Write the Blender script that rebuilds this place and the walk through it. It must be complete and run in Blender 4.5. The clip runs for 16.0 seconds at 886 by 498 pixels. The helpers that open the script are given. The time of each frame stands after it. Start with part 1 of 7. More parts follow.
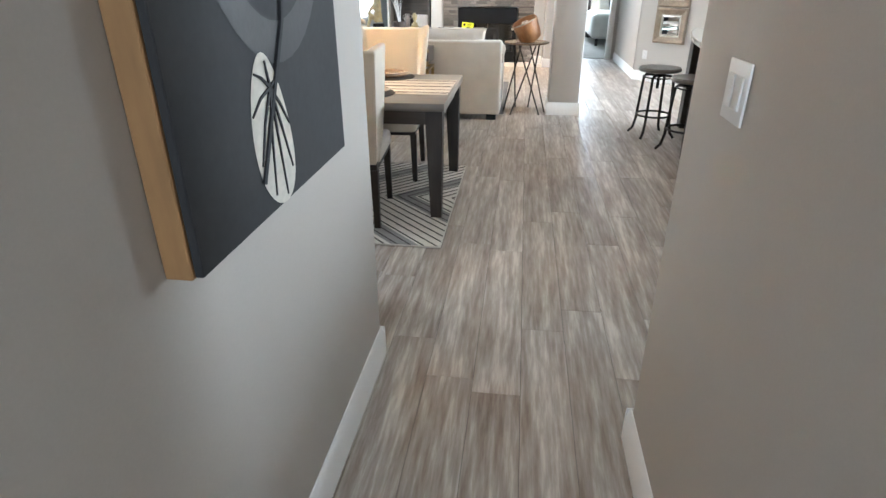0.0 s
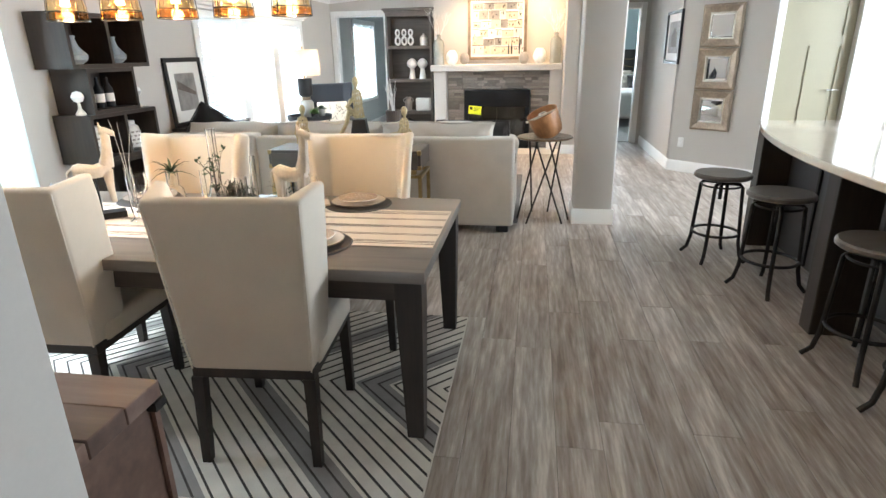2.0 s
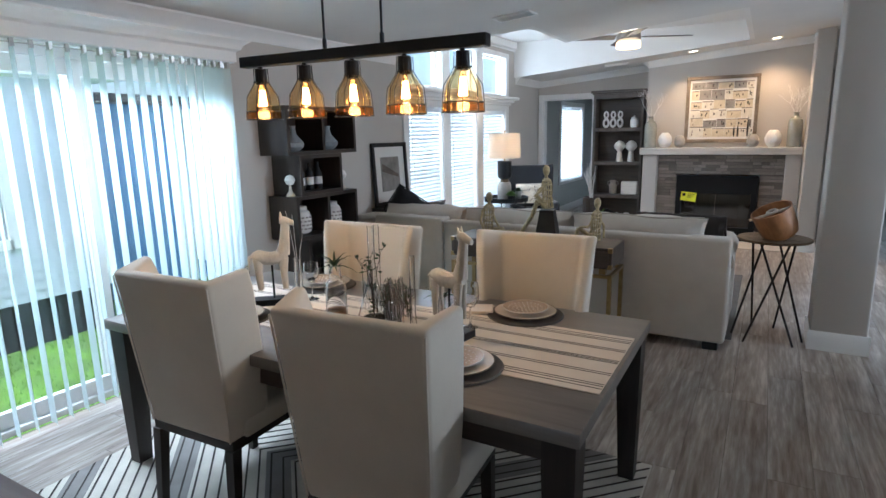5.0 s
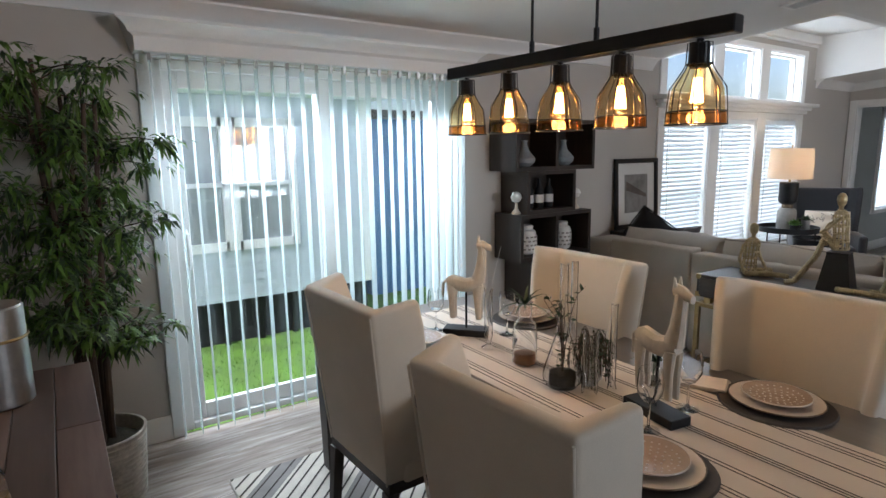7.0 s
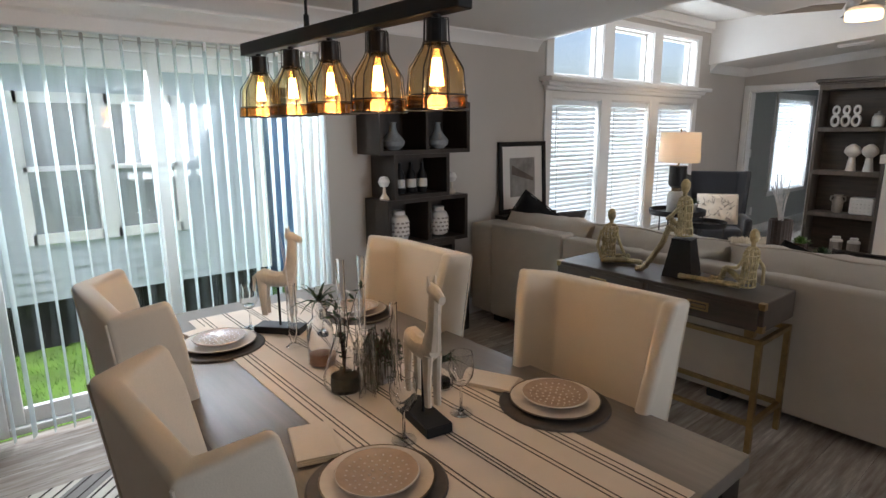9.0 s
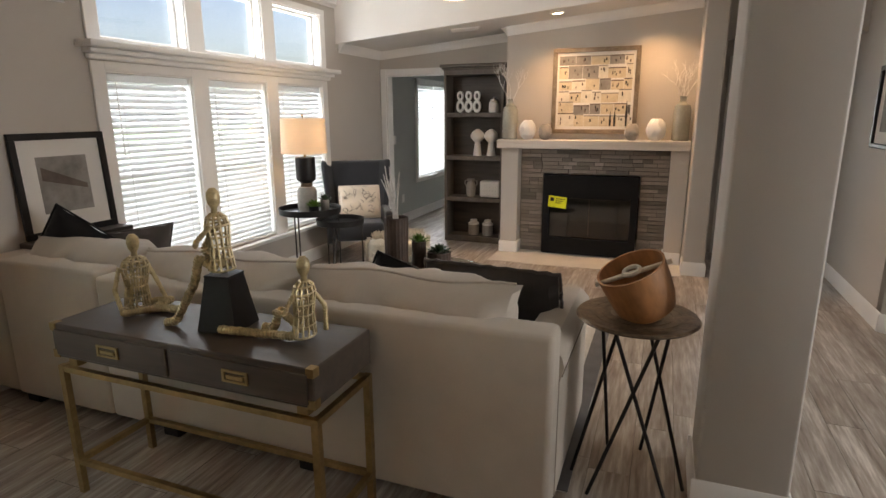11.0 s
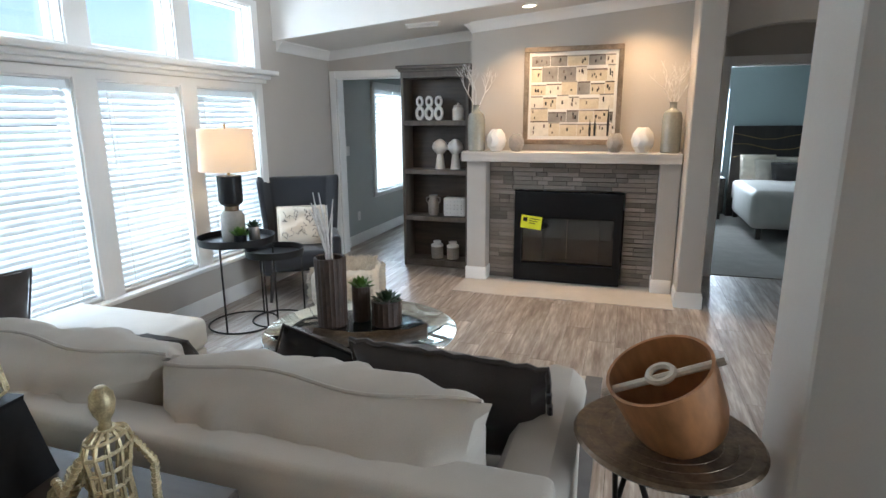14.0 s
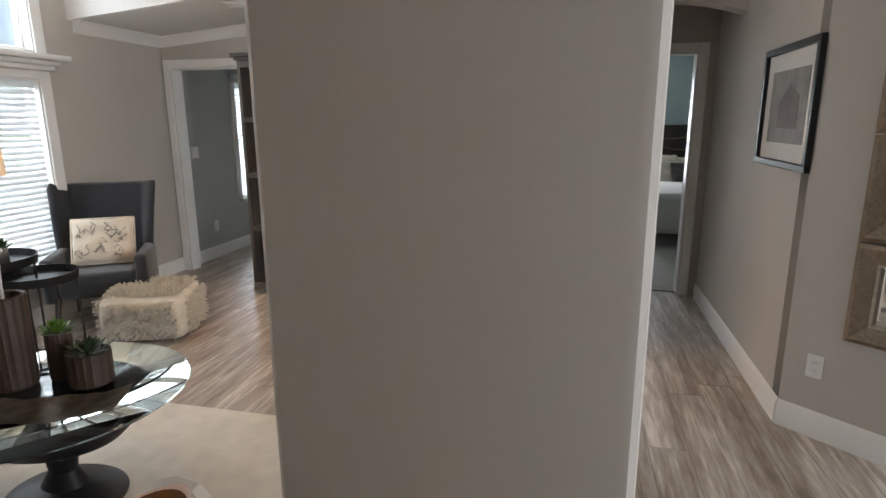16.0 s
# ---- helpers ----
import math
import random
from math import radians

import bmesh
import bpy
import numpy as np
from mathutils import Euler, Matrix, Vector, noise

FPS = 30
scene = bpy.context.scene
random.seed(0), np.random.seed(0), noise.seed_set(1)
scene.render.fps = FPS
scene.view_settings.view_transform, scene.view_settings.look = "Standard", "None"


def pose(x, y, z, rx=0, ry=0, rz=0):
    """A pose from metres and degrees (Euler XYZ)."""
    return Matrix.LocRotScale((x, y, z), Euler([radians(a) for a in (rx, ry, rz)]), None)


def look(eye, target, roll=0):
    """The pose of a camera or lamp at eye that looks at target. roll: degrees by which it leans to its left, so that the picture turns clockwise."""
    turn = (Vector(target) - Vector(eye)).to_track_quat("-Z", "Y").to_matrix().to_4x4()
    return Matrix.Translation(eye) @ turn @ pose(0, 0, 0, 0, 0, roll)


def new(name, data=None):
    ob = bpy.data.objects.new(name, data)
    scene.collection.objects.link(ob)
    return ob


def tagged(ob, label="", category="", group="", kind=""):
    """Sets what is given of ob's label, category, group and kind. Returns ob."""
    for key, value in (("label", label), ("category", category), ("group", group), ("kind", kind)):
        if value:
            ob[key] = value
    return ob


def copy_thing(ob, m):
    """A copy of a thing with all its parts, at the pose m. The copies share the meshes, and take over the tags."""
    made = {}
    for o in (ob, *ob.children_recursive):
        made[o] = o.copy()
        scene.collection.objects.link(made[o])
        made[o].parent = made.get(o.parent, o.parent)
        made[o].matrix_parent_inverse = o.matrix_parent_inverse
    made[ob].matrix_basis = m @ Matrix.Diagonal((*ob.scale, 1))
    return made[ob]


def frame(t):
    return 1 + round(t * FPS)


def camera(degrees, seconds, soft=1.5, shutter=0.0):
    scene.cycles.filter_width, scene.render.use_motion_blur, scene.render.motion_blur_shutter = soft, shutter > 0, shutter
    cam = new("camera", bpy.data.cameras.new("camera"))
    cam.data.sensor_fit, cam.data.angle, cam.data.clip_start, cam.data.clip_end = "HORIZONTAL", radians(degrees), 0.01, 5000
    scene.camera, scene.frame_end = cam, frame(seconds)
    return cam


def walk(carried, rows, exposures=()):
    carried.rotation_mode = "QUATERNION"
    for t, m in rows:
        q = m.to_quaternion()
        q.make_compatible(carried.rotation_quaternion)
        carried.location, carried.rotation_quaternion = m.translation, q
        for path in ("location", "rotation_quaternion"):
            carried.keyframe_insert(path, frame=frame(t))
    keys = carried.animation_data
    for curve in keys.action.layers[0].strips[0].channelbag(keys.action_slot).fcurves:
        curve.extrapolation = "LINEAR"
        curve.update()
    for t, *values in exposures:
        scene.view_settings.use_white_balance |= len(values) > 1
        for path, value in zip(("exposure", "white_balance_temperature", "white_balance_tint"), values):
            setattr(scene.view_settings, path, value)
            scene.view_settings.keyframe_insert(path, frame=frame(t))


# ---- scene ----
cam = camera(76, 16.0)
PATH = [
    (0, (0.048, 0.123, 1.404), (-0.183, 1.831, 0.57), -0.2),
    (0.5, (0.037, 0.462, 1.41), (-0.143, 2.196, 0.621), -0.8),
    (1, (0.016, 0.846, 1.433), (-0.165, 2.595, 0.676), -0.7),
    (1.5, (0.019, 1.257, 1.454), (-0.183, 3.029, 0.757), -0.9),
    (2, (-0.026, 1.579, 1.467), (-0.311, 3.364, 0.837), -1),
    (2.5, (-0.056, 1.773, 1.506), (-0.481, 3.556, 0.956), -1.2),
    (3, (-0.039, 1.814, 1.536), (-0.58, 3.582, 1.039), -0.8),
    (3.2, (-0.021, 1.827, 1.536), (-0.605, 3.594, 1.061), -0.9),
    (5.3, (-0.006, 2.078, 1.538), (-1.03, 3.654, 1.176), -1.1),
    (5.5, (-0.005, 2.13, 1.529), (-1.104, 3.658, 1.178), -1.1),
    (6, (-0.029, 2.25, 1.52), (-1.311, 3.631, 1.181), -1.2),
    (6.5, (-0.068, 2.372, 1.543), (-1.508, 3.588, 1.208), -1),
    (7, (-0.084, 2.458, 1.555), (-1.64, 3.522, 1.224), -0.8),
    (7.5, (-0.056, 2.536, 1.564), (-1.676, 3.498, 1.228), -0.7),
    (8, (-0.017, 2.636, 1.559), (-1.646, 3.579, 1.207), -0.7),
    (8.5, (0.065, 2.799, 1.566), (-1.505, 3.827, 1.189), -0.4),
    (9, (0.129, 3.003, 1.566), (-1.312, 4.198, 1.169), -0.3),
    (9.5, (0.162, 3.279, 1.568), (-1.087, 4.672, 1.161), -0.3),
    (10, (0.214, 3.64, 1.548), (-0.764, 5.233, 1.135), -0.4),
    (10.2, (0.222, 3.79, 1.554), (-0.654, 5.443, 1.138), -0.3),
    (12.5, (-0.093, 5.053, 1.546), (-0.685, 6.816, 1.091), -0.3),
    (13, (-0.096, 5.153, 1.573), (-0.691, 6.917, 1.128), -0.3),
    (13.5, (-0.07, 5.186, 1.563), (-0.665, 6.955, 1.14), -0.4),
    (14, (-0.055, 5.194, 1.576), (-0.636, 6.967, 1.148), -0.4),
    (14.5, (0.045, 5.282, 1.564), (-0.526, 7.06, 1.142), -0.6),
    (15, (0.183, 5.484, 1.58), (-0.358, 7.267, 1.145), -0.7),
    (15.5, (0.344, 5.731, 1.54), (-0.146, 7.533, 1.116), -0.9),
    (15.8, (0.53, 5.965, 1.546), (0.097, 7.777, 1.108), -0.7),
    (16, (0.62, 6.12, 1.523), (0.197, 7.942, 1.098), -0.3),
]
EXPOSURES = [(0.0, 2.45, 5850, 9), (1.5, 2.25, 6050, 9), (3.0, 1.6, 5700, 9), (5.5, 0.65, 5500, 12), (7.0, 0.42, 6050, 15), (8.5, 0.45, 6350, 16), (9.5, 0.28, 7000, 19), (10.0, 0.42, 7900, 22), (10.2, 0.42, 7900, 22), (12.5, 0.95, 5750, 9), (14.5, 0.9, 5800, 10), (15.5, 0.6, 6300, 14), (16.0, 0.68, 6600, 15)]
walk(cam, [(t, look(eye, target, roll)) for t, eye, target, roll in PATH], EXPOSURES)

# ---- world and large lights ----
world = bpy.data.worlds.new("sky_world")
scene.world = world
world.use_nodes = True
wn = world.node_tree
sky = wn.nodes.new("ShaderNodeTexSky")
sky.sky_type = "NISHITA"
sky.sun_disc = False
sky.sun_elevation = radians(52)
sky.sun_rotation = radians(165)
sky.dust_density = 3.0
wn.links.new(sky.outputs[0], wn.nodes["Background"].inputs[0])
wn.nodes["Background"].inputs[1].default_value = 0.15


def lamp(name, kind, m, energy, color=(1, 1, 1), size=None, size_y=None, angle=None, radius=None):
    data = bpy.data.lights.new(name, kind)
    data.energy, data.color = energy, color
    if kind == "AREA":
        data.shape, data.size, data.size_y = "RECTANGLE", size, size_y or size
    if angle is not None:
        data.angle = angle
    if radius is not None:
        data.shadow_soft_size = radius
    ob = new(name, data)
    ob.matrix_world = m
    return ob


sun_dir = Vector((math.sin(radians(165)) * math.cos(radians(52)), math.cos(radians(165)) * math.cos(radians(52)), math.sin(radians(52))))
lamp("sun", "SUN", look(sun_dir * 30, (0, 0, 0)), 3.5, (1.0, 0.97, 0.93), angle=radians(14))
DAY = (0.86, 0.95, 1.0)
W = -3.35  # inner face of the west wall
lamp("clerestory_daylight", "AREA", look((W - 0.3, 8.48, 2.35), (0, 8.48, 2.0)), 72, DAY, 3.6, 1.1)
lamp("window_daylight", "AREA", look((W - 0.32, 8.48, 1.2), (0, 8.48, 0.9)), 66, DAY, 3.0, 1.5)
lamp("far_room_daylight", "AREA", look((W - 0.32, 13.0, 1.3), (0, 13.0, 0.9)), 85, DAY, 1.6, 1.5)
lamp("bedroom_daylight", "AREA", look((1.065, 15.63, 1.35), (1.065, 12.0, 1.35)), 46, DAY, 0.66, 1.34)
# added fill lamp for the kitchen side; the wall behind it has no window
lamp("kitchen_fill", "AREA", look((5.9, 6.6, 1.5), (1.0, 7.6, 1.0)), 165, DAY, 2.4, 1.2)
lamp("patio_daylight", "AREA", look((W - 0.5, 3.87, 2.2), (-1.4, 3.6, 0.2)), 118, DAY, 1.9, 0.3)
# added, unseen lamp inside the closed entry that brightens the hall from behind
lamp("entry_fill", "AREA", look((0, -2.4, 1.5), (0, 0, 1.2)), 11, DAY, 0.8, 1.6)


# ---- materials ----
def mat(name, color, rough=0.6, metal=0.0, var=0.12, scale=6.0, fine=60.0, bump=0.15, stretch=(1, 1, 1), dark=None, spec=0.5, rnd=0.0, dist=0.01, sheen=0.0, coat=0.0):
    """A surface with variation at a coarse and a fine scale, and relief."""
    m = bpy.data.materials.new(name)
    m.use_nodes = True
    n, l = m.node_tree.nodes, m.node_tree.links
    b = n["Principled BSDF"]
    tc = n.new("ShaderNodeTexCoord")
    mp = n.new("ShaderNodeMapping")
    mp.inputs["Scale"].default_value = stretch
    l.new(tc.outputs["Object"], mp.inputs["Vector"])
    big, small = n.new("ShaderNodeTexNoise"), n.new("ShaderNodeTexNoise")
    big.inputs["Scale"].default_value, big.inputs["Detail"].default_value = scale, 4
    small.inputs["Scale"].default_value, small.inputs["Detail"].default_value = fine, 3
    add = n.new("ShaderNodeMath")
    add.operation = "MULTIPLY_ADD"
    add.inputs[1].default_value, add.inputs[2].default_value = 0.6, 0.0
    l.new(big.outputs[0], add.inputs[0])
    add2 = n.new("ShaderNodeMath")
    add2.operation = "MULTIPLY_ADD"
    add2.inputs[1].default_value = 0.4
    l.new(small.outputs[0], add2.inputs[0])
    l.new(add.outputs[0], add2.inputs[2])
    for t in (big, small):
        l.new(mp.outputs[0], t.inputs["Vector"])
    ramp = n.new("ShaderNodeValToRGB")
    e = ramp.color_ramp.elements
    lo = dark or tuple(c * (1 - var * 1.6) for c in color)
    hi = tuple(min(1, c * (1 + var)) for c in color)
    e[0].position, e[0].color = 0.3, (*lo, 1)
    e[1].position, e[1].color = 0.7, (*hi, 1)
    l.new(add2.outputs[0], ramp.inputs[0])
    out = ramp.outputs[0]
    if rnd:
        info = n.new("ShaderNodeObjectInfo")
        hsv = n.new("ShaderNodeHueSaturation")
        mr = n.new("ShaderNodeMapRange")
        mr.inputs[3].default_value, mr.inputs[4].default_value = 1 - rnd, 1 + rnd
        l.new(info.outputs["Random"], mr.inputs[0])
        l.new(mr.outputs[0], hsv.inputs["Value"])
        l.new(out, hsv.inputs["Color"])
        out = hsv.outputs[0]
    l.new(out, b.inputs["Base Color"])
    b.inputs["Roughness"].default_value = rough
    b.inputs["Metallic"].default_value = metal
    b.inputs["Specular IOR Level"].default_value = spec
    b.inputs["Sheen Weight"].default_value = sheen
    b.inputs["Coat Weight"].default_value = coat
    if bump:
        bp = n.new("ShaderNodeBump")
        bp.inputs["Strength"].default_value, bp.inputs["Distance"].default_value = bump, dist
        l.new(add2.outputs[0], bp.inputs["Height"])
        l.new(bp.outputs[0], b.inputs["Normal"])
    return m


def glass(name, color=(1, 1, 1), rough=0.0, ior=1.45):
    m = bpy.data.materials.new(name)
    m.use_nodes = True
    b = m.node_tree.nodes["Principled BSDF"]
    b.inputs["Base Color"].default_value = (*color, 1)
    b.inputs["Transmission Weight"].default_value = 1.0
    b.inputs["Roughness"].default_value = rough
    b.inputs["IOR"].default_value = ior
    return m


def thin_glass(name, color=(0.97, 0.99, 1.0), gloss=0.06):
    """A flat pane: lets light straight through, with a faint mirror on it."""
    m = bpy.data.materials.new(name)
    m.use_nodes = True
    n, l = m.node_tree.nodes, m.node_tree.links
    n.remove(n["Principled BSDF"])
    tr, gl, mx = n.new("ShaderNodeBsdfTransparent"), n.new("ShaderNodeBsdfGlossy"), n.new("ShaderNodeMixShader")
    tr.inputs[0].default_value = (*color, 1)
    gl.inputs["Roughness"].default_value = 0.02
    mx.inputs[0].default_value = gloss
    l.new(tr.outputs[0], mx.inputs[1])
    l.new(gl.outputs[0], mx.inputs[2])
    l.new(mx.outputs[0], n["Material Output"].inputs[0])
    return m


def translucent(name, color, share, rough=0.6, clear=0.0):
    m = bpy.data.materials.new(name)
    m.use_nodes = True
    n, l = m.node_tree.nodes, m.node_tree.links
    b = n["Principled BSDF"]
    b.inputs["Base Color"].default_value = (*color, 1)
    b.inputs["Roughness"].default_value = rough
    tr, mx = n.new("ShaderNodeBsdfTranslucent"), n.new("ShaderNodeMixShader")
    tr.inputs[0].default_value = (*color, 1)
    mx.inputs[0].default_value = share
    l.new(b.outputs[0], mx.inputs[1])
    l.new(tr.outputs[0], mx.inputs[2])
    out = mx.outputs[0]
    if clear:
        cl, mx2 = n.new("ShaderNodeBsdfTransparent"), n.new("ShaderNodeMixShader")
        mx2.inputs[0].default_value = clear
        l.new(out, mx2.inputs[1])
        l.new(cl.outputs[0], mx2.inputs[2])
        out = mx2.outputs[0]
    l.new(out, n["Material Output"].inputs[0])
    return m


def glow(name, color, strength):
    m = bpy.data.materials.new(name)
    m.use_nodes = True
    b = m.node_tree.nodes["Principled BSDF"]
    b.inputs["Base Color"].default_value = (*color, 1)
    b.inputs["Emission Color"].default_value = (*color, 1)
    b.inputs["Emission Strength"].default_value = strength
    return m


def plank_mat(name, stops, along=1, fine=34.0, rnd=0.16, rough=0.42):
    """Long-grained wood; the grain runs along the given axis, and each board has its own shade and figure."""
    m = bpy.data.materials.new(name)
    m.use_nodes = True
    n, l = m.node_tree.nodes, m.node_tree.links
    b = n["Principled BSDF"]
    tc, mp, info = n.new("ShaderNodeTexCoord"), n.new("ShaderNodeMapping"), n.new("ShaderNodeObjectInfo")
    off = n.new("ShaderNodeVectorMath")
    off.operation = "MULTIPLY_ADD"
    comb = n.new("ShaderNodeCombineXYZ")
    for i in range(3):
        l.new(info.outputs["Random"], comb.inputs[i])
    off.inputs[1].default_value = (17, 31, 23)
    l.new(comb.outputs[0], off.inputs[0])
    l.new(tc.outputs["Object"], off.inputs[2])
    mp.inputs["Scale"].default_value = tuple(0.09 if i == along else 1.0 for i in range(3))
    l.new(off.outputs[0], mp.inputs["Vector"])
    streak, broad, fig = n.new("ShaderNodeTexNoise"), n.new("ShaderNodeTexNoise"), n.new("ShaderNodeTexNoise")
    streak.inputs["Scale"].default_value, streak.inputs["Detail"].default_value = fine, 6
    streak.inputs["Roughness"].default_value = 0.65
    broad.inputs["Scale"].default_value, broad.inputs["Detail"].default_value = fine / 4, 3
    fig.inputs["Scale"].default_value, fig.inputs["Detail"].default_value = fine * 4, 2
    for t in (streak, broad, fig):
        l.new(mp.outputs[0], t.inputs["Vector"])
    mix = n.new("ShaderNodeMix")
    mix.inputs[0].default_value = 0.45
    l.new(streak.outputs[0], mix.inputs[2])
    l.new(broad.outputs[0], mix.inputs[3])
    ramp = n.new("ShaderNodeValToRGB")
    e = ramp.color_ramp.elements
    while len(e) < len(stops):
        e.new(0.5)
    for k, (p, c) in enumerate(stops):
        e[k].position, e[k].color = p, (*c, 1)
    l.new(mix.outputs[0], ramp.inputs[0])
    hsv, mr = n.new("ShaderNodeHueSaturation"), n.new("ShaderNodeMapRange")
    mr.inputs[3].default_value, mr.inputs[4].default_value = 1 - rnd, 1 + rnd
    l.new(info.outputs["Random"], mr.inputs[0])
    l.new(mr.outputs[0], hsv.inputs["Value"])
    l.new(ramp.outputs[0], hsv.inputs["Color"])
    l.new(hsv.outputs[0], b.inputs["Base Color"])
    rr = n.new("ShaderNodeMapRange")
    rr.inputs[3].default_value, rr.inputs[4].default_value = rough - 0.08, rough + 0.14
    l.new(streak.outputs[0], rr.inputs[0])
    l.new(rr.outputs[0], b.inputs["Roughness"])
    bp = n.new("ShaderNodeBump")
    bp.inputs["Strength"].default_value, bp.inputs["Distance"].default_value = 0.25, 0.002
    l.new(streak.outputs[0], bp.inputs["Height"])
    l.new(bp.outputs[0], b.inputs["Normal"])
    return m


M_WALL = mat("wall_paint", (0.49, 0.455, 0.415), 0.75, var=0.03, scale=1.5, fine=180, bump=0.12, dist=0.002)
M_FARWALL = mat("far_room_paint", (0.42, 0.44, 0.43), 0.75, var=0.03, scale=1.5, fine=180, bump=0.1, dist=0.002)
M_BEDWALL = mat("bedroom_paint", (0.36, 0.43, 0.43), 0.75, var=0.03, scale=1.5, fine=180, bump=0.1, dist=0.002)
M_TRIM = mat("white_trim_paint", (0.80, 0.79, 0.77), 0.4, var=0.025, scale=3, fine=90, bump=0.05, dist=0.002)
M_CEIL = mat("ceiling_paint", (0.74, 0.73, 0.71), 0.85, var=0.03, scale=2, fine=140, bump=0.25, dist=0.003)
M_FLOOR = plank_mat("vinyl_plank", [(0.33, (0.165, 0.122, 0.094)), (0.45, (0.285, 0.235, 0.195)), (0.54, (0.375, 0.328, 0.288)), (0.66, (0.585, 0.54, 0.49))], 1, 44, 0.09, 0.34)
M_GAP = mat("floor_joint", (0.14, 0.12, 0.105), 0.9)
M_CREAM = mat("cream_linen", (0.66, 0.585, 0.485), 0.9, var=0.06, scale=5, fine=320, bump=0.35, dist=0.003, sheen=0.25)
M_SOFA = mat("beige_linen", (0.49, 0.435, 0.37), 0.92, var=0.07, scale=6, fine=320, bump=0.4, dist=0.003, sheen=0.25)
M_CHAISE = mat("pale_linen", (0.62, 0.58, 0.53), 0.92, var=0.06, scale=6, fine=320, bump=0.4, dist=0.003, sheen=0.25)
M_ESPRESSO = plank_mat("espresso_wood", [(0.3, (0.011, 0.008, 0.006)), (0.7, (0.040, 0.028, 0.021))], 2, 40, 0.06, 0.42)
M_DARKX = plank_mat("dark_wood_long", [(0.3, (0.028, 0.021, 0.017)), (0.7, (0.085, 0.063, 0.048))], 0, 40, 0.06, 0.4)
M_TABLETOP = plank_mat("grey_stained_wood", [(0.3, (0.085, 0.072, 0.060)), (0.7, (0.20, 0.175, 0.15))], 0, 26, 0.05, 0.33)
M_RUSTIC = plank_mat("rustic_plank", [(0.25, (0.055, 0.032, 0.024)), (0.5, (0.13, 0.075, 0.055)), (0.75, (0.22, 0.15, 0.12))], 0, 22, 0.35, 0.5)
M_BOOK = plank_mat("grey_brown_wood", [(0.3, (0.065, 0.054, 0.045)), (0.7, (0.15, 0.127, 0.108))], 2, 30, 0.08, 0.5)
M_BLACK = mat("black_satin", (0.010, 0.010, 0.011), 0.45, var=0.2, scale=8, bump=0.08, spec=0.3)
M_FIREBOX = mat("black_enamel", (0.007, 0.007, 0.008), 0.45, var=0.15, scale=8, bump=0.05, spec=0.2)
M_CHAR = mat("charcoal_fabric", (0.018, 0.019, 0.024), 0.9, var=0.15, scale=8, fine=300, bump=0.4, dist=0.003, sheen=0.3)
M_GREYCUSH = mat("grey_velvet", (0.050, 0.042, 0.040), 0.85, var=0.18, scale=7, fine=220, bump=0.35, dist=0.004, sheen=0.4)
M_IRON = mat("dark_iron", (0.045, 0.042, 0.04), 0.5, 0.85, var=0.3, scale=14, fine=120, bump=0.25, dist=0.002)
M_BRASS = mat("aged_brass", (0.40, 0.28, 0.13), 0.38, 1.0, var=0.2, scale=14, bump=0.1, dist=0.002)
M_GOLD = mat("gilt_weave", (0.52, 0.42, 0.24), 0.42, 0.55, var=0.35, scale=30, fine=220, bump=0.5, dist=0.003)
M_NICKEL = mat("brushed_nickel", (0.45, 0.43, 0.41), 0.32, 1.0, var=0.1, scale=20, bump=0.05)
M_COUNTER = mat("cream_solid_counter", (0.70, 0.62, 0.52), 0.12, var=0.04, scale=20, fine=260, bump=0.02, coat=0.5)
M_MANTEL = plank_mat("whitewashed_mantel", [(0.3, (0.40, 0.375, 0.35)), (0.7, (0.66, 0.64, 0.61))], 0, 24, 0.04, 0.55)
M_STONE = mat("ledger_stone", (0.27, 0.235, 0.205), 0.75, var=0.28, scale=9, fine=55, bump=0.6, stretch=(0.5, 1, 1.6), rnd=0.42, dist=0.006)
M_HEARTH = mat("pale_hearth_tile", (0.56, 0.525, 0.48), 0.5, var=0.06, scale=5, fine=70, bump=0.1)
M_RUG = mat("ivory_rug", (0.62, 0.575, 0.50), 0.98, var=0.10, scale=10, fine=260, bump=0.9, dist=0.008, sheen=0.3)
M_RUGGREY = mat("grey_rug_border", (0.16, 0.15, 0.145), 0.98, var=0.12, scale=10, fine=260, bump=0.9, dist=0.008)
M_RUGDARK = mat("charcoal_rug_line", (0.055, 0.048, 0.043), 0.98, var=0.2, scale=20, fine=260, bump=0.9, dist=0.006)
M_WHITECER = mat("white_ceramic", (0.74, 0.72, 0.69), 0.35, var=0.04, scale=9, bump=0.06)
M_GREYCER = mat("taupe_ceramic", (0.30, 0.275, 0.25), 0.55, var=0.12, scale=14, bump=0.12)
M_OLIVE = mat("grey_green_glaze", (0.27, 0.265, 0.225), 0.25, var=0.12, scale=9, bump=0.05, coat=0.3)
M_LEATHER = mat("tan_wood_bowl", (0.36, 0.165, 0.065), 0.5, var=0.25, scale=5, fine=40, bump=0.2, stretch=(1, 1, 0.4), dist=0.004)
M_BROWNVASE = mat("brown_ribbed_wood", (0.060, 0.036, 0.025), 0.5, var=0.3, scale=12, bump=0.2)
M_BRONZE = mat("hammered_bronze", (0.16, 0.115, 0.075), 0.35, 0.7, var=0.4, scale=24, fine=90, bump=0.5, dist=0.004)
M_WHITEWOOD = mat("pale_carved_wood", (0.60, 0.525, 0.43), 0.6, var=0.14, scale=14, fine=80, bump=0.25, stretch=(1, 1, 0.4))
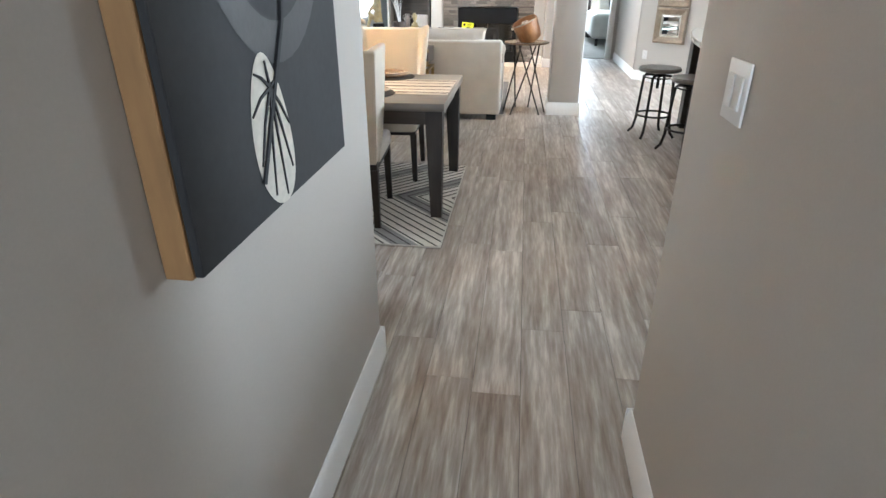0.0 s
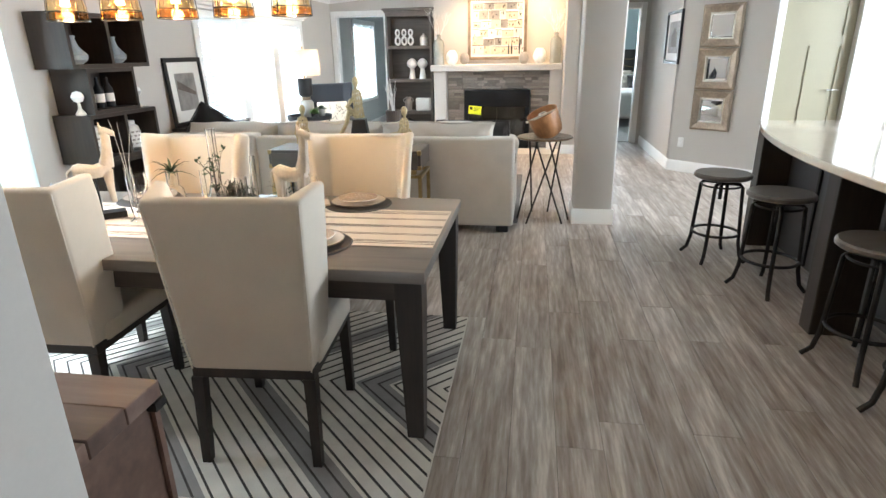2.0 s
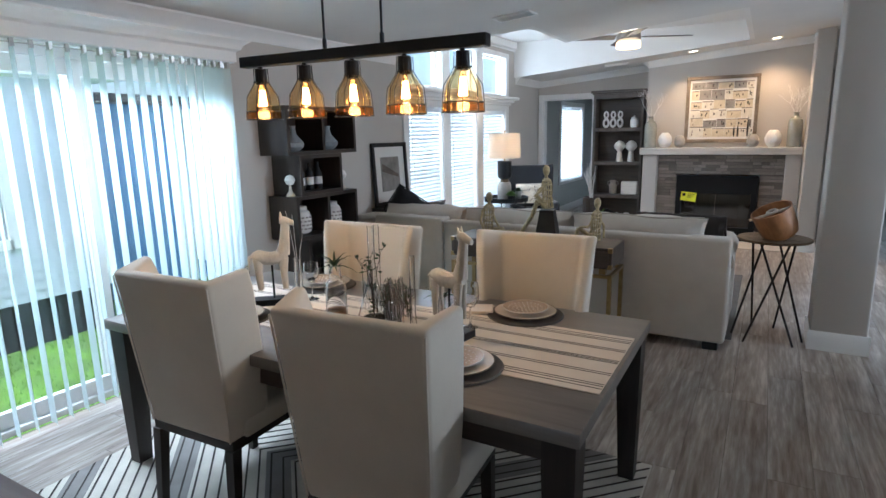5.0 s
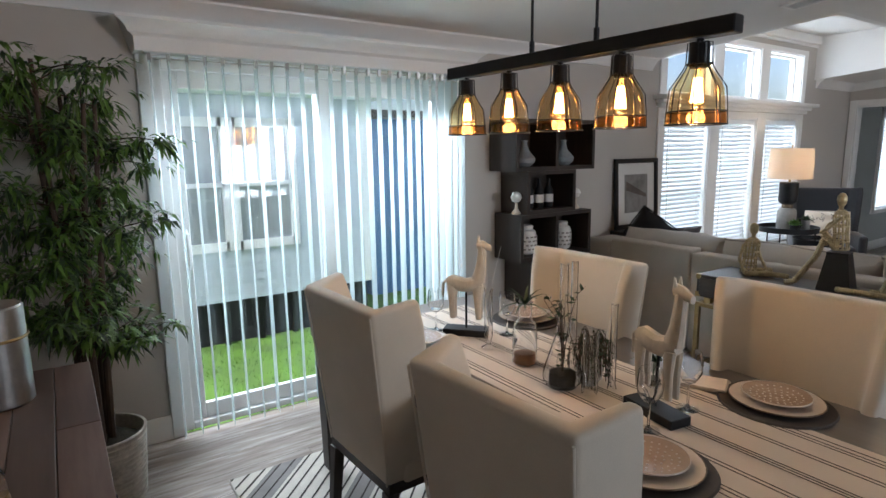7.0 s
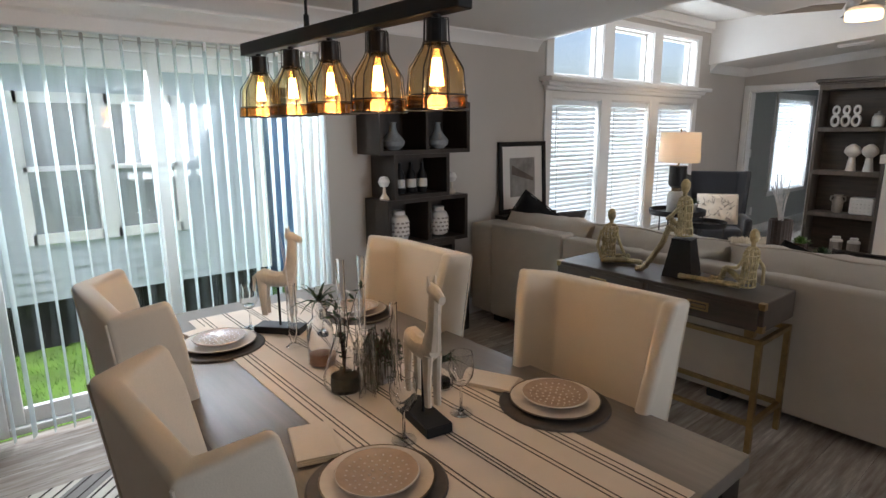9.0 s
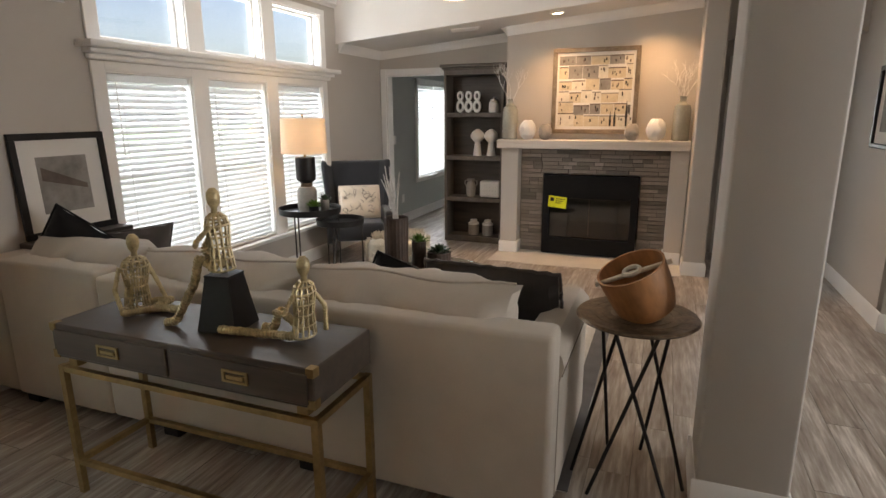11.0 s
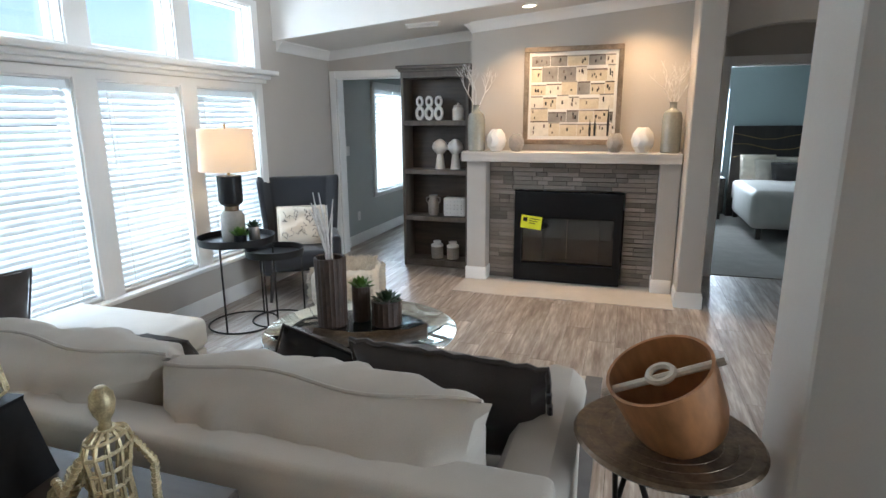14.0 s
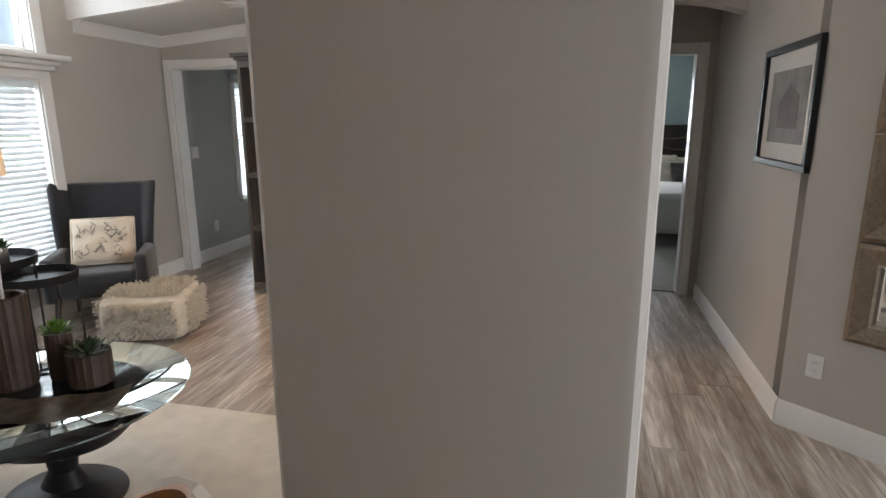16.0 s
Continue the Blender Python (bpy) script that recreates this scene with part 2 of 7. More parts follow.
M_RUNNER = mat("natural_linen_runner", (0.68, 0.60, 0.51), 0.92, var=0.06, scale=6, fine=330, bump=0.4, dist=0.002)
M_STRIPE = mat("charcoal_stripe", (0.11, 0.09, 0.08), 0.92, var=0.15, scale=20, fine=330, bump=0.3, dist=0.002)
M_PLATE = mat("cream_plate_glaze", (0.66, 0.575, 0.49), 0.2, var=0.06, scale=20, bump=0.04, coat=0.4)
M_PLATEDOT = mat("tan_plate_glaze", (0.40, 0.29, 0.21), 0.25, var=0.12, scale=24, bump=0.04, coat=0.4)
M_CHARGER = mat("dark_slate_charger", (0.055, 0.047, 0.042), 0.6, var=0.2, scale=12, bump=0.2)
M_LEAF = mat("green_leaf", (0.10, 0.20, 0.03), 0.5, var=0.35, scale=9, fine=40, bump=0.1)
M_LEAFDARK = mat("dark_leaf", (0.030, 0.062, 0.022), 0.5, var=0.35, scale=9, fine=40, bump=0.1)
M_BARK = mat("brown_bark", (0.075, 0.048, 0.032), 0.8, var=0.3, scale=10, fine=60, bump=0.5, stretch=(1, 1, 0.3))
M_TWIG = mat("pale_twig", (0.68, 0.65, 0.62), 0.7, var=0.2, scale=20, bump=0.3)
M_WICKER = mat("whitewash_wicker", (0.47, 0.42, 0.35), 0.7, var=0.2, scale=20, bump=0.4)
M_SOIL = mat("dark_moss", (0.035, 0.030, 0.018), 0.95, var=0.4, scale=24, fine=90, bump=0.9)
M_BLADE = mat("fan_blade", (0.20, 0.18, 0.165), 0.45, var=0.1, stretch=(0.3, 1, 1))
M_CARPET = mat("grey_carpet", (0.30, 0.275, 0.25), 0.98, var=0.1, scale=6, fine=300, bump=0.8, dist=0.006)
M_BED = mat("silver_satin_bedding", (0.48, 0.44, 0.40), 0.5, var=0.1, scale=4, fine=120, bump=0.2, sheen=0.3)
M_DOOR = mat("olive_door_paint", (0.24, 0.21, 0.14), 0.45, var=0.04, scale=3, bump=0.05)
M_ISLAND = mat("slate_panel", (0.060, 0.058, 0.060), 0.5, var=0.12, scale=4, bump=0.08)
M_MIRROR = mat("mirror_silver", (0.86, 0.87, 0.87), 0.015, 1.0, var=0.0, bump=0)
M_CHAMPAGNE = mat("champagne_frame", (0.30, 0.235, 0.175), 0.38, 0.6, var=0.3, scale=9, fine=60, bump=0.3, dist=0.003)
M_SILVERLIP = mat("silver_leaf_lip", (0.55, 0.50, 0.42), 0.35, 0.7, var=0.25, scale=18, bump=0.2)
M_MAT = mat("white_mount_board", (0.70, 0.68, 0.65), 0.85, var=0.02, scale=6, bump=0.05)
M_OAKEDGE = mat("oak_edge", (0.26, 0.14, 0.055), 0.55, var=0.2, scale=6, fine=50, stretch=(1, 1, 0.2))
M_SHADE = translucent("linen_shade", (0.78, 0.70, 0.60), 0.45, 0.9)
M_VANE = translucent("sheer_vane", (0.84, 0.92, 0.93), 0.6, 0.7, 0.42)
M_SLAT = translucent("white_blind_slat", (0.78, 0.80, 0.81), 0.25, 0.5)
M_PANE = thin_glass("window_glass")
M_GLASS = glass("clear_glass")
M_TGLASS = glass("table_glass", (0.86, 0.96, 0.93), 0.0, 1.4)
M_AMBER = thin_glass("amber_glass", (0.985, 0.90, 0.75), 0.06)
M_AMBERBAND = thin_glass("deep_amber_glass", (0.86, 0.58, 0.32), 0.08)
M_BULBGLASS = thin_glass("bulb_glass", (1.0, 0.93, 0.80), 0.05)
M_FIREGLASS = thin_glass("smoked_glass", (0.45, 0.44, 0.43), 0.10)
M_BULB = glow("filament_glow", (1.0, 0.60, 0.26), 26)
M_CAN = glow("downlight_glow", (1.0, 0.78, 0.5), 7)
M_FANGLOW = glow("fan_lamp_glow", (1.0, 0.74, 0.44), 1.6)
M_YELLOW = mat("yellow_tag", (0.80, 0.82, 0.02), 0.6, var=0.04)
M_SIDING = mat("blue_grey_siding", (0.48, 0.54, 0.60), 0.65, var=0.05, scale=3, fine=60, bump=0.1)
M_BLUE = mat("blue_siding", (0.08, 0.20, 0.42), 0.65, var=0.06, scale=3, bump=0.1)
M_EXTWHITE = mat("white_exterior_trim", (0.78, 0.79, 0.80), 0.5, var=0.03)
M_GRASS = mat("lawn", (0.12, 0.25, 0.03), 0.9, var=0.4, scale=3, fine=60, bump=0.8, dist=0.02)
# near-black colour for the shade below the neighbour's floor
M_CRAWLSHADE = mat("crawl_shade", (0.03, 0.03, 0.032), 0.9, var=0.3)
M_PLASTIC = mat("white_plastic", (0.74, 0.73, 0.71), 0.35, var=0.02, bump=0.02)
M_DARKGLASS = mat("dark_pane", (0.30, 0.33, 0.34), 0.3, var=0.2, scale=2, bump=0)
M_INK = mat("charcoal_print", (0.014, 0.014, 0.016), 0.75, var=0.25, scale=5, bump=0.05)
M_INK2 = mat("grey_print", (0.26, 0.245, 0.23), 0.7, var=0.3, scale=4, fine=18, bump=0.02)
M_INK3 = mat("umber_print", (0.13, 0.10, 0.085), 0.7, var=0.3, scale=4, fine=18, bump=0.02)
M_SAND = mat("sand_paint", (0.58, 0.50, 0.37), 0.8, var=0.14, scale=18, fine=90, bump=0.1)
M_BUFF = mat("buff_paint", (0.66, 0.62, 0.54), 0.8, var=0.12, scale=18, fine=90, bump=0.1)
M_FUR = mat("ivory_shag", (0.66, 0.60, 0.50), 0.95, var=0.12, scale=18, fine=120, bump=0.5, sheen=0.3)


# ---- mesh helpers ----
def bx(bm, x0, y0, z0, x1, y1, z1, bev=0.0, seg=1, mi=0, m=None):
    """A box, with bevelled edges if asked."""
    made = bmesh.ops.create_cube(bm, size=1.0, matrix=Matrix.Translation(((x0 + x1) / 2, (y0 + y1) / 2, (z0 + z1) / 2)) @ Matrix.Diagonal((abs(x1 - x0), abs(y1 - y0), abs(z1 - z0), 1)))
    vs = made["verts"]
    if bev:
        es = list({e for v in vs for e in v.link_edges})
        out = bmesh.ops.bevel(bm, geom=es, offset=bev, segments=seg, profile=0.5, affect="EDGES")
        vs = list({v for f in out["faces"] for v in f.verts} | {v for v in vs if v.is_valid})
    if mi:
        for f in {f for v in vs for f in v.link_faces}:
            f.material_index = mi
    if m is not None:
        bmesh.ops.transform(bm, matrix=m, verts=vs)
    return bm


def box(*a, **k):
    return bx(bmesh.new(), *a, **k)


def loft(bm, rings, cap=True, mi=0, closed=True):
    """Rings of equally many points, joined one to the next."""
    vs = [[bm.verts.new(p) for p in r] for r in rings]
    n = len(rings[0])
    for a, b in zip(vs, vs[1:]):
        for i in range(n if closed else n - 1):
            f = bm.faces.new((a[i], a[(i + 1) % n], b[(i + 1) % n], b[i]))
            f.material_index = mi
    if cap:
        for r in (list(reversed(vs[0])), vs[-1]):
            f = bm.faces.new(r)
            f.material_index = mi
    return bm


def shell(rings):
    """A U-shaped backrest of eight-point rings, closed below and above by three quads each."""
    bm = bmesh.new()
    vs = [[bm.verts.new(p) for p in r] for r in rings]
    for a, b in zip(vs, vs[1:]):
        for i in range(8):
            bm.faces.new((a[i], a[(i + 1) % 8], b[(i + 1) % 8], b[i]))
    for r in (vs[0][::-1], vs[-1]):
        k = (lambda i: r[7 - i]) if r is not vs[-1] else (lambda i: r[i])
        for q in ((0, 1, 4, 5), (1, 2, 3, 4), (0, 5, 6, 7)):
            f = [k(i) for i in q]
            bm.faces.new(f[::-1] if r is not vs[-1] else f)
    bmesh.ops.recalc_face_normals(bm, faces=bm.faces[:])
    return bm


def circle(r, z, n=24, cx=0.0, cy=0.0, sx=1.0, sy=1.0):
    return [(cx + sx * r * math.cos(2 * math.pi * i / n), cy + sy * r * math.sin(2 * math.pi * i / n), z) for i in range(n)]


def lathe(profile, n=24, bm=None, cap=True, cx=0.0, cy=0.0, mi=0, sx=1.0, sy=1.0):
    """A turned shape from (radius, height) pairs."""
    return loft(bm or bmesh.new(), [circle(max(r, 0.0005), z, n, cx, cy, sx, sy) for r, z in profile], cap, mi)


def tube(points, r, n=8, bm=None, mi=0, r1=None):
    """A round bar along points; the radius runs from r to r1."""
    bm = bm or bmesh.new()
    pts = [Vector(p) for p in points]
    rings = []
    side = None
    for i, p in enumerate(pts):
        d = (pts[min(i + 1, len(pts) - 1)] - pts[max(i - 1, 0)]).normalized()
        if side is None:
            side = d.orthogonal().normalized()
        side = (side - d * side.dot(d)).normalized()
        up = d.cross(side)
        k = r + ((r1 if r1 is not None else r) - r) * i / max(1, len(pts) - 1)
        rings.append([p + side * (k * math.cos(2 * math.pi * j / n)) + up * (k * math.sin(2 * math.pi * j / n)) for j in range(n)])
    return loft(bm, rings, True, mi)


def ring(cx, cy, z, r, thick, n=32, bm=None, mi=0):
    """A horizontal hoop."""
    bm = bm or bmesh.new()
    vs = [[bm.verts.new((cx + (r + thick * math.cos(b)) * math.cos(a), cy + (r + thick * math.cos(b)) * math.sin(a), z + thick * math.sin(b))) for b in [2 * math.pi * j / 6 for j in range(6)]] for a in [2 * math.pi * i / n for i in range(n)]]
    for i in range(n):
        for j in range(6):
            f = bm.faces.new((vs[i][j], vs[(i + 1) % n][j], vs[(i + 1) % n][(j + 1) % 6], vs[i][(j + 1) % 6]))
            f.material_index = mi
    return bm


def pillow(w, d, h, bm=None, n=12, power=2.6, wobble=0.012, seed=0, m=None):
    """A stuffed cushion lying flat: w by d, h thick in the middle, with drawn-in edges and creases."""
    bm = bm or bmesh.new()
    grid = {}
    for side in (1, -1):
        for i in range(n + 1):
            for j in range(n + 1):
                u, v = 2 * i / n - 1, 2 * j / n - 1
                if side < 0 and (abs(u) == 1 or abs(v) == 1):
                    grid[side, i, j] = grid[1, i, j]
                    continue
                t = (1 - abs(u) ** power) ** 0.5 * (1 - abs(v) ** power) ** 0.5
                pin = 1 - 0.05 * (1 - abs(v) ** 4) * abs(u) ** 6
                pin2 = 1 - 0.05 * (1 - abs(u) ** 4) * abs(v) ** 6
                z = side * h / 2 * t + wobble * noise.noise(Vector((u * 2.2 + seed, v * 2.2, side))) + wobble * 0.9 * t * noise.noise(Vector((u * 6.5 + seed, v * 4.0 + u * 2.0, side + 3.0)))
                p = Vector((u * w / 2 * pin, v * d / 2 * pin2, z))
                grid[side, i, j] = bm.verts.new(m @ p if m is not None else p)
        for i in range(n):
            for j in range(n):
                q = [grid[side, i, j], grid[side, i + 1, j], grid[side, i + 1, j + 1], grid[side, i, j + 1]]
                bm.faces.new(q if side > 0 else q[::-1])
    return bm


def mesh_of(name, bm, mats, smooth=0.6):
    bmesh.ops.recalc_face_normals(bm, faces=bm.faces)
    me = bpy.data.meshes.new(name)
    bm.to_mesh(me)
    bm.free()
    for m in mats if isinstance(mats, (list, tuple)) else [mats]:
        me.materials.append(m)
    if smooth:
        me.polygons.foreach_set("use_smooth", [True] * len(me.polygons))
        me.set_sharp_from_angle(angle=smooth)
    return me


def part(name, bm, material, parent, label="", smooth=0.6, m=None):
    ob = new(name, mesh_of(name, bm, material, smooth))
    ob.parent = parent
    if m is not None:
        ob.matrix_basis = m
    return tagged(ob, label) if label else ob


def thing(name, label, category, m=None, group="", kind=""):
    ob = new(name)
    ob.empty_display_size = 0.1
    if m is not None:
        ob.matrix_basis = m
    return tagged(ob, label, category, group, kind)


def single(name, bm, material, label, category, m=None, group="", kind="", smooth=0.6):
    ob = new(name, mesh_of(name, bm, material, smooth))
    if m is not None:
        ob.matrix_basis = m
    return tagged(ob, label, category, group, kind)


def setting(name, bm, material, label, category="wall", smooth=0.5):
    return single(name, bm, material, label, category, kind="structure", smooth=smooth)


# ---- the shell of the house ----
T = 0.14


def slope(x):
    """The main ceiling rises from the west wall to the ridge and falls again beyond it."""
    return 2.30 + 0.085 * (min(x, 1.2) + 3.45) - 0.085 * max(0, x - 1.2)


TOP = 3.0


def wall_with(axis, pos, thick, a0, a1, z1, holes, z0=0.0):
    """A wall of boxes along an axis, with holes (a, b, bottom, top) through it. pos is one face, pos + thick the other."""
    bm = bmesh.new()

    def piece(a, b, lo, hi):
        if b - a > 1e-4 and hi - lo > 1e-4:
            if axis == "y":
                bx(bm, pos, a, lo, pos + thick, b, hi)
            else:
                bx(bm, a, pos, lo, b, pos + thick, hi)

    cuts = sorted({a0, a1, *(h[0] for h in holes), *(h[1] for h in holes)})
    for a, b in zip(cuts, cuts[1:]):
        here = sorted([h for h in holes if h[0] <= a + 1e-5 and h[1] >= b - 1e-5], key=lambda h: h[2])
        lo = z0
        for h in here:
            piece(a, b, lo, h[2])
            lo = h[3]
        piece(a, b, lo, z1)
    return bm


# windows of the living room: three bays below, three above
BAYS = [(7.18, 7.93), (8.10, 8.83), (9.00, 9.77)]
SILL, HEAD, CSILL, CHEAD = 0.42, 1.84, 2.035, 2.56
DOOR_Y0, DOOR_Y1, DOOR_Z = 2.93, 4.80, 2.03
FARWIN = (12.30, 13.70, 0.60, 1.98)
setting("wall_west", wall_with("y", W - T, T, 1.86, 15.6, TOP, [(DOOR_Y0, DOOR_Y1, 0.0, DOOR_Z)] + [(a, b, SILL, HEAD) for a, b in BAYS] + [(a, b, CSILL, CHEAD) for a, b in BAYS] + [FARWIN]), M_WALL, "greige painted wall with the patio door and windows")
setting("wall_south_dining", wall_with("x", 1.86, T, W, -0.63, TOP, []), M_WALL, "greige painted wall behind the sideboard")
setting("wall_hall_west", box(-0.60, -2.6, 0, -0.458, 1.985, TOP, bev=0.012, seg=3), M_WALL, "greige hall wall with a rounded corner")
setting("wall_hall_east", box(0.462, -2.6, 0, 0.58, 1.62, TOP, bev=0.02, seg=3), M_WALL, "greige hall wall with a rounded corner")
setting("wall_entry", wall_with("x", -2.74, T, -0.63, 6.0, TOP, []), M_WALL, "greige wall closing the entry")
setting("wall_kitchen_south", wall_with("x", -0.30, T, 0.56, 6.0, TOP, []), M_WALL, "greige kitchen wall")
setting("wall_kitchen_east", wall_with("y", 6.0, T, -2.74, 15.6, TOP, []), M_WALL, "greige kitchen wall")
PD0, PD1 = 2.53, 3.26
setting("wall_pantry", wall_with("x", 8.42, T, 2.50, 6.0, TOP, [(PD0, PD1, 0, 2.03)]), M_WALL, "greige wall with the pantry door")
bm = bmesh.new()
A, B = Vector((1.68, 9.08)), Vector((2.47, 8.40))
nrm = Vector((B.y - A.y, -(B.x - A.x))).normalized() * -T
loft(bm, [[(A.x, A.y, z), (B.x, B.y, z), (B.x + nrm.x, B.y + nrm.y, z), (A.x + nrm.x, A.y + nrm.y, z)] for z in (0, TOP)])
setting("wall_mirrors", bm, M_WALL, "angled greige wall carrying three mirrors")
setting("wall_passage_east", box(1.682, 9.18, 0, 1.85, 11.2, TOP), M_WALL, "greige wall of the bedroom passage")
setting("wall_pantry_back", box(1.85, 10.0, 0, 6.0, 10.14, TOP), M_WALL, "plain wall behind the pantry")
DR = (-3.262, -2.45)
setting("wall_north_living", wall_with("x", 11.15, T, W, -1.0, TOP, [(*DR, 0, 2.03)]), M_WALL, "greige wall with a cased doorway")
setting("wall_chimney_breast", wall_with("x", 10.72, 0.47, -1.56, 0.40, TOP, [(-1.10, -0.075, 0.06, 0.90)]), M_WALL, "greige chimney breast above the fireplace")
setting("wall_fireplace_post", box(0.384, 10.18, 0, 0.58, 11.2, TOP, bev=0.01), M_WALL, "greige square post beside the fireplace")
BD = (0.78, 1.56)
setting("wall_bedroom_door", wall_with("x", 11.30, T, 0.38, 1.85, TOP, [(*BD, 0, 2.05)]), M_WALL, "greige wall with the bedroom doorway")
bm = bmesh.new()
for i in range(14):
    a, b = 0.60 + 1.112 * i / 14, 0.60 + 1.112 * (i + 1) / 14
    za, zb = [2.20 + 0.10 * (1 - ((x - 1.156) / 0.556) ** 2) for x in (a, b)]
    loft(bm, [[(a, 10.45, za), (b, 10.45, zb), (b, 10.45, TOP), (a, 10.45, TOP)], [(a, 10.6, za), (b, 10.6, zb), (b, 10.6, TOP), (a, 10.6, TOP)]])
setting("wall_arch", bm, M_WALL, "shallow arch over the bedroom passage")
setting("wall_far_room_east", wall_with("y", -1.0, T, 11.05, 15.6, TOP, []), M_FARWALL, "grey wall of the far room")
setting("wall_far_room_lining", wall_with("y", W + 0.001, 0.004, 11.29, 15.46, 2.42, [FARWIN]), M_FARWALL, "grey wall of the far room")
setting("wall_north", wall_with("x", 15.46, T, W, 6.0, TOP, [(0.75, 1.38, 0.7, 2.0)]), M_BEDWALL, "blue-grey end wall")
setting("wall_bedroom_west", wall_with("y", 0.1, T, 11.44, 15.46, TOP, []), M_BEDWALL, "blue-grey bedroom wall")
setting("wall_bedroom_south", wall_with("x", 11.442, 0.004, 0.24, 6.0, TOP, [(*BD, 0, 2.05)]), M_BEDWALL, "blue-grey bedroom wall")
setting("column", box(0.353, 6.55, 0, 0.682, 6.879, TOP, bev=0.018, seg=3), M_WALL, "greige square column with rounded corners", "column")

# ceiling: sloping main sheet with the raised tray over the seating
TX0, TX1, TY0, TY1, TZ, PX, PY = W, -0.30, 7.02, 10.10, 2.80, -1.93, 8.05


def ceil_strip(bm, x0, x1, y0, y1):
    loft(bm, [[(x0, y0, slope(x0)), (x1, y0, slope(x1)), (x1, y0, slope(x1) + 0.06), (x0, y0, slope(x0) + 0.06)], [(x0, y1, slope(x0)), (x1, y1, slope(x1)), (x1, y1, slope(x1) + 0.06), (x0, y1, slope(x0) + 0.06)]])


bm = bmesh.new()
for x0, x1, y0, y1 in [(W, PX + 0.05, 1.86, TY0 - 0.05), (PX + 0.05, TX1 + 0.05, 1.86, PY - 0.05), (W, TX1 + 0.05, TY1 + 0.05, 15.6), (TX1 + 0.05, 1.2, -2.74, 15.6), (1.2, 6.1, -2.74, 15.6), (-0.63, TX1 + 0.05, -2.74, 1.86)]:
    ceil_strip(bm, x0, x1, y0, y1)
setting("ceiling", bm, M_CEIL, "white textured sloping ceiling", "ceiling")
bm = bmesh.new()
bx(bm, W, TY0, TZ, TX1, TY1, TZ + 0.05)
E2 = 0.05
for x0, y0, x1, y1 in [(W, TY0 - E2, PX, TY0), (PX - 0.0, TY0 - E2, PX + E2, PY), (PX + E2, PY - E2, TX1, PY), (TX1, PY - E2, TX1 + E2, TY1 + E2), (W, TY1, TX1, TY1 + E2)]:
    lo = min(slope(x0), slope(x1)) + 0.0005
    loft(bm, [[(x0, y0, slope(x0) + 0.0005), (x1, y0, slope(x1) + 0.0005), (x1, y1, slope(x1) + 0.0005), (x0, y1, slope(x0) + 0.0005)], [(x0, y0, TZ), (x1, y0, TZ), (x1, y1, TZ), (x0, y1, TZ)]])
setting("ceiling_tray", bm, M_TRIM, "white raised tray ceiling above the seating", "ceiling")
setting("roof", box(W - T, -2.74, TOP, 6.14, 15.6, TOP + 0.1), M_CEIL, "plain roof deck closing the house", "roof")


# ---- trim, doors and windows ----
def board(name, a, b, z0, z1, thick, side, material=M_TRIM, label="white painted baseboard", cat="baseboard"):
    """A moulded board along the wall from a to b; side is the way it stands proud."""
    a, b, s = Vector((*a, 0)), Vector((*b, 0)), Vector((*side, 0)).normalized()
    prof = [(0, z0), (thick, z0), (thick, z1 - 0.03), (thick * 0.75, z1 - 0.022), (thick * 0.6, z1 - 0.008), (thick * 0.25, z1), (0, z1)]
    return setting(name, loft(bmesh.new(), [[e + s * p + Vector((0, 0, z)) for p, z in prof] for e in (a, b)]), material, label, cat)


BH = 0.135
for a, b, s in [((-0.458, -2.6), (-0.458, 1.985), (1, 0)), ((-0.443, 1.985), (-0.60, 1.985), (0, 1)), ((-0.60, 2.0), (W, 2.0), (0, 1)), ((0.462, 0.62), (0.462, 1.62), (-1, 0)), ((0.447, 1.62), (0.58, 1.62), (0, 1)),
                ((W, 2.0), (W, 2.86), (1, 0)), ((W, 4.87), (W, 11.15), (1, 0)), ((W, 11.3), (W, 15.4), (1, 0)), ((-2.38, 11.15), (-1.56, 11.15), (0, -1)),
                ((1.682, 9.08), (1.682, 11.2), (-1, 0)), ((A.x, A.y), (B.x, B.y), (-0.66, -0.75)), ((0.384, 10.18), (0.58, 10.18), (0, -1)), ((0.58, 10.165), (0.58, 11.28), (1, 0)), ((0.384, 10.165), (0.384, 10.43), (-1, 0)),
                ((3.36, 8.42), (6.0, 8.42), (0, -1)),
                ((0.338, 6.55), (0.697, 6.55), (0, -1)), ((0.338, 6.879), (0.697, 6.879), (0, 1)), ((0.353, 6.55), (0.353, 6.879), (-1, 0)), ((0.682, 6.55), (0.682, 6.879), (1, 0))]:
    board("baseboard", a, b, 0.0, BH, 0.015, s)


def crown(a, b, side, drop=0.09, out=0.085):
    """A stepped cove moulding between wall and ceiling, following the ceiling's rise."""
    s = Vector((*side, 0)).normalized()
    prof = [(0, -drop), (0.012, -drop), (0.014, -drop * 0.86), (out * 0.35, -drop * 0.6), (out * 0.62, -drop * 0.3), (out * 0.9, -drop * 0.14), (out * 0.92, -0.004), (out, 0.003), (0, 0.003)]
    ends = [Vector((*e, slope(e[0]))) for e in (a, b)]
    setting("crown_moulding", loft(bmesh.new(), [[e + s * p + Vector((0, 0, z + 0.085 * s.x * p)) for p, z in prof] for e in ends]), M_TRIM, "white stepped crown moulding", "trim")


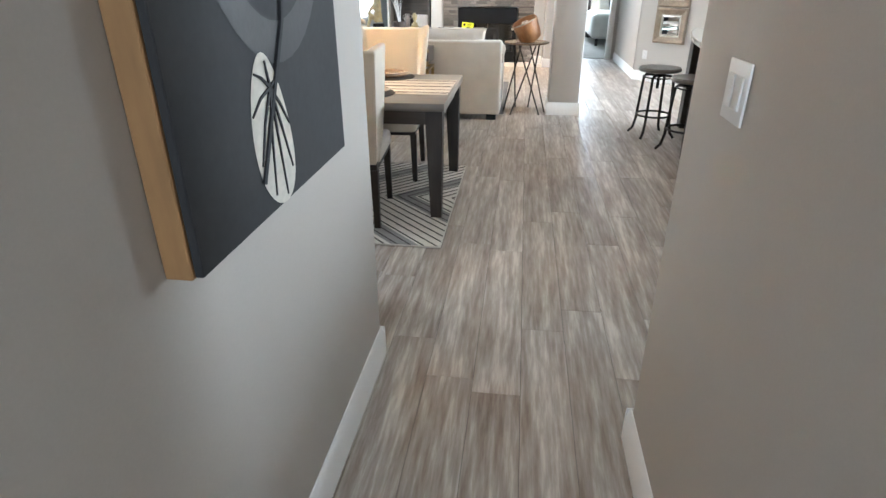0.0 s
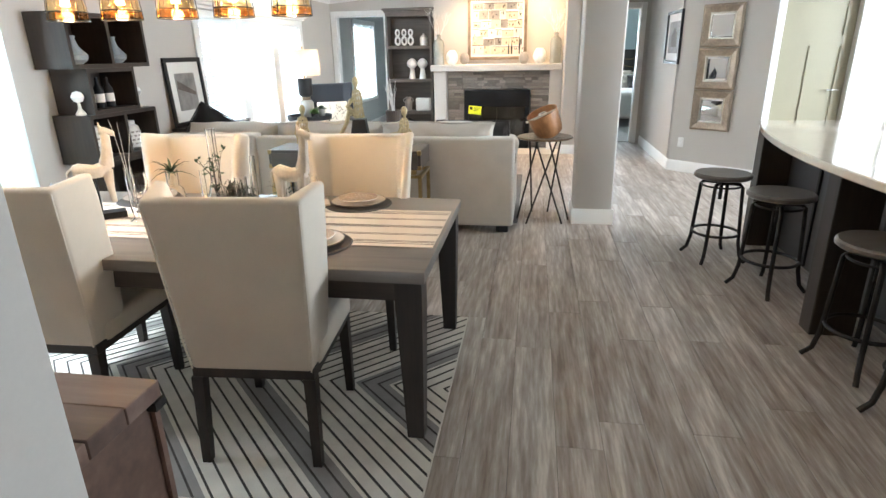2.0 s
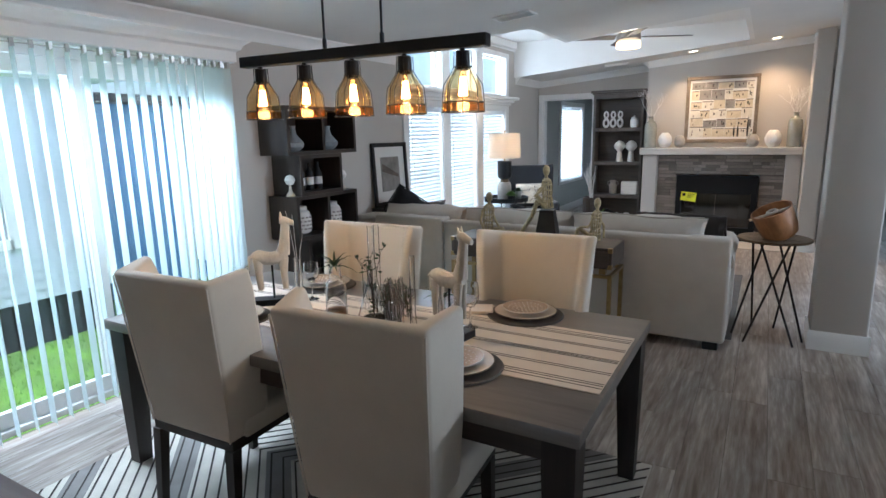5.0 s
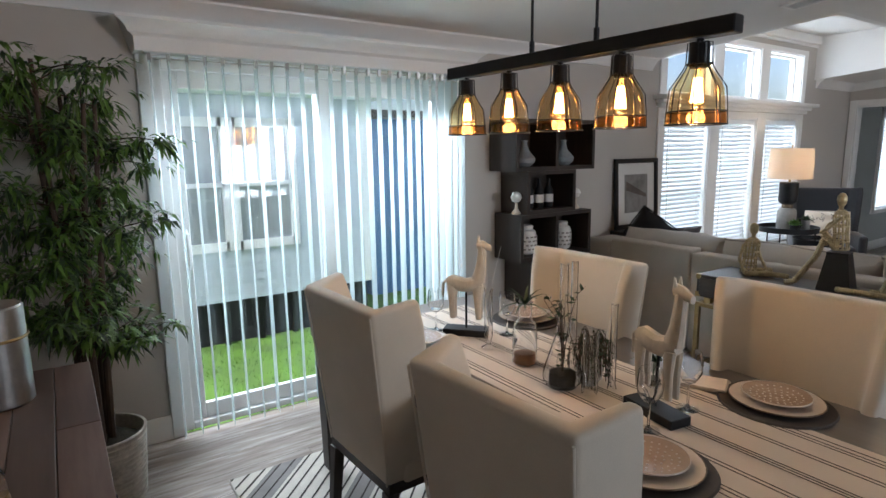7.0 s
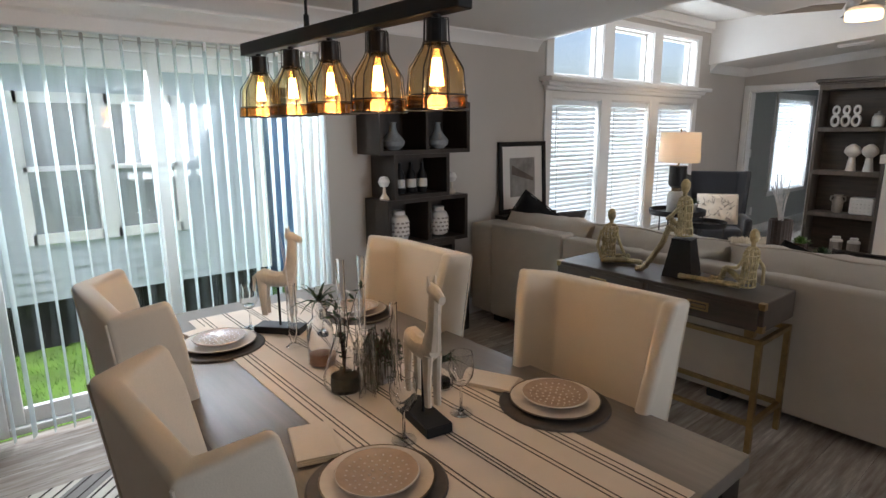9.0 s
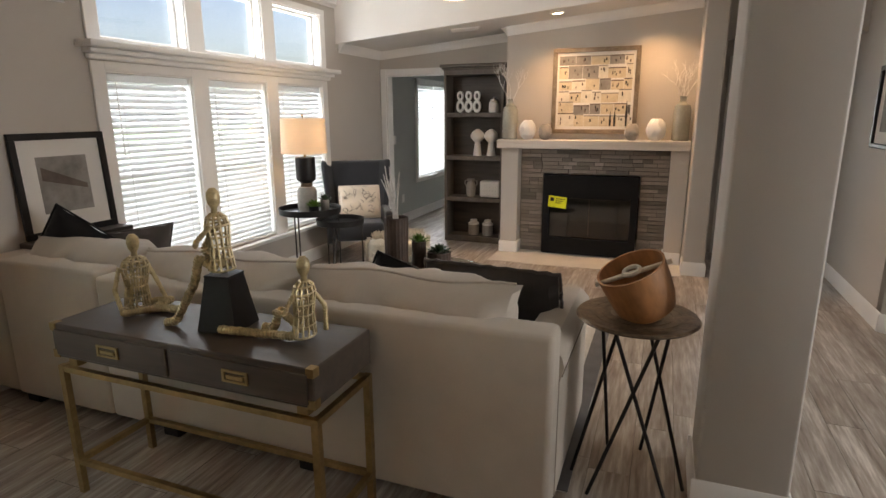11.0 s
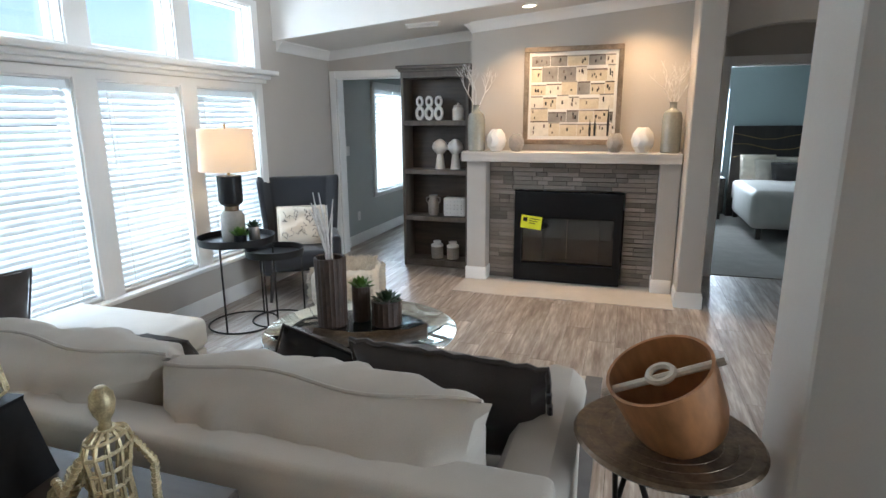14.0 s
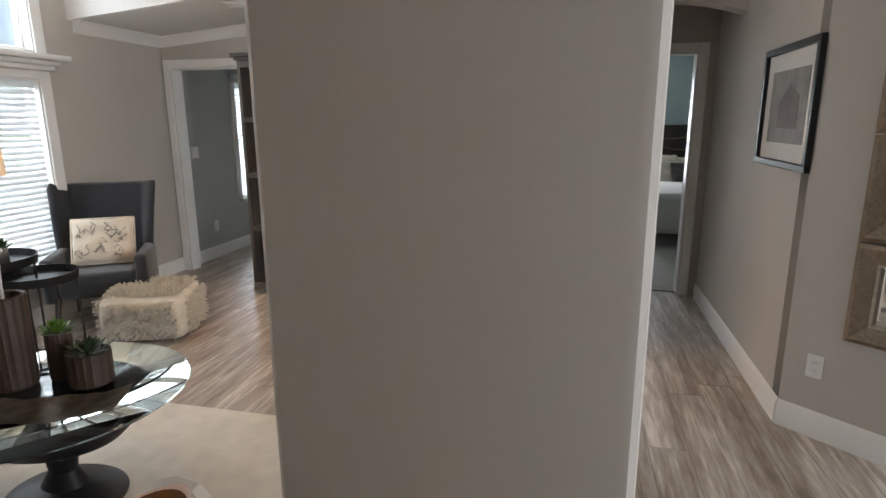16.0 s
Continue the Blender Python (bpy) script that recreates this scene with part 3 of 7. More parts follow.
for a, b, s in [((W, 2.0), (W, TY0 - 0.05), (1, 0)), ((W, TY1 + 0.05), (W, 11.15), (1, 0)), ((W, 11.15), (-1.56, 11.15), (0, -1)), ((-1.56, 10.72), (0.384, 10.72), (0, -1)), ((-1.56, 11.15), (-1.56, 10.72), (-1, 0)), ((W, 2.0), (-0.60, 2.0), (0, 1)), ((-0.60, 1.985), (-0.458, 1.985), (0, 1))]:
    crown(a, b, s)
bm = bmesh.new()
for a0, a1 in [((W + 0.001, TY0), (W + 0.001, TY1))]:
    bx(bm, W, TY0, TZ - 0.1, W + 0.05, TY1, TZ - 0.001, bev=0.012)
    bx(bm, W, TY0, TZ - 0.13, W + 0.02, TY1, TZ - 0.1, bev=0.006)
setting("crown_moulding", bm, M_TRIM, "white crown moulding in the tray", "trim")


def window(name, y0, y1, z0, z1, bar=None):
    """A white window in the west wall, with its sashes, panes and lining."""
    w = thing(name, "white framed window in the greige wall", "window", kind="structure")
    bm = bmesh.new()
    for a, b, c, d in [(y0, y0 + 0.035, z0, z1), (y1 - 0.035, y1, z0, z1), (y0 + 0.035, y1 - 0.035, z0, z0 + 0.035), (y0 + 0.035, y1 - 0.035, z1 - 0.035, z1)]:
        bx(bm, W - 0.12, a, c, W - 0.07, b, d, bev=0.006)
    if bar:
        bx(bm, W - 0.115, y0 + 0.035, bar - 0.02, W - 0.075, y1 - 0.035, bar + 0.02, bev=0.005)
    part("frame", bm, M_TRIM, w)
    zs = [z0 + 0.035] + ([bar - 0.02, bar + 0.02] if bar else []) + [z1 - 0.035]
    for lo, hi in zip(zs[::2], zs[1::2]):
        p = part("pane", box(W - 0.098, y0 + 0.035, lo, W - 0.094, y1 - 0.035, hi), M_PANE, w)
        p.visible_shadow = False
    bm = bmesh.new()
    for a, b, c, d in [(y0 + 0.001, y0 + 0.012, z0 + 0.012, z1 - 0.012), (y1 - 0.012, y1 - 0.001, z0 + 0.012, z1 - 0.012), (y0 + 0.001, y1 - 0.001, z0 + 0.001, z0 + 0.012), (y0 + 0.001, y1 - 0.001, z1 - 0.012, z1 - 0.001)]:
        bx(bm, W - 0.069, a, c, W + 0.004, b, d)
    part("lining", bm, M_TRIM, w)
    return w


def blind(name, y0, y1, z0, z1, x=W - 0.035):
    """A slatted blind, lowered, with its slats tipped; headrail, bottom rail, cords and wand."""
    b = thing(name, "white slatted window blind, lowered and half open", "blind", pose(x, (y0 + y1) / 2, z0), group="slatted blinds")
    w, h = y1 - y0 - 0.03, z1 - z0
    part("headrail", box(-0.025, -w / 2, h - 0.055, 0.025, w / 2, h - 0.003, bev=0.004), M_SLAT, b)
    part("bottom_rail", box(-0.025, -w / 2, 0.004, 0.025, w / 2, 0.024, bev=0.004), M_SLAT, b)
    bm = bmesh.new()
    loft(bm, [[(-0.025, y, -0.001), (-0.009, y, 0.0025), (0.009, y, 0.0025), (0.025, y, -0.001), (0.009, y, 0.0055), (-0.009, y, 0.0055)] for y in (-w / 2, w / 2)])
    me = mesh_of("slat", bm, M_SLAT)
    n = int((h - 0.09) / 0.043)
    for i in range(n):
        o = new("slat", me)
        o.parent = b
        o.matrix_basis = pose(0, 0, 0.05 + (h - 0.13) * i / (n - 1), 0, 48 + 2 * math.sin(i * 1.7), 0)
    for k in (-0.36, 0.36):
        part("ladder_cord", tube([(0.027, k * w, 0.02), (0.027, k * w, h - 0.05)], 0.0015, 4), M_TRIM, b)
    part("wand", tube([(0.034, -w * 0.42, h - 0.06), (0.036, -w * 0.42, h - 0.55)], 0.004, 6), M_PLASTIC, b)
    return b


for i, (a, b) in enumerate(BAYS):
    window(f"window_{i + 1}", a, b, SILL, HEAD, (SILL + HEAD) / 2)
    window(f"window_{i + 4}", a, b, CSILL, CHEAD)
    blind("window_blind", a + 0.012, b - 0.012, SILL + 0.012, HEAD - 0.012)
window("window_7", FARWIN[0], FARWIN[1], FARWIN[2], FARWIN[3], 1.3)
blind("window_blind", FARWIN[0] + 0.012, (FARWIN[0] + FARWIN[1]) / 2, FARWIN[2] + 0.012, FARWIN[3] - 0.012)
blind("window_blind", (FARWIN[0] + FARWIN[1]) / 2, FARWIN[1] - 0.012, FARWIN[2] + 0.012, FARWIN[3] - 0.012)
bm = bmesh.new()
for a, b in [(7.08, BAYS[0][0]), (BAYS[0][1], BAYS[1][0]), (BAYS[1][1], BAYS[2][0]), (BAYS[2][1], 9.86)]:
    bx(bm, W + 0.001, a, SILL - 0.02, W + 0.02, b, 1.90, bev=0.004)
    bx(bm, W + 0.001, a, CSILL - 0.01, W + 0.02, b, CHEAD + 0.05, bev=0.004)
bx(bm, W + 0.001, BAYS[0][0], HEAD, W + 0.018, BAYS[2][1], 1.90, bev=0.003)
bx(bm, W + 0.001, 7.08, CHEAD, W + 0.022, 9.86, CHEAD + 0.055, bev=0.003)
setting("window_casing", bm, M_TRIM, "white casing round the grouped windows", "trim")
setting("window_stool", box(W + 0.001, 7.05, SILL - 0.05, W + 0.07, 9.89, SILL - 0.015, bev=0.008, seg=2), M_TRIM, "white window sill board", "sill")
bm = bmesh.new()
bx(bm, W + 0.001, 7.06, 1.905, W + 0.05, 9.89, 1.94, bev=0.008)
bx(bm, W + 0.001, 7.04, 1.94, W + 0.09, 9.91, 1.975, bev=0.012, seg=2)
bx(bm, W + 0.001, 7.0, 1.975, W + 0.15, 9.95, 2.015, bev=0.008, seg=2)
setting("window_ledge", bm, M_TRIM, "white moulded ledge between upper and lower windows", "trim")
bm = bmesh.new()
for y0, y1, z0, z1 in [(12.22, 12.30, 0.55, 2.05), (13.70, 13.78, 0.55, 2.05), (12.22, 13.78, 1.98, 2.06), (12.20, 13.80, 0.54, 0.60)]:
    bx(bm, W + 0.006, y0, z0, W + 0.03, y1, z1, bev=0.004)
setting("window_casing", bm, M_TRIM, "white casing of the far window", "trim")


def casing(x0, x1, y, top, out, w=0.075, t=0.02):
    bm = bmesh.new()
    ya, yb = (y, y + out * t)
    bx(bm, x0 - w, ya, 0, x0, yb, top + w, bev=0.005)
    bx(bm, x1, ya, 0, x1 + w, yb, top + w, bev=0.005)
    bx(bm, x0, ya, top, x1, yb, top + w, bev=0.005)
    setting("door_casing", bm, M_TRIM, "white painted door casing", "trim")


casing(*DR, 11.149, 2.03, -1)
casing(*BD, 11.299, 2.05, -1)
casing(PD0, PD1, 8.419, 2.03, -1)
bm = bmesh.new()
for d, y, dep, top in [(DR, 11.151, 0.138, 2.03), (BD, 11.301, 0.138, 2.05)]:
    bx(bm, d[0] + 0.001, y, 0, d[0] + 0.014, y + dep, top - 0.014)
    bx(bm, d[1] - 0.014, y, 0, d[1] - 0.001, y + dep, top - 0.014)
    bx(bm, d[0] + 0.001, y, top - 0.013, d[1] - 0.001, y + dep, top - 0.001)
setting("door_lining", bm, M_TRIM, "white doorway lining", "trim")
pd = thing("door_1", "olive-beige panelled pantry door with a lever handle", "door", pose(PD0 + 0.005, 8.50, 0.006), kind="structure")
wd = PD1 - PD0 - 0.01
bm = bmesh.new()
bx(bm, 0, 0.0, 0, wd, 0.025, 2.015)
for x0, x1, z0, z1 in [(0, 0.1, 0, 2.015), (wd - 0.1, wd, 0, 2.015), (0.1, wd - 0.1, 0, 0.2), (0.1, wd - 0.1, 1.88, 2.015), (0.1, wd - 0.1, 1.45, 1.55), (wd / 2 - 0.045, wd / 2 + 0.045, 0.2, 1.45)]:
    bx(bm, x0, -0.012, z0, x1, 0.0, z1)
part("leaf", bm, M_DOOR, pd)
part("door_handle", tube([(wd - 0.06, -0.012, 1.0), (wd - 0.06, -0.05, 1.0), (wd - 0.17, -0.05, 1.0)], 0.009, 8), M_NICKEL, pd, "brushed metal lever handle")

# patio door with vertical vanes and its cornice
sd = thing("door_2", "white sliding glass patio door, closed", "patio door", pose(W, DOOR_Y0, 0), kind="structure")
dw = DOOR_Y1 - DOOR_Y0
bm = bmesh.new()
for a, b, c, d in [(0, 0.05, 0, DOOR_Z), (dw - 0.05, dw, 0, DOOR_Z), (0.05, dw - 0.05, 0, 0.04), (0.05, dw - 0.05, DOOR_Z - 0.05, DOOR_Z)]:
    bx(bm, -0.135, a, c, -0.03, b, d, bev=0.004)
part("frame", bm, M_TRIM, sd)
for k, (a, b, x) in enumerate([(0.05, dw / 2 + 0.04, -0.075), (dw / 2 - 0.04, dw - 0.05, -0.115)]):
    bm = bmesh.new()
    for p, q, c, d in [(a, a + 0.075, 0.04, 1.98), (b - 0.075, b, 0.04, 1.98), (a + 0.075, b - 0.075, 0.04, 0.13), (a + 0.075, b - 0.075, 1.89, 1.98)]:
        bx(bm, x - 0.018, p, c, x + 0.018, q, d, bev=0.004)
    s = part("sash", bm, M_TRIM, sd)
    p = part("pane", box(x - 0.003, a + 0.075, 0.13, x + 0.003, b - 0.075, 1.89), M_PANE, s)
    p.visible_shadow = False
part("door_handle", tube([(-0.057, 0.10, 0.92), (-0.02, 0.10, 0.94), (-0.012, 0.10, 1.03), (-0.02, 0.10, 1.12), (-0.057, 0.10, 1.14)], 0.009, 8), M_PLASTIC, sd, "white pull handle")
bm = bmesh.new()
for a, b, c, d in [(DOOR_Y0 - 0.07, DOOR_Y0, 0, 2.1), (DOOR_Y1, DOOR_Y1 + 0.07, 0, 2.1), (DOOR_Y0, DOOR_Y1, DOOR_Z, 2.1)]:
    bx(bm, W + 0.001, a, c, W + 0.02, b, d, bev=0.004)
setting("door_casing", bm, M_TRIM, "grey-white casing of the patio door", "trim")
vb = thing("vertical_blind", "sheer white vertical blind drawn across the patio door", "blind", pose(W + 0.085, 0, 0))
part("headrail", box(-0.02, DOOR_Y0 - 0.04, 2.035, 0.02, DOOR_Y1 + 0.06, 2.07, bev=0.003), M_SLAT, vb)
bm = bmesh.new()
loft(bm, [[(-0.0445, 0.0, z), (-0.02, 0.006, z), (0.02, 0.006, z), (0.0445, 0.0, z), (0.02, 0.0075, z), (-0.02, 0.0075, z)] for z in (0.03, 2.0)])
me = mesh_of("vane", bm, M_VANE)
clipm = mesh_of("vane_clip", box(-0.018, -0.004, 1.995, 0.018, 0.012, 2.036), M_NICKEL)
y = DOOR_Y0 - 0.02
k = 0
while y < DOOR_Y1 + 0.05:
    o = new("vane", me)
    o.parent = vb
    f = (y - DOOR_Y0) / dw
    o.matrix_basis = pose(0, y, 0, 0, 0, -10 + 5 * math.sin(k * 2.3))
    c = new("vane_clip", clipm)
    c.parent = o
    y += 0.086 - 0.034 * max(0, f - 0.45) / 0.55
    k += 1
bm = bmesh.new()
yA, yB = 2.78, 4.93
prof = [(0.0, 2.04), (0.125, 2.04), (0.125, 2.105), (0.135, 2.115), (0.15, 2.12), (0.155, 2.135), (0.165, 2.15), (0.185, 2.165), (0.2, 2.175), (0.2, 2.19), (0.0, 2.19)]
loft(bm, [[(W + p, yA + 0.07 - (0 if p < 0.126 else (p - 0.125)), z) for p, z in prof], [(W + p, yB - 0.07 + (0 if p < 0.126 else (p - 0.125)), z) for p, z in prof]])
setting("window_cornice", bm, M_TRIM, "white moulded cornice box over the patio door", "cornice")

# ---- floors and ground ----
setting("floor_carpet", box(0.24, 11.37, -0.02, 6.0, 15.46, 0.008), M_CARPET, "grey bedroom carpet", "carpet")
setting("ground", box(-120, -100, -0.75, 60, 120, -0.62), M_GRASS, "mown green lawn", "lawn", smooth=0)

# ---- dining ----
RUGX0, RUGX1, RUGY0, RUGY1 = -2.72, -0.355, 3.0, 4.54
rug = thing("dining_rug", "grey and ivory rug with a carved chevron pattern", "rug", pose(0, 0, 0))
part("pile", box(RUGX0, RUGY0, 0.001, RUGX1, RUGY1, 0.011, bev=0.004), M_RUG, rug)


def chevrons(bm, x0, x1, y0, y1, pitch, width, z, phase, leg=0.78):
    """Bands that zigzag across the rug, cut to its edges."""
    def clip(poly):
        for ax, lim, sg in ((0, x0, 1), (0, x1, -1), (1, y0, 1), (1, y1, -1)):
            out = []
            for p, q in zip(poly, poly[1:] + poly[:1]):
                a, b = sg * (p[ax] - lim), sg * (q[ax] - lim)
                if a >= 0:
                    out.append(p)
                if a * b < 0:
                    t = a / (a - b)
                    out.append((p[0] + (q[0] - p[0]) * t, p[1] + (q[1] - p[1]) * t))
            poly = out
            if len(poly) < 3:
                return None
        return poly
    k = -30
    while k < 60:
        c = x0 + k * pitch + phase
        k += 1
        yy, sg = y0 - leg, 1
        while yy < y1 + leg:
            xa, xb = (c, c + leg) if sg > 0 else (c + leg, c)
            poly = clip([(xa, yy), (xa + width, yy), (xb + width, yy + leg), (xb, yy + leg)])
            if poly:
                vs = [bm.verts.new((p[0], p[1], z)) for p in poly]
                lo = [bm.verts.new((p[0], p[1], 0.008)) for p in poly]
                bm.faces.new(vs)
                for i in range(len(vs)):
                    bm.faces.new((vs[i], lo[i], lo[(i + 1) % len(vs)], vs[(i + 1) % len(vs)]))
            yy += leg
            sg = -sg


bm = bmesh.new()
chevrons(bm, RUGX0 + 0.006, RUGX1 - 0.006, RUGY0 + 0.006, RUGY1 - 0.006, 0.62, 0.16, 0.0125, 0.05)
part("grey_band", bm, mat("grey_rug_pile", (0.26, 0.245, 0.23), 0.98, var=0.12, scale=10, fine=260, bump=0.9, dist=0.006), rug, "grey chevron band")
bm = bmesh.new()
chevrons(bm, RUGX0 + 0.006, RUGX1 - 0.006, RUGY0 + 0.006, RUGY1 - 0.006, 0.0775, 0.012, 0.0135, 0.0)
part("carved_line", bm, M_RUGDARK, rug, "dark carved chevron lines")
[tagged(o, kind="stuff") for o in rug.children if o.name.startswith("carved_line")]

TX, TY = (-2.60, -0.385), (3.40, 4.465)
tb = thing("dining_table", "grey-brown stained wooden dining table on dark tapered legs", "table", pose((TX[0] + TX[1]) / 2, (TY[0] + TY[1]) / 2, 0.012))
hw, hd = (TX[1] - TX[0]) / 2, (TY[1] - TY[0]) / 2
part("tabletop", box(-hw, -hd, 0.673, hw, hd, 0.721, bev=0.006, seg=2), M_TABLETOP, tb)
for s in (-1, 1):
    part("apron", box(-hw + 0.11, s * (hd - 0.06) - 0.011, 0.585, hw - 0.11, s * (hd - 0.06) + 0.011, 0.673), M_DARKX, tb)
    part("apron", box(s * (hw - 0.06) - 0.011, -hd + 0.11, 0.585, s * (hw - 0.06) + 0.011, hd - 0.11, 0.673), M_DARKX, tb)
for sx in (-1, 1):
    for sy in (-1, 1):
        cx, cy = sx * (hw - 0.065), sy * (hd - 0.065)
        rings = []
        for z, h in ((0, 0.033), (0.57, 0.05), (0.673, 0.05)):
            ox, oy = cx + sx * (0.05 - h) * 0.4, cy + sy * (0.05 - h) * 0.4
            rings.append([(ox - h, oy - h, z), (ox + h, oy - h, z), (ox + h, oy + h, z), (ox - h, oy + h, z)])
        part("leg", loft(bmesh.new(), rings), M_ESPRESSO, tb)


def dining_chair():
    c = thing("dining_chair", "cream upholstered wing-back dining chair with dark wooden legs", "chair", group="dining chairs")
    th = 0.06
    rings = []
    for z, w, yb, fl, dep, up in [(0.385, 0.222, -0.255, 0.0, 0.15, 0), (0.48, 0.232, -0.262, 0.006, 0.20, 0), (0.70, 0.244, -0.285, 0.018, 0.20, 0), (0.95, 0.256, -0.312, 0.030, 0.185, 0.008), (1.03, 0.262, -0.322, 0.036, 0.165, 0.030)]:
        yf = yb + dep
        rings.append([(-w, yb, z), (w, yb, z), (w + fl, yf, z + up), (w + fl - th * 0.72, yf + 0.006, z + up), (w - th, yb + th, z), (-w + th, yb + th, z), (-w - fl + th * 0.72, yf + 0.006, z + up), (-w - fl, yf, z + up)])
    bm = shell(rings)
    sharp = [e for e in bm.edges if len(e.link_faces) == 2 and e.calc_face_angle(0) > 0.5]
    bmesh.ops.bevel(bm, geom=sharp, offset=0.017, segments=4, profile=0.5, affect="EDGES")
    part("backrest", bm, M_CREAM, c)
    for sx in (-1, 1):
        part("piping", tube([(sx * (w - 0.003), yb - 0.001, z) for z, w, yb in [(0.39, 0.222, -0.255), (0.48, 0.232, -0.262), (0.70, 0.244, -0.285), (0.95, 0.256, -0.312), (1.015, 0.260, -0.319)]], 0.0035, 6), M_CREAM, c)
    seat = box(-0.235, -0.20, 0.37, 0.235, 0.29, 0.475, bev=0.03, seg=3)
    part("seat", seat, M_CREAM, c)
    bm = bmesh.new()
    for a in [(-0.225, -0.25, 0.352, 0.225, -0.225, 0.392), (-0.225, 0.25, 0.352, 0.225, 0.275, 0.392), (-0.225, -0.225, 0.352, -0.2, 0.25, 0.392), (0.2, -0.225, 0.352, 0.225, 0.25, 0.392)]:
        bx(bm, *a)
    part("seat_frame", bm, M_ESPRESSO, c)
    for sx in (-1, 1):
        for sy in (-1, 1):
            rings = []
            for z, h, kx, ky in ((0, 0.0165, 0.006, 0.03 if sy < 0 else 0.004), (0.355, 0.022, 0, 0)):
                x, yy = sx * (0.208 + kx), sy * (0.236 + ky)
                rings.append([(x - h, yy - h, z), (x + h, yy - h, z), (x + h, yy + h, z), (x - h, yy + h, z)])
            part("leg", loft(bmesh.new(), rings), M_ESPRESSO, c)
    return c


dc = dining_chair()
dc.matrix_basis = pose(-1.005, 3.475, 0.014, 0, 0, 4)
copy_thing(dc, pose(-1.91, 3.55, 0.014, 0, 0, 2))
copy_thing(dc, pose(-0.925, 4.34, 0.014, 0, 0, 183))
copy_thing(dc, pose(-1.86, 4.28, 0.014, 0, 0, 181))

# ---- living room: sofa ----
so = thing("sofa", "beige linen sectional sofa with rolled nailhead arms and a chaise", "sofa", pose(-0.035, -0.06, 0))
part("back_frame", box(-2.345, 6.24, 0.06, -0.13, 6.40, 0.80, bev=0.025, seg=3), M_SOFA, so)
part("corner_back", box(-3.06, 6.24, 0.06, -2.35, 6.42, 0.82, bev=0.02, seg=3), M_SOFA, so)
part("base", box(-3.20, 6.40, 0.07, -0.16, 7.18, 0.30, bev=0.02, seg=2), M_SOFA, so)
part("side_back", box(-3.30, 6.24, 0.06, -3.06, 7.0, 0.80, bev=0.03, seg=3), M_SOFA, so)
bm = bmesh.new()
prof = [(-0.13, 0.07), (-0.13, 0.56), (-0.115, 0.62), (-0.125, 0.66), (-0.165, 0.70), (-0.225, 0.71), (-0.285, 0.69), (-0.315, 0.64), (-0.32, 0.58), (-0.30, 0.54), (-0.30, 0.07)]
loft(bm, [[(x, yy, z) for x, z in prof] for yy in (6.40, 6.9, 7.19)])
part("arm", bm, M_SOFA, so)
nail = mesh_of("nailhead", lathe([(0.009, 0), (0.007, 0.004), (0.002, 0.006)], 8), M_BRONZE)
armp = [(-0.145, 0.12 + i * 0.026) for i in range(18)] + [(-0.15, 0.595), (-0.145, 0.62), (-0.155, 0.648), (-0.18, 0.672), (-0.21, 0.682), (-0.24, 0.68), (-0.268, 0.667), (-0.288, 0.645), (-0.295, 0.618), (-0.29, 0.592)]
for x, z in armp:
    o = new("nailhead", nail)
    o.parent = so
    o.matrix_basis = pose(x, 7.19, z, -90)
for i in range(26):
    o = new("nailhead", nail)
    o.parent = so
    o.matrix_basis = pose(-0.128 - 0.0, 6.43 + i * 0.029, 0.575, 0, 90, 0)
for i, (x0, x1) in enumerate([(-1.27, -0.32), (-2.22, -1.28)]):
    bm = box(x0, 6.40, 0.30, x1, 7.20, 0.47, bev=0.045, seg=3)
    part("seat_cushion", bm, M_SOFA, so)
    m = pose((x0 + x1) / 2, 6.53, 0.655, 104, 0, 0)
    part("back_cushion", pillow(x1 - x0 + 0.04, 0.50, 0.40, m=m, n=34, power=3.6, wobble=0.05, seed=i * 7), M_SOFA, so)
    bm = bmesh.new()
    pts = [m @ Vector((u * (x1 - x0) / 2 * 0.985, 0.25, 0.02 * math.sin(u * 5))) for u in [k / 8 - 1 for k in range(17)]]
    part("piping", tube(pts, 0.006, 6), M_SOFA, so)
part("back_cushion", pillow(0.86, 0.49, 0.38, m=pose(-2.66, 6.55, 0.655, 104, 0, 0), n=34, power=3.6, wobble=0.05, seed=31), M_SOFA, so)
part("chaise", box(-3.29, 6.9, 0.07, -2.32, 7.80, 0.28, bev=0.02, seg=2), M_CHAISE, so)
part("chaise_cushion", box(-3.30, 6.44, 0.28, -2.31, 7.82, 0.46, bev=0.045, seg=3), M_CHAISE, so, "pale linen chaise cushion")
for x, yy in [(-0.22, 6.32), (-2.0, 6.32), (-3.0, 6.32), (-0.22, 7.1), (-2.35, 7.6), (-3.2, 7.6), (-1.2, 6.32)]:
    part("foot", box(x - 0.05, yy - 0.05, 0, x + 0.05, yy + 0.05, 0.075, bev=0.006), M_BLACK, so)


def cushion(name, label, w, h, t, material, m, seed=0, fringe=False):
    c = thing(name, label, "cushion", m)
    part("cover", pillow(w, h, t, n=16, wobble=0.018, seed=seed), material, c)
    part("piping" if not fringe else "fringe", tube([(w / 2 * math.copysign(min(1, abs(1.42 * math.cos(a))), math.cos(a)) * 0.985, h / 2 * math.copysign(min(1, abs(1.42 * math.sin(a))), math.sin(a)) * 0.985, (0.006 * math.sin(31 * a) if fringe else 0)) for a in [2 * math.pi * i / 72 for i in range(73)]], 0.0055 if not fringe else 0.009, 6), material, c)
    return c


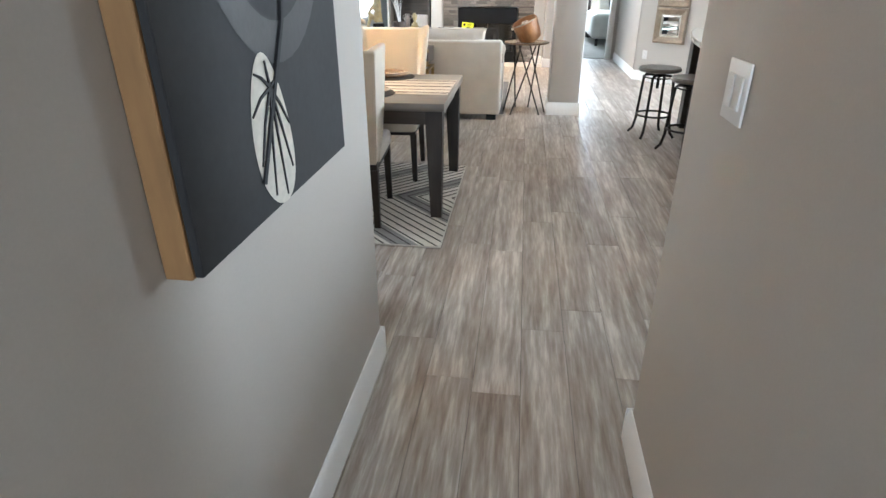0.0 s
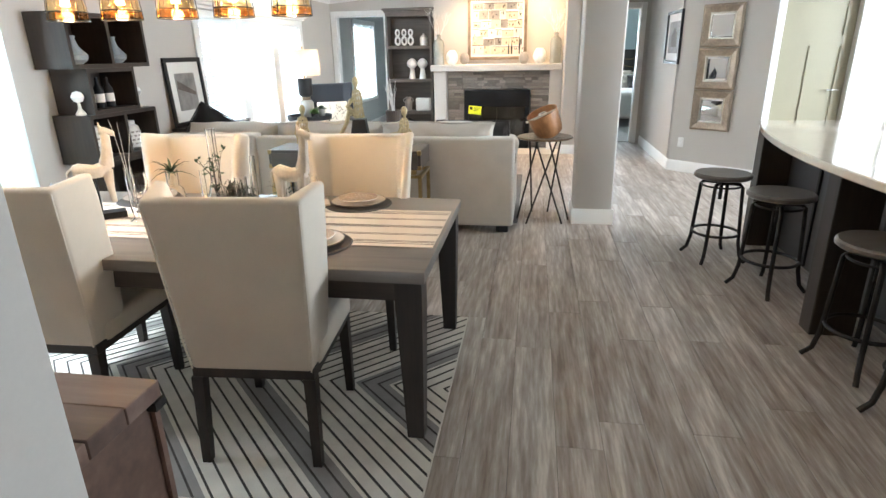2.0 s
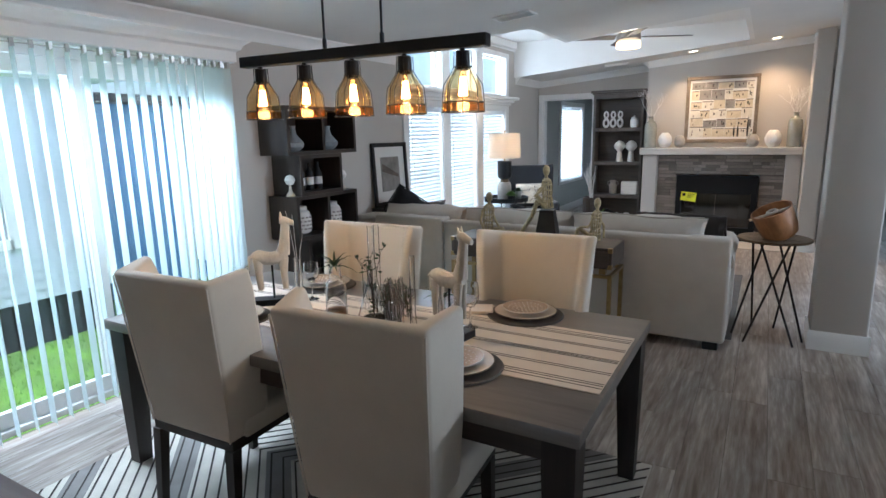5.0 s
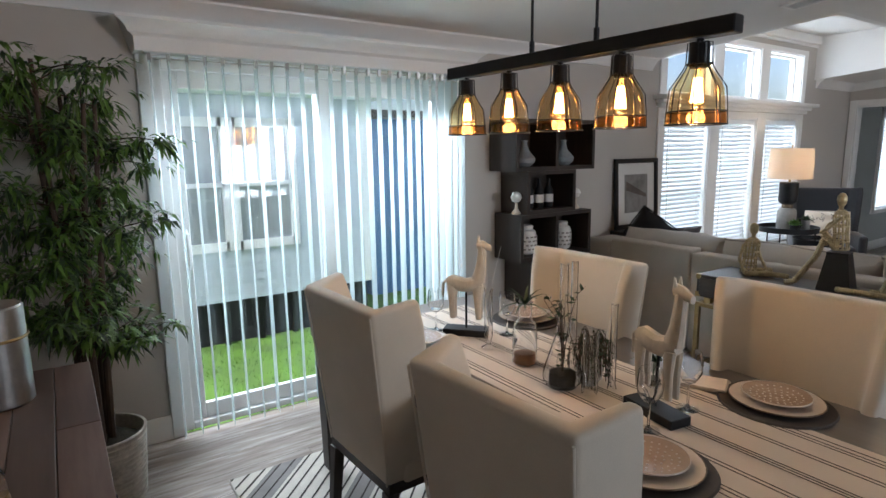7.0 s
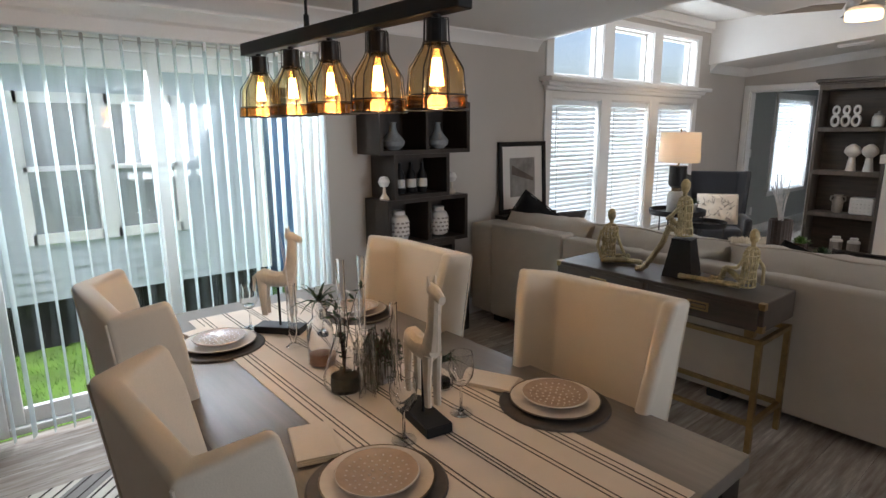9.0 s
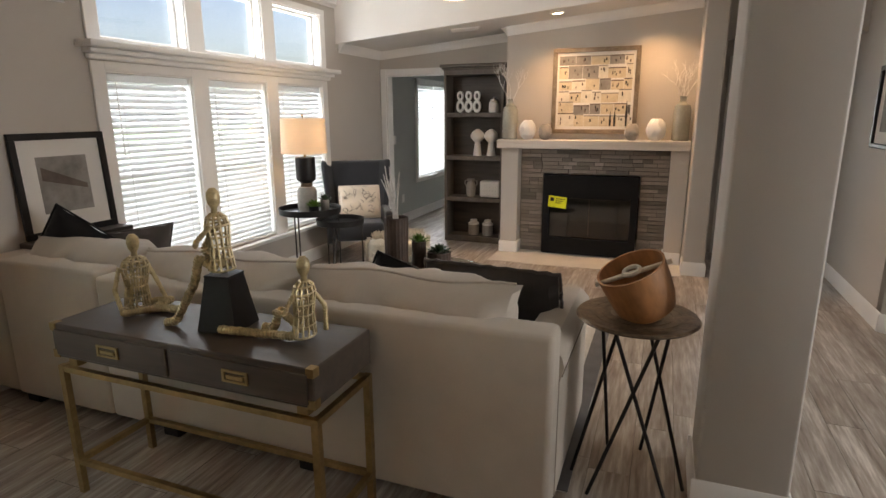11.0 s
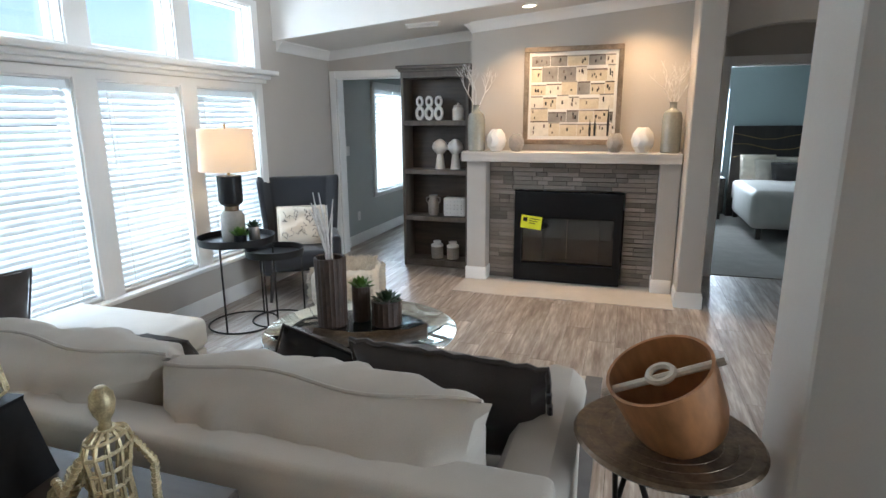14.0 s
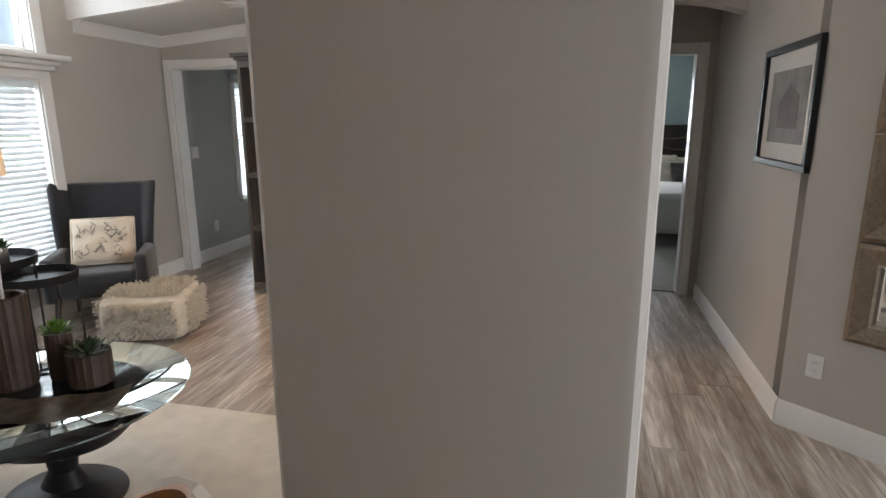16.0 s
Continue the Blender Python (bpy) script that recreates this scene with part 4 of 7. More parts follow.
cushion("throw_pillow", "large dark grey fringed cushion on the sofa", 0.66, 0.40, 0.17, M_GREYCUSH, pose(-0.56, 6.80, 0.69, 110, 0, -4), 3, True)
cushion("throw_pillow", "black velvet cushion on the sofa", 0.42, 0.42, 0.15, M_BLACK, pose(-1.06, 6.88, 0.64, 116, 24, 16), 8)
cushion("throw_pillow", "grey speckled cushion on the sofa", 0.50, 0.40, 0.15, M_GREYCUSH, pose(-1.85, 6.84, 0.62, 128, 0, 14), 12)
cushion("throw_pillow", "black cushion leaning in the sofa corner", 0.44, 0.42, 0.14, M_BLACK, pose(-2.98, 6.56, 0.78, 100, 35, 25), 15)
cushion("throw_pillow", "grey patterned cushion on the chaise", 0.45, 0.45, 0.15, M_GREYCUSH, pose(-3.05, 7.0, 0.64, 112, 0, 78), 19)

# console table behind the sofa
co = thing("console_table", "dark wood console table with brass base and campaign pulls", "console table", Matrix.Translation((-1.455, 5.935, 0)) @ Matrix.Diagonal((1.08, 1.0, 1.01, 1)))
part("case", box(-0.56, -0.19, 0.615, 0.56, 0.19, 0.755, bev=0.004), M_DARKX, co)
for x0, x1 in [(-0.54, -0.01), (0.01, 0.54)]:
    d = part("drawer", box(x0, -0.198, 0.628, x1, -0.19, 0.735, bev=0.003), M_DARKX, co)
    cx = (x0 + x1) / 2
    bm = bmesh.new()
    for a in [(cx - 0.05, -0.204, 0.66, cx + 0.05, -0.198, 0.668), (cx - 0.05, -0.204, 0.697, cx + 0.05, -0.198, 0.705), (cx - 0.05, -0.204, 0.668, cx - 0.04, -0.198, 0.697), (cx + 0.04, -0.204, 0.668, cx + 0.05, -0.198, 0.697), (cx - 0.03, -0.207, 0.675, cx + 0.035, -0.198, 0.688)]:
        bx(bm, *a)
    part("campaign_pull", bm, M_BRASS, d, "recessed brass pull")
for sx in (-1, 1):
    for z in (0.615, 0.725):
        part("corner_cap", box(sx * 0.535, -0.194, z, sx * 0.5625, -0.16, z + 0.031), M_BRASS, co, "brass corner cap")
bm = bmesh.new()
for sx in (-1, 1):
    for sy in (-1, 1):
        part("leg", box(sx * 0.55 - 0.0125, sy * 0.175 - 0.0125, 0, sx * 0.55 + 0.0125, sy * 0.175 + 0.0125, 0.575), M_BRASS, co)
    part("spacer", box(sx * 0.5 - 0.02, -0.17, 0.575, sx * 0.5 + 0.02, -0.13, 0.615), M_BRASS, co)
    part("spacer", box(sx * 0.5 - 0.02, 0.13, 0.575, sx * 0.5 + 0.02, 0.17, 0.615), M_BRASS, co)
    for z in (0.135, 0.55):
        part("side_rail", box(sx * 0.55 - 0.011, -0.162, z, sx * 0.55 + 0.011, 0.162, z + 0.022), M_BRASS, co)
for sy in (-1, 1):
    for z in (0.135, 0.55):
        part("stretcher", box(-0.537, sy * 0.175 - 0.011, z, 0.537, sy * 0.175 + 0.011, z + 0.022), M_BRASS, co)
bm.free()

# ---- fireplace ----
fp = thing("fireplace", "gas fireplace with ledger-stone surround and whitewashed mantel", "fireplace", pose(0, 0.10, 0))
part("pilaster", box(-1.55, 10.42, 0, -1.36, 10.615, 1.18, bev=0.006), M_WALL, fp, "greige painted pilaster")
part("pilaster", box(0.20, 10.42, 0, 0.376, 10.615, 1.18, bev=0.006), M_WALL, fp, "greige painted pilaster")
for x0, x1 in [(-1.563, -1.348), (0.189, 0.364)]:
    part("plinth", box(x0, 10.405, 0.008, x1, 10.618, BH, bev=0.008, seg=2), M_TRIM, fp, "white plinth block")
part("mantel", box(-1.585, 10.34, 1.18, 0.374, 10.617, 1.273, bev=0.006), M_MANTEL, fp, "whitewashed wooden mantel beam")
part("stone_backing", wall_with("x", 10.585, 0.03, -1.36, 0.20, 1.18, [(-1.10, -0.075, 0.0, 0.90)]), M_GAP, fp)
fb = part("firebox", wall_with("x", 10.50, 0.09, -1.09, -0.085, 0.89, [(-1.02, -0.155, 0.19, 0.66)], 0.012), M_FIREBOX, fp, "black metal fireplace front")
part("glass_door", box(-1.019, 10.545, 0.191, -0.589, 10.549, 0.659), M_FIREGLASS, fb)
part("glass_door", box(-0.585, 10.545, 0.191, -0.156, 10.549, 0.659), M_FIREGLASS, fb)
part("top_louvre", box(-1.01, 10.52, 0.64, -0.165, 10.545, 0.66), M_FIREBOX, fb)
part("door_rail", box(-1.02, 10.49, 0.175, -0.155, 10.502, 0.192), M_FIREBOX, fb)
bm = bmesh.new()
loft(bm, [[(-1.05, 10.62, z), (-0.87, 11.0, z), (-0.30, 11.0, z), (-0.12, 10.62, z), (-0.13, 10.62, z), (-0.305, 10.99, z), (-0.865, 10.99, z), (-1.04, 10.62, z)] for z in (0.1, 0.88)])
bx(bm, -1.04, 10.62, 0.09, -0.12, 11.0, 0.1)
part("fire_lining", bm, mat("firebrick", (0.34, 0.27, 0.21), 0.9, var=0.2, scale=8, bump=0.4), fb, "beige firebrick lining")
bm = bmesh.new()
for yy in (10.72, 10.82):
    bx(bm, -0.8, yy, 0.16, -0.3, yy + 0.012, 0.172)
for x in (-0.75, -0.55, -0.35):
    bx(bm, x, 10.68, 0.172, x + 0.012, 10.9, 0.184)
    bx(bm, x, 10.68, 0.1, x + 0.012, 10.692, 0.24)
part("grate", bm, M_IRON, fb)
setting("hearth", box(-1.57, 10.08, 0.0005, 0.374, 10.69, 0.009, bev=0.002), M_HEARTH, "pale tiled hearth flush with the floor", "hearth")
tag = thing("hang_tag", "yellow paper notice hanging on the fireplace glass", "notice", pose(-1.03, 10.588, 0.545, 0, 6, 0))
part("card", box(0, -0.002, 0, 0.20, 0.001, 0.125), M_YELLOW, tag)
for i in range(3):
    part("printed_line", box(0.08, -0.0035, 0.095 - i * 0.022, 0.18 - 0.02 * i, -0.002, 0.102 - i * 0.022), M_BLACK, tag)
part("printed_block", box(0.02, -0.0035, 0.065, 0.06, -0.002, 0.105), M_BLACK, tag)

# bookcase
bk = thing("bookcase", "tall grey-brown wooden bookcase with open shelves", "bookcase", pose(-2.0, 10.87, 0))
bw = 0.365
for s in (-1, 1):
    part("side", box(s * bw - (0.03 if s > 0 else 0), 0, 0, s * bw + (0.03 if s < 0 else 0), 0.262, 2.03), M_BOOK, bk)
part("back", box(-bw + 0.031, 0.245, 0.05, bw - 0.031, 0.262, 2.0), M_DARKX, bk, "dark back panel")
for z in (0.05, 0.53, 1.03, 1.535):
    part("shelf", box(-bw + 0.031, 0.004, z - 0.025, bw - 0.031, 0.243, z + 0.025, bev=0.003), M_BOOK, bk)
part("plinth", box(-bw + 0.031, 0.01, 0, bw - 0.031, 0.243, 0.024), M_BOOK, bk)
bm = bmesh.new()
bx(bm, -bw - 0.0, -0.004, 1.99, bw + 0.0, 0.262, 2.05, bev=0.004)
bx(bm, -bw - 0.02, -0.024, 2.05, bw + 0.02, 0.265, 2.075, bev=0.008)
bx(bm, -bw - 0.04, -0.044, 2.075, bw + 0.04, 0.268, 2.11, bev=0.008)
part("cornice", bm, M_BOOK, bk)

# living rug, coffee table
lr = thing("living_rug", "ivory rug with a broad grey border", "rug", pose(0, 0, 0))
part("pile", box(-2.45, 6.46, 0.001, -0.13, 8.57, 0.012, bev=0.004), M_RUG, lr)
for a in [(-2.45, 6.46, -2.35, 8.57), (-0.23, 6.46, -0.13, 8.57)]:
    part("border", box(a[0], a[1], 0.008, a[2], a[3], 0.0145, bev=0.002), M_RUGGREY, lr, "dark grey woven border")
ct = thing("coffee_table", "round glass coffee table on a black sculpted pedestal", "coffee table", pose(-1.37, 7.785, 0.013) @ Matrix.Diagonal((0.97, 0.97, 1.07, 1)))
bm = lathe([(0.0, 0.428), (0.52, 0.428), (0.527, 0.432), (0.527, 0.436), (0.52, 0.44), (0.0, 0.44)], 56)
part("glass_top", bm, M_TGLASS, ct, "clear bevelled glass top")
bm = lathe([(0.0, 0), (0.25, 0), (0.255, 0.012), (0.22, 0.03), (0.1, 0.06), (0.06, 0.12), (0.07, 0.18), (0.16, 0.22), (0.28, 0.27), (0.36, 0.34), (0.40, 0.425), (0.385, 0.427), (0.34, 0.35), (0.26, 0.29), (0.0, 0.25)], 40, sx=1.0, sy=0.8)
part("pedestal", bm, M_BLACK, ct)

# fan, downlights, vents, pendant
fan = thing("ceiling_fan", "brushed nickel ceiling fan with a lit frosted bowl", "ceiling fan", pose(-1.42, 8.65, 2.80))
part("canopy", lathe([(0.065, -0.002), (0.065, -0.03), (0.03, -0.06)], 20), M_NICKEL, fan)
part("downrod", tube([(0, 0, -0.05), (0, 0, -0.19)], 0.012, 10), M_NICKEL, fan)
part("motor", lathe([(0.03, -0.17), (0.07, -0.2), (0.125, -0.26), (0.13, -0.31), (0.10, -0.335)], 28), M_NICKEL, fan)
part("lamp_bowl", lathe([(0.125, -0.335), (0.13, -0.36), (0.125, -0.40), (0.0, -0.41)], 28), M_FANGLOW, fan, "glowing frosted glass bowl")
for i in range(4):
    bm = box(0.14, -0.062, -0.006, 0.66, 0.062, 0.002, bev=0.003)
    part("blade", bm, M_BLADE, fan, m=pose(0, 0, -0.285, 0, 0, 25 + 90 * i) @ pose(0, 0, 0, 11, 0, 0))
lamp("fan_lamp", "POINT", pose(-1.42, 8.65, 2.34), 7, (1.0, 0.78, 0.52), radius=0.08)


def downlight(x, y, watts):
    d = thing("recessed_downlight", "white recessed ceiling downlight, switched on", "downlight", pose(x, y, slope(x), 0, -4.86, 0), group="recessed downlights")
    part("trim_ring", ring(0, 0, -0.002, 0.062, 0.008, 28), M_TRIM, d)
    part("lens", lathe([(0.056, -0.001), (0.05, -0.004)], 24), M_CAN, d)
    sp = lamp("downlight_lamp", "SPOT", look((x, y, slope(x) - 0.012), (x, y, 0)), watts, (1.0, 0.64, 0.33), radius=0.05)
    sp.data.spot_size, sp.data.spot_blend = radians(120), 0.8


downlight(-0.95, 10.33, 48)
downlight(-0.02, 10.33, 48)


def vent(x, y, rot):
    v = thing("ceiling_vent", "white slatted ceiling air vent", "vent", pose(x, y, slope(x) - 0.001, 0, -4.86, 0) @ pose(0, 0, 0, 0, 0, rot), group="ceiling vents")
    bm = bmesh.new()
    for a in [(-0.16, -0.09, 0.16, -0.07), (-0.16, 0.07, 0.16, 0.09), (-0.16, -0.07, -0.14, 0.07), (0.14, -0.07, 0.16, 0.07)]:
        bx(bm, a[0], a[1], -0.012, a[2], a[3], 0, bev=0.002)
    part("frame", bm, M_TRIM, v)
    me = mesh_of("slat", box(-0.14, -0.009, -0.001, 0.14, 0.009, 0.001), M_TRIM)
    for i in range(6):
        o = new("slat", me)
        o.parent = v
        o.matrix_basis = pose(0, -0.055 + i * 0.022, -0.006, 35)


vent(-1.84, 6.45, 0)
vent(-1.95, 10.42, 20)

PEN = pose(-1.48, 3.895, -0.03, 0, 0, 2.8)
pl = thing("pendant_light", "black linear pendant with five caged amber glass shades", "pendant light", PEN)
part("bar", box(-0.585, -0.024, 1.865, 0.585, 0.024, 1.91, bev=0.003), M_BLACK, pl)
for x in (-0.13, 0.145):
    part("rod", tube([(x, 0, 1.905), (x, 0, 2.47)], 0.005, 8), M_BLACK, pl)
    part("rod_sleeve", tube([(x, 0, 1.905), (x, 0, 1.95)], 0.009, 8), M_BLACK, pl)
part("ceiling_plate", box(-0.25, -0.05, 2.46, 0.25, 0.05, 2.505, bev=0.004), M_BLACK, pl)
for i in range(5):
    x = -0.485 + i * 0.2425
    mm = pose(x, 0, 0)
    part("socket", lathe([(0.010, 1.866), (0.010, 1.856), (0.025, 1.853), (0.026, 1.80), (0.022, 1.79)], 20), M_BLACK, pl, m=mm)
    sh = part("shade", lathe([(0.028, 1.80), (0.036, 1.785), (0.058, 1.752), (0.066, 1.735), (0.070, 1.70), (0.074, 1.645), (0.0725, 1.645), (0.0685, 1.70), (0.0645, 1.735), (0.0565, 1.752), (0.0345, 1.785), (0.0265, 1.80)], 32, cap=False), M_AMBER, pl, "amber glass bell shade", m=mm)
    for k in range(8):
        a = 2 * math.pi * (k + 0.5) / 8
        part("cage_wire", tube([(r * math.cos(a), r * math.sin(a), z) for r, z in [(0.012, 1.857), (0.031, 1.855), (0.033, 1.80), (0.040, 1.785), (0.071, 1.738), (0.076, 1.69), (0.079, 1.642)]], 0.0017, 5), M_BLACK, sh)
    for r, z in [(0.079, 1.642), (0.076, 1.676), (0.033, 1.80)]:
        part("cage_ring", ring(0, 0, z, r, 0.0021, 28), M_BLACK, sh)
    part("glass_band", lathe([(0.0768, 1.644), (0.0748, 1.674)], 32, cap=False), M_AMBERBAND, sh, "deep amber glass band")
    part("bulb", lathe([(0.011, 1.792), (0.013, 1.775), (0.022, 1.735), (0.0255, 1.712), (0.022, 1.695), (0.010, 1.683), (0.002, 1.681)], 16), M_BULBGLASS, pl, "clear filament bulb", m=mm)
    for k in range(4):
        a = math.pi * (k + 0.5) / 2
        part("filament", tube([(0.006 * math.cos(a), 0.006 * math.sin(a), 1.765), (0.013 * math.cos(a), 0.013 * math.sin(a), 1.70)], 0.0048, 6), M_BULB, pl, "glowing filament", m=mm)
    lamp("pendant_lamp", "POINT", PEN @ pose(x, 0, 1.655), 1.5, (1.0, 0.66, 0.34), radius=0.025)


# ---- on the dining table ----
TT = 0.734
rn = thing("table_runner", "natural linen table runner with charcoal stripes", "table runner", pose(-1.42, 3.93, TT))
part("cloth", box(-1.02, -0.27, 0, 1.02, 0.27, 0.003, bev=0.001), M_RUNNER, rn)
for yy in (-0.235, -0.215, -0.20, -0.12, -0.105, -0.012, 0.0, 0.012, 0.105, 0.12, 0.20, 0.215, 0.235):
    part("stripe", box(-1.018, yy - 0.002, 0.003, 1.018, yy + 0.002, 0.0038), M_STRIPE, rn)
RZ = TT + 0.0035


def place_setting(x, y, z=TT):
    ch = single("charger_plate", lathe([(0.0, 0), (0.165, 0), (0.17, 0.004), (0.165, 0.009), (0.0, 0.009)], 40), M_CHARGER, "dark slate round charger on the table", "charger", pose(x, y, z), "place settings")
    d = thing("dinner_plate", "cream dinner plate with a dark rim on a charger", "plate", pose(x, y, z + 0.0095), "place settings")
    part("dish", lathe([(0.0, 0.0), (0.08, 0.0), (0.135, 0.014), (0.137, 0.017), (0.133, 0.018), (0.08, 0.006), (0.0, 0.005)], 40), M_PLATE, d)
    part("rim", ring(0, 0, 0.0168, 0.136, 0.0022, 40), M_BRONZE, d, "dark metallic rim")
    s = thing("salad_plate", "tan plate with white dots stacked on a dinner plate", "plate", pose(x, y, z + 0.0265), "place settings")
    part("dish", lathe([(0.0, 0.0), (0.06, 0.0), (0.098, 0.012), (0.1, 0.015), (0.096, 0.016), (0.06, 0.006), (0.0, 0.005)], 36), M_PLATEDOT, s)
    part("rim", ring(0, 0, 0.0148, 0.099, 0.002, 36), M_PLATE, s)
    bm = bmesh.new()
    for i in range(1, 5):
        for k in range(6 * i):
            a = 2 * math.pi * k / (6 * i)
            r = 0.0185 * i
            lathe([(0.0038, 0.0), (0.0028, 0.0016)], 6, bm, cx=r * math.cos(a), cy=r * math.sin(a))
    for v in bm.verts:
        r = math.hypot(v.co.x, v.co.y)
        v.co.z += 0.0052 + max(0, r - 0.06) * 0.27
    tagged(part("dot", bm, M_PLATE, s, "small white dots"), kind="stuff")


for p in [(-0.90, 3.65), (-2.05, 3.67), (-0.89, 4.29), (-2.05, 4.29)]:
    place_setting(*p)


def wine_glass(x, y):
    g = thing("wine_glass", "clear stemmed wine glass on the runner", "glass", pose(x, y, RZ), "wine glasses")
    part("bowl", lathe([(0.003, 0.085), (0.02, 0.093), (0.036, 0.12), (0.038, 0.15), (0.033, 0.19), (0.0318, 0.19), (0.0366, 0.15), (0.0345, 0.121), (0.018, 0.096), (0.0, 0.089)], 24, cap=False), M_GLASS, g)
    part("stem", lathe([(0.034, 0), (0.034, 0.002), (0.01, 0.007), (0.004, 0.016), (0.0035, 0.086)], 20), M_GLASS, g)


for p in [(-1.02, 3.815), (-2.17, 3.84), (-1.035, 4.035), (-1.93, 4.06)]:
    wine_glass(*p)


def napkin(x, y, rot):
    n = thing("napkin", "folded natural linen napkin beside a plate", "napkin", pose(x, y, RZ + 0.001, 0, 0, rot), "napkins")
    for k in range(3):
        part("fold", box(-0.10 + 0.006 * k, -0.06, 0.0045 * k, 0.10 - 0.004 * k, 0.06 - 0.005 * k, 0.0045 * k + 0.004, bev=0.0018), M_RUNNER, n)


napkin(-1.13, 4.245, 24)
napkin(-1.16, 3.62, -18)
napkin(-2.18, 3.66, 12)


def horse(x, y, rot):
    """A carved long-legged horse on a rod and a black block."""
    bm = bmesh.new()
    bx(bm, -0.10, -0.04, 0, 0.10, 0.04, 0.03, bev=0.002, mi=1)
    tube([(0, 0, 0.03), (0, 0, 0.20)], 0.005, 8, bm, 1)

    def oval(p, a, b, n=10):
        return [(p[0], p[1] + a * math.cos(2 * math.pi * i / n), p[2] + b * math.sin(2 * math.pi * i / n)) for i in range(n)]
    loft(bm, [oval((-0.085, 0, 0.235), 0.018, 0.024), oval((-0.06, 0, 0.235), 0.030, 0.036), oval((0, 0, 0.225), 0.029, 0.032), oval((0.055, 0, 0.235), 0.029, 0.036), oval((0.075, 0, 0.245), 0.02, 0.026)])

    def flat(p, a, b, n=10):
        return [(p[0] + a * math.cos(2 * math.pi * i / n), p[1] + b * math.sin(2 * math.pi * i / n), p[2]) for i in range(n)]
    loft(bm, [flat((0.052, 0, 0.24), 0.036, 0.027), flat((0.066, 0, 0.30), 0.025, 0.02), flat((0.072, 0, 0.36), 0.021, 0.018), flat((0.074, 0, 0.40), 0.019, 0.016)])
    loft(bm, [oval((0.05, 0, 0.41), 0.013, 0.019), oval((0.08, 0, 0.405), 0.017, 0.02), oval((0.115, 0, 0.392), 0.011, 0.012)])
    for s in (-1, 1):
        tube([(0.058, s * 0.009, 0.42), (0.056, s * 0.012, 0.447)], 0.008, 6, bm, 0, 0.002)
        for lx in (-0.062, 0.055):
            loft(bm, [flat((lx, s * 0.014, 0.225), 0.024, 0.013), flat((lx, s * 0.015, 0.15), 0.016, 0.011), flat((lx + 0.004, s * 0.015, 0.075), 0.013, 0.010)])
    tube([(-0.085, 0, 0.245), (-0.105, 0, 0.23), (-0.107, 0, 0.17)], 0.009, 6, bm, 0, 0.005)
    single("horse_statue", bm, [M_WHITEWOOD, M_BLACK], "pale carved wooden horse statue on a black base", "statue", pose(x, y, RZ, 0, 0, rot), "horse statues")


horse(-1.07, 3.92, -10)
horse(-2.045, 3.92, 40)


def bottle(name, label, prof, x, y, base=None, level=None):
    b = thing(name, label, "vase", pose(x, y, RZ))
    inner = [(max(r - 0.0025, 0.0006), z + (0.004 if k == 0 else 0)) for k, (r, z) in enumerate(prof)]
    part("glass_body", lathe(prof + inner[::-1], 28, cap=False), M_GLASS, b)
    if base:
        part("filling", lathe([(base * 0.98 - 0.004, 0.0045), (base - 0.004, 0.02), (base - 0.005, level), (0.0, level + 0.004)], 24), M_SOIL if name != "sand_bottle" else M_LEATHER, b, "sand and moss filling")
    return b


def sprig(parent, base, n, h, spread, material, rng, leaf=None, r=0.0022):
    bm = bmesh.new()
    lf = bmesh.new()
    for i in range(n):
        a = rng.uniform(0, 6.28)
        k = rng.uniform(0.3, 1.0) * spread
        pts = [Vector(base) + Vector((k * math.cos(a) * t ** 1.7, k * math.sin(a) * t ** 1.7, h * rng.uniform(0.85, 1.05) * t - (0.3 * h * t ** 3 if leaf == "droop" else 0))) for t in (0, 0.25, 0.5, 0.75, 1.0)]
        tube(pts, r, 5, bm, 0, r * 0.4)
        if leaf:
            for q in range(9):
                p = pts[min(4, 1 + q // 2)].lerp(pts[min(3, q // 2)], rng.random())
                d = Vector((rng.uniform(-1, 1), rng.uniform(-1, 1), rng.uniform(-0.2, 0.9))).normalized()
                s = d.orthogonal().normalized() * 0.006
                e = p + d * rng.uniform(0.018, 0.035)
                vs = [lf.verts.new(v) for v in (p, (p + e) / 2 + s, e, (p + e) / 2 - s)]
                lf.faces.new(vs)
    part("twig_spray", bm, material, parent)
    if leaf:
        tagged(part("leaves", lf, M_LEAFDARK, parent), kind="stuff")
    else:
        lf.free()


def spiky(parent, base, n, length, material, rng, width=0.008):
    """Stiff arching blades from one point."""
    bm = bmesh.new()
    for i in range(n):
        a = 2 * math.pi * i / n + rng.uniform(-0.2, 0.2)
        up = rng.uniform(0.25, 1.1)
        d = Vector((math.cos(a), math.sin(a), 0))
        s = Vector((-math.sin(a), math.cos(a), 0))
        L = length * rng.uniform(0.7, 1.0)
        last = None
        for t in (0, 0.35, 0.7, 1.0):
            p = Vector(base) + d * L * t * (1 - 0.35 * up) + Vector((0, 0, L * (up * t - 0.55 * t * t)))
            w = width * (1 - t) + 0.0008
            row = [bm.verts.new(p + s * w), bm.verts.new(p + Vector((0, 0, -w * 0.5))), bm.verts.new(p - s * w)]
            if last:
                for q in (0, 1):
                    bm.faces.new((last[q], last[q + 1], row[q + 1], row[q]))
            last = row
    part("leaf_blades", bm, material, parent)


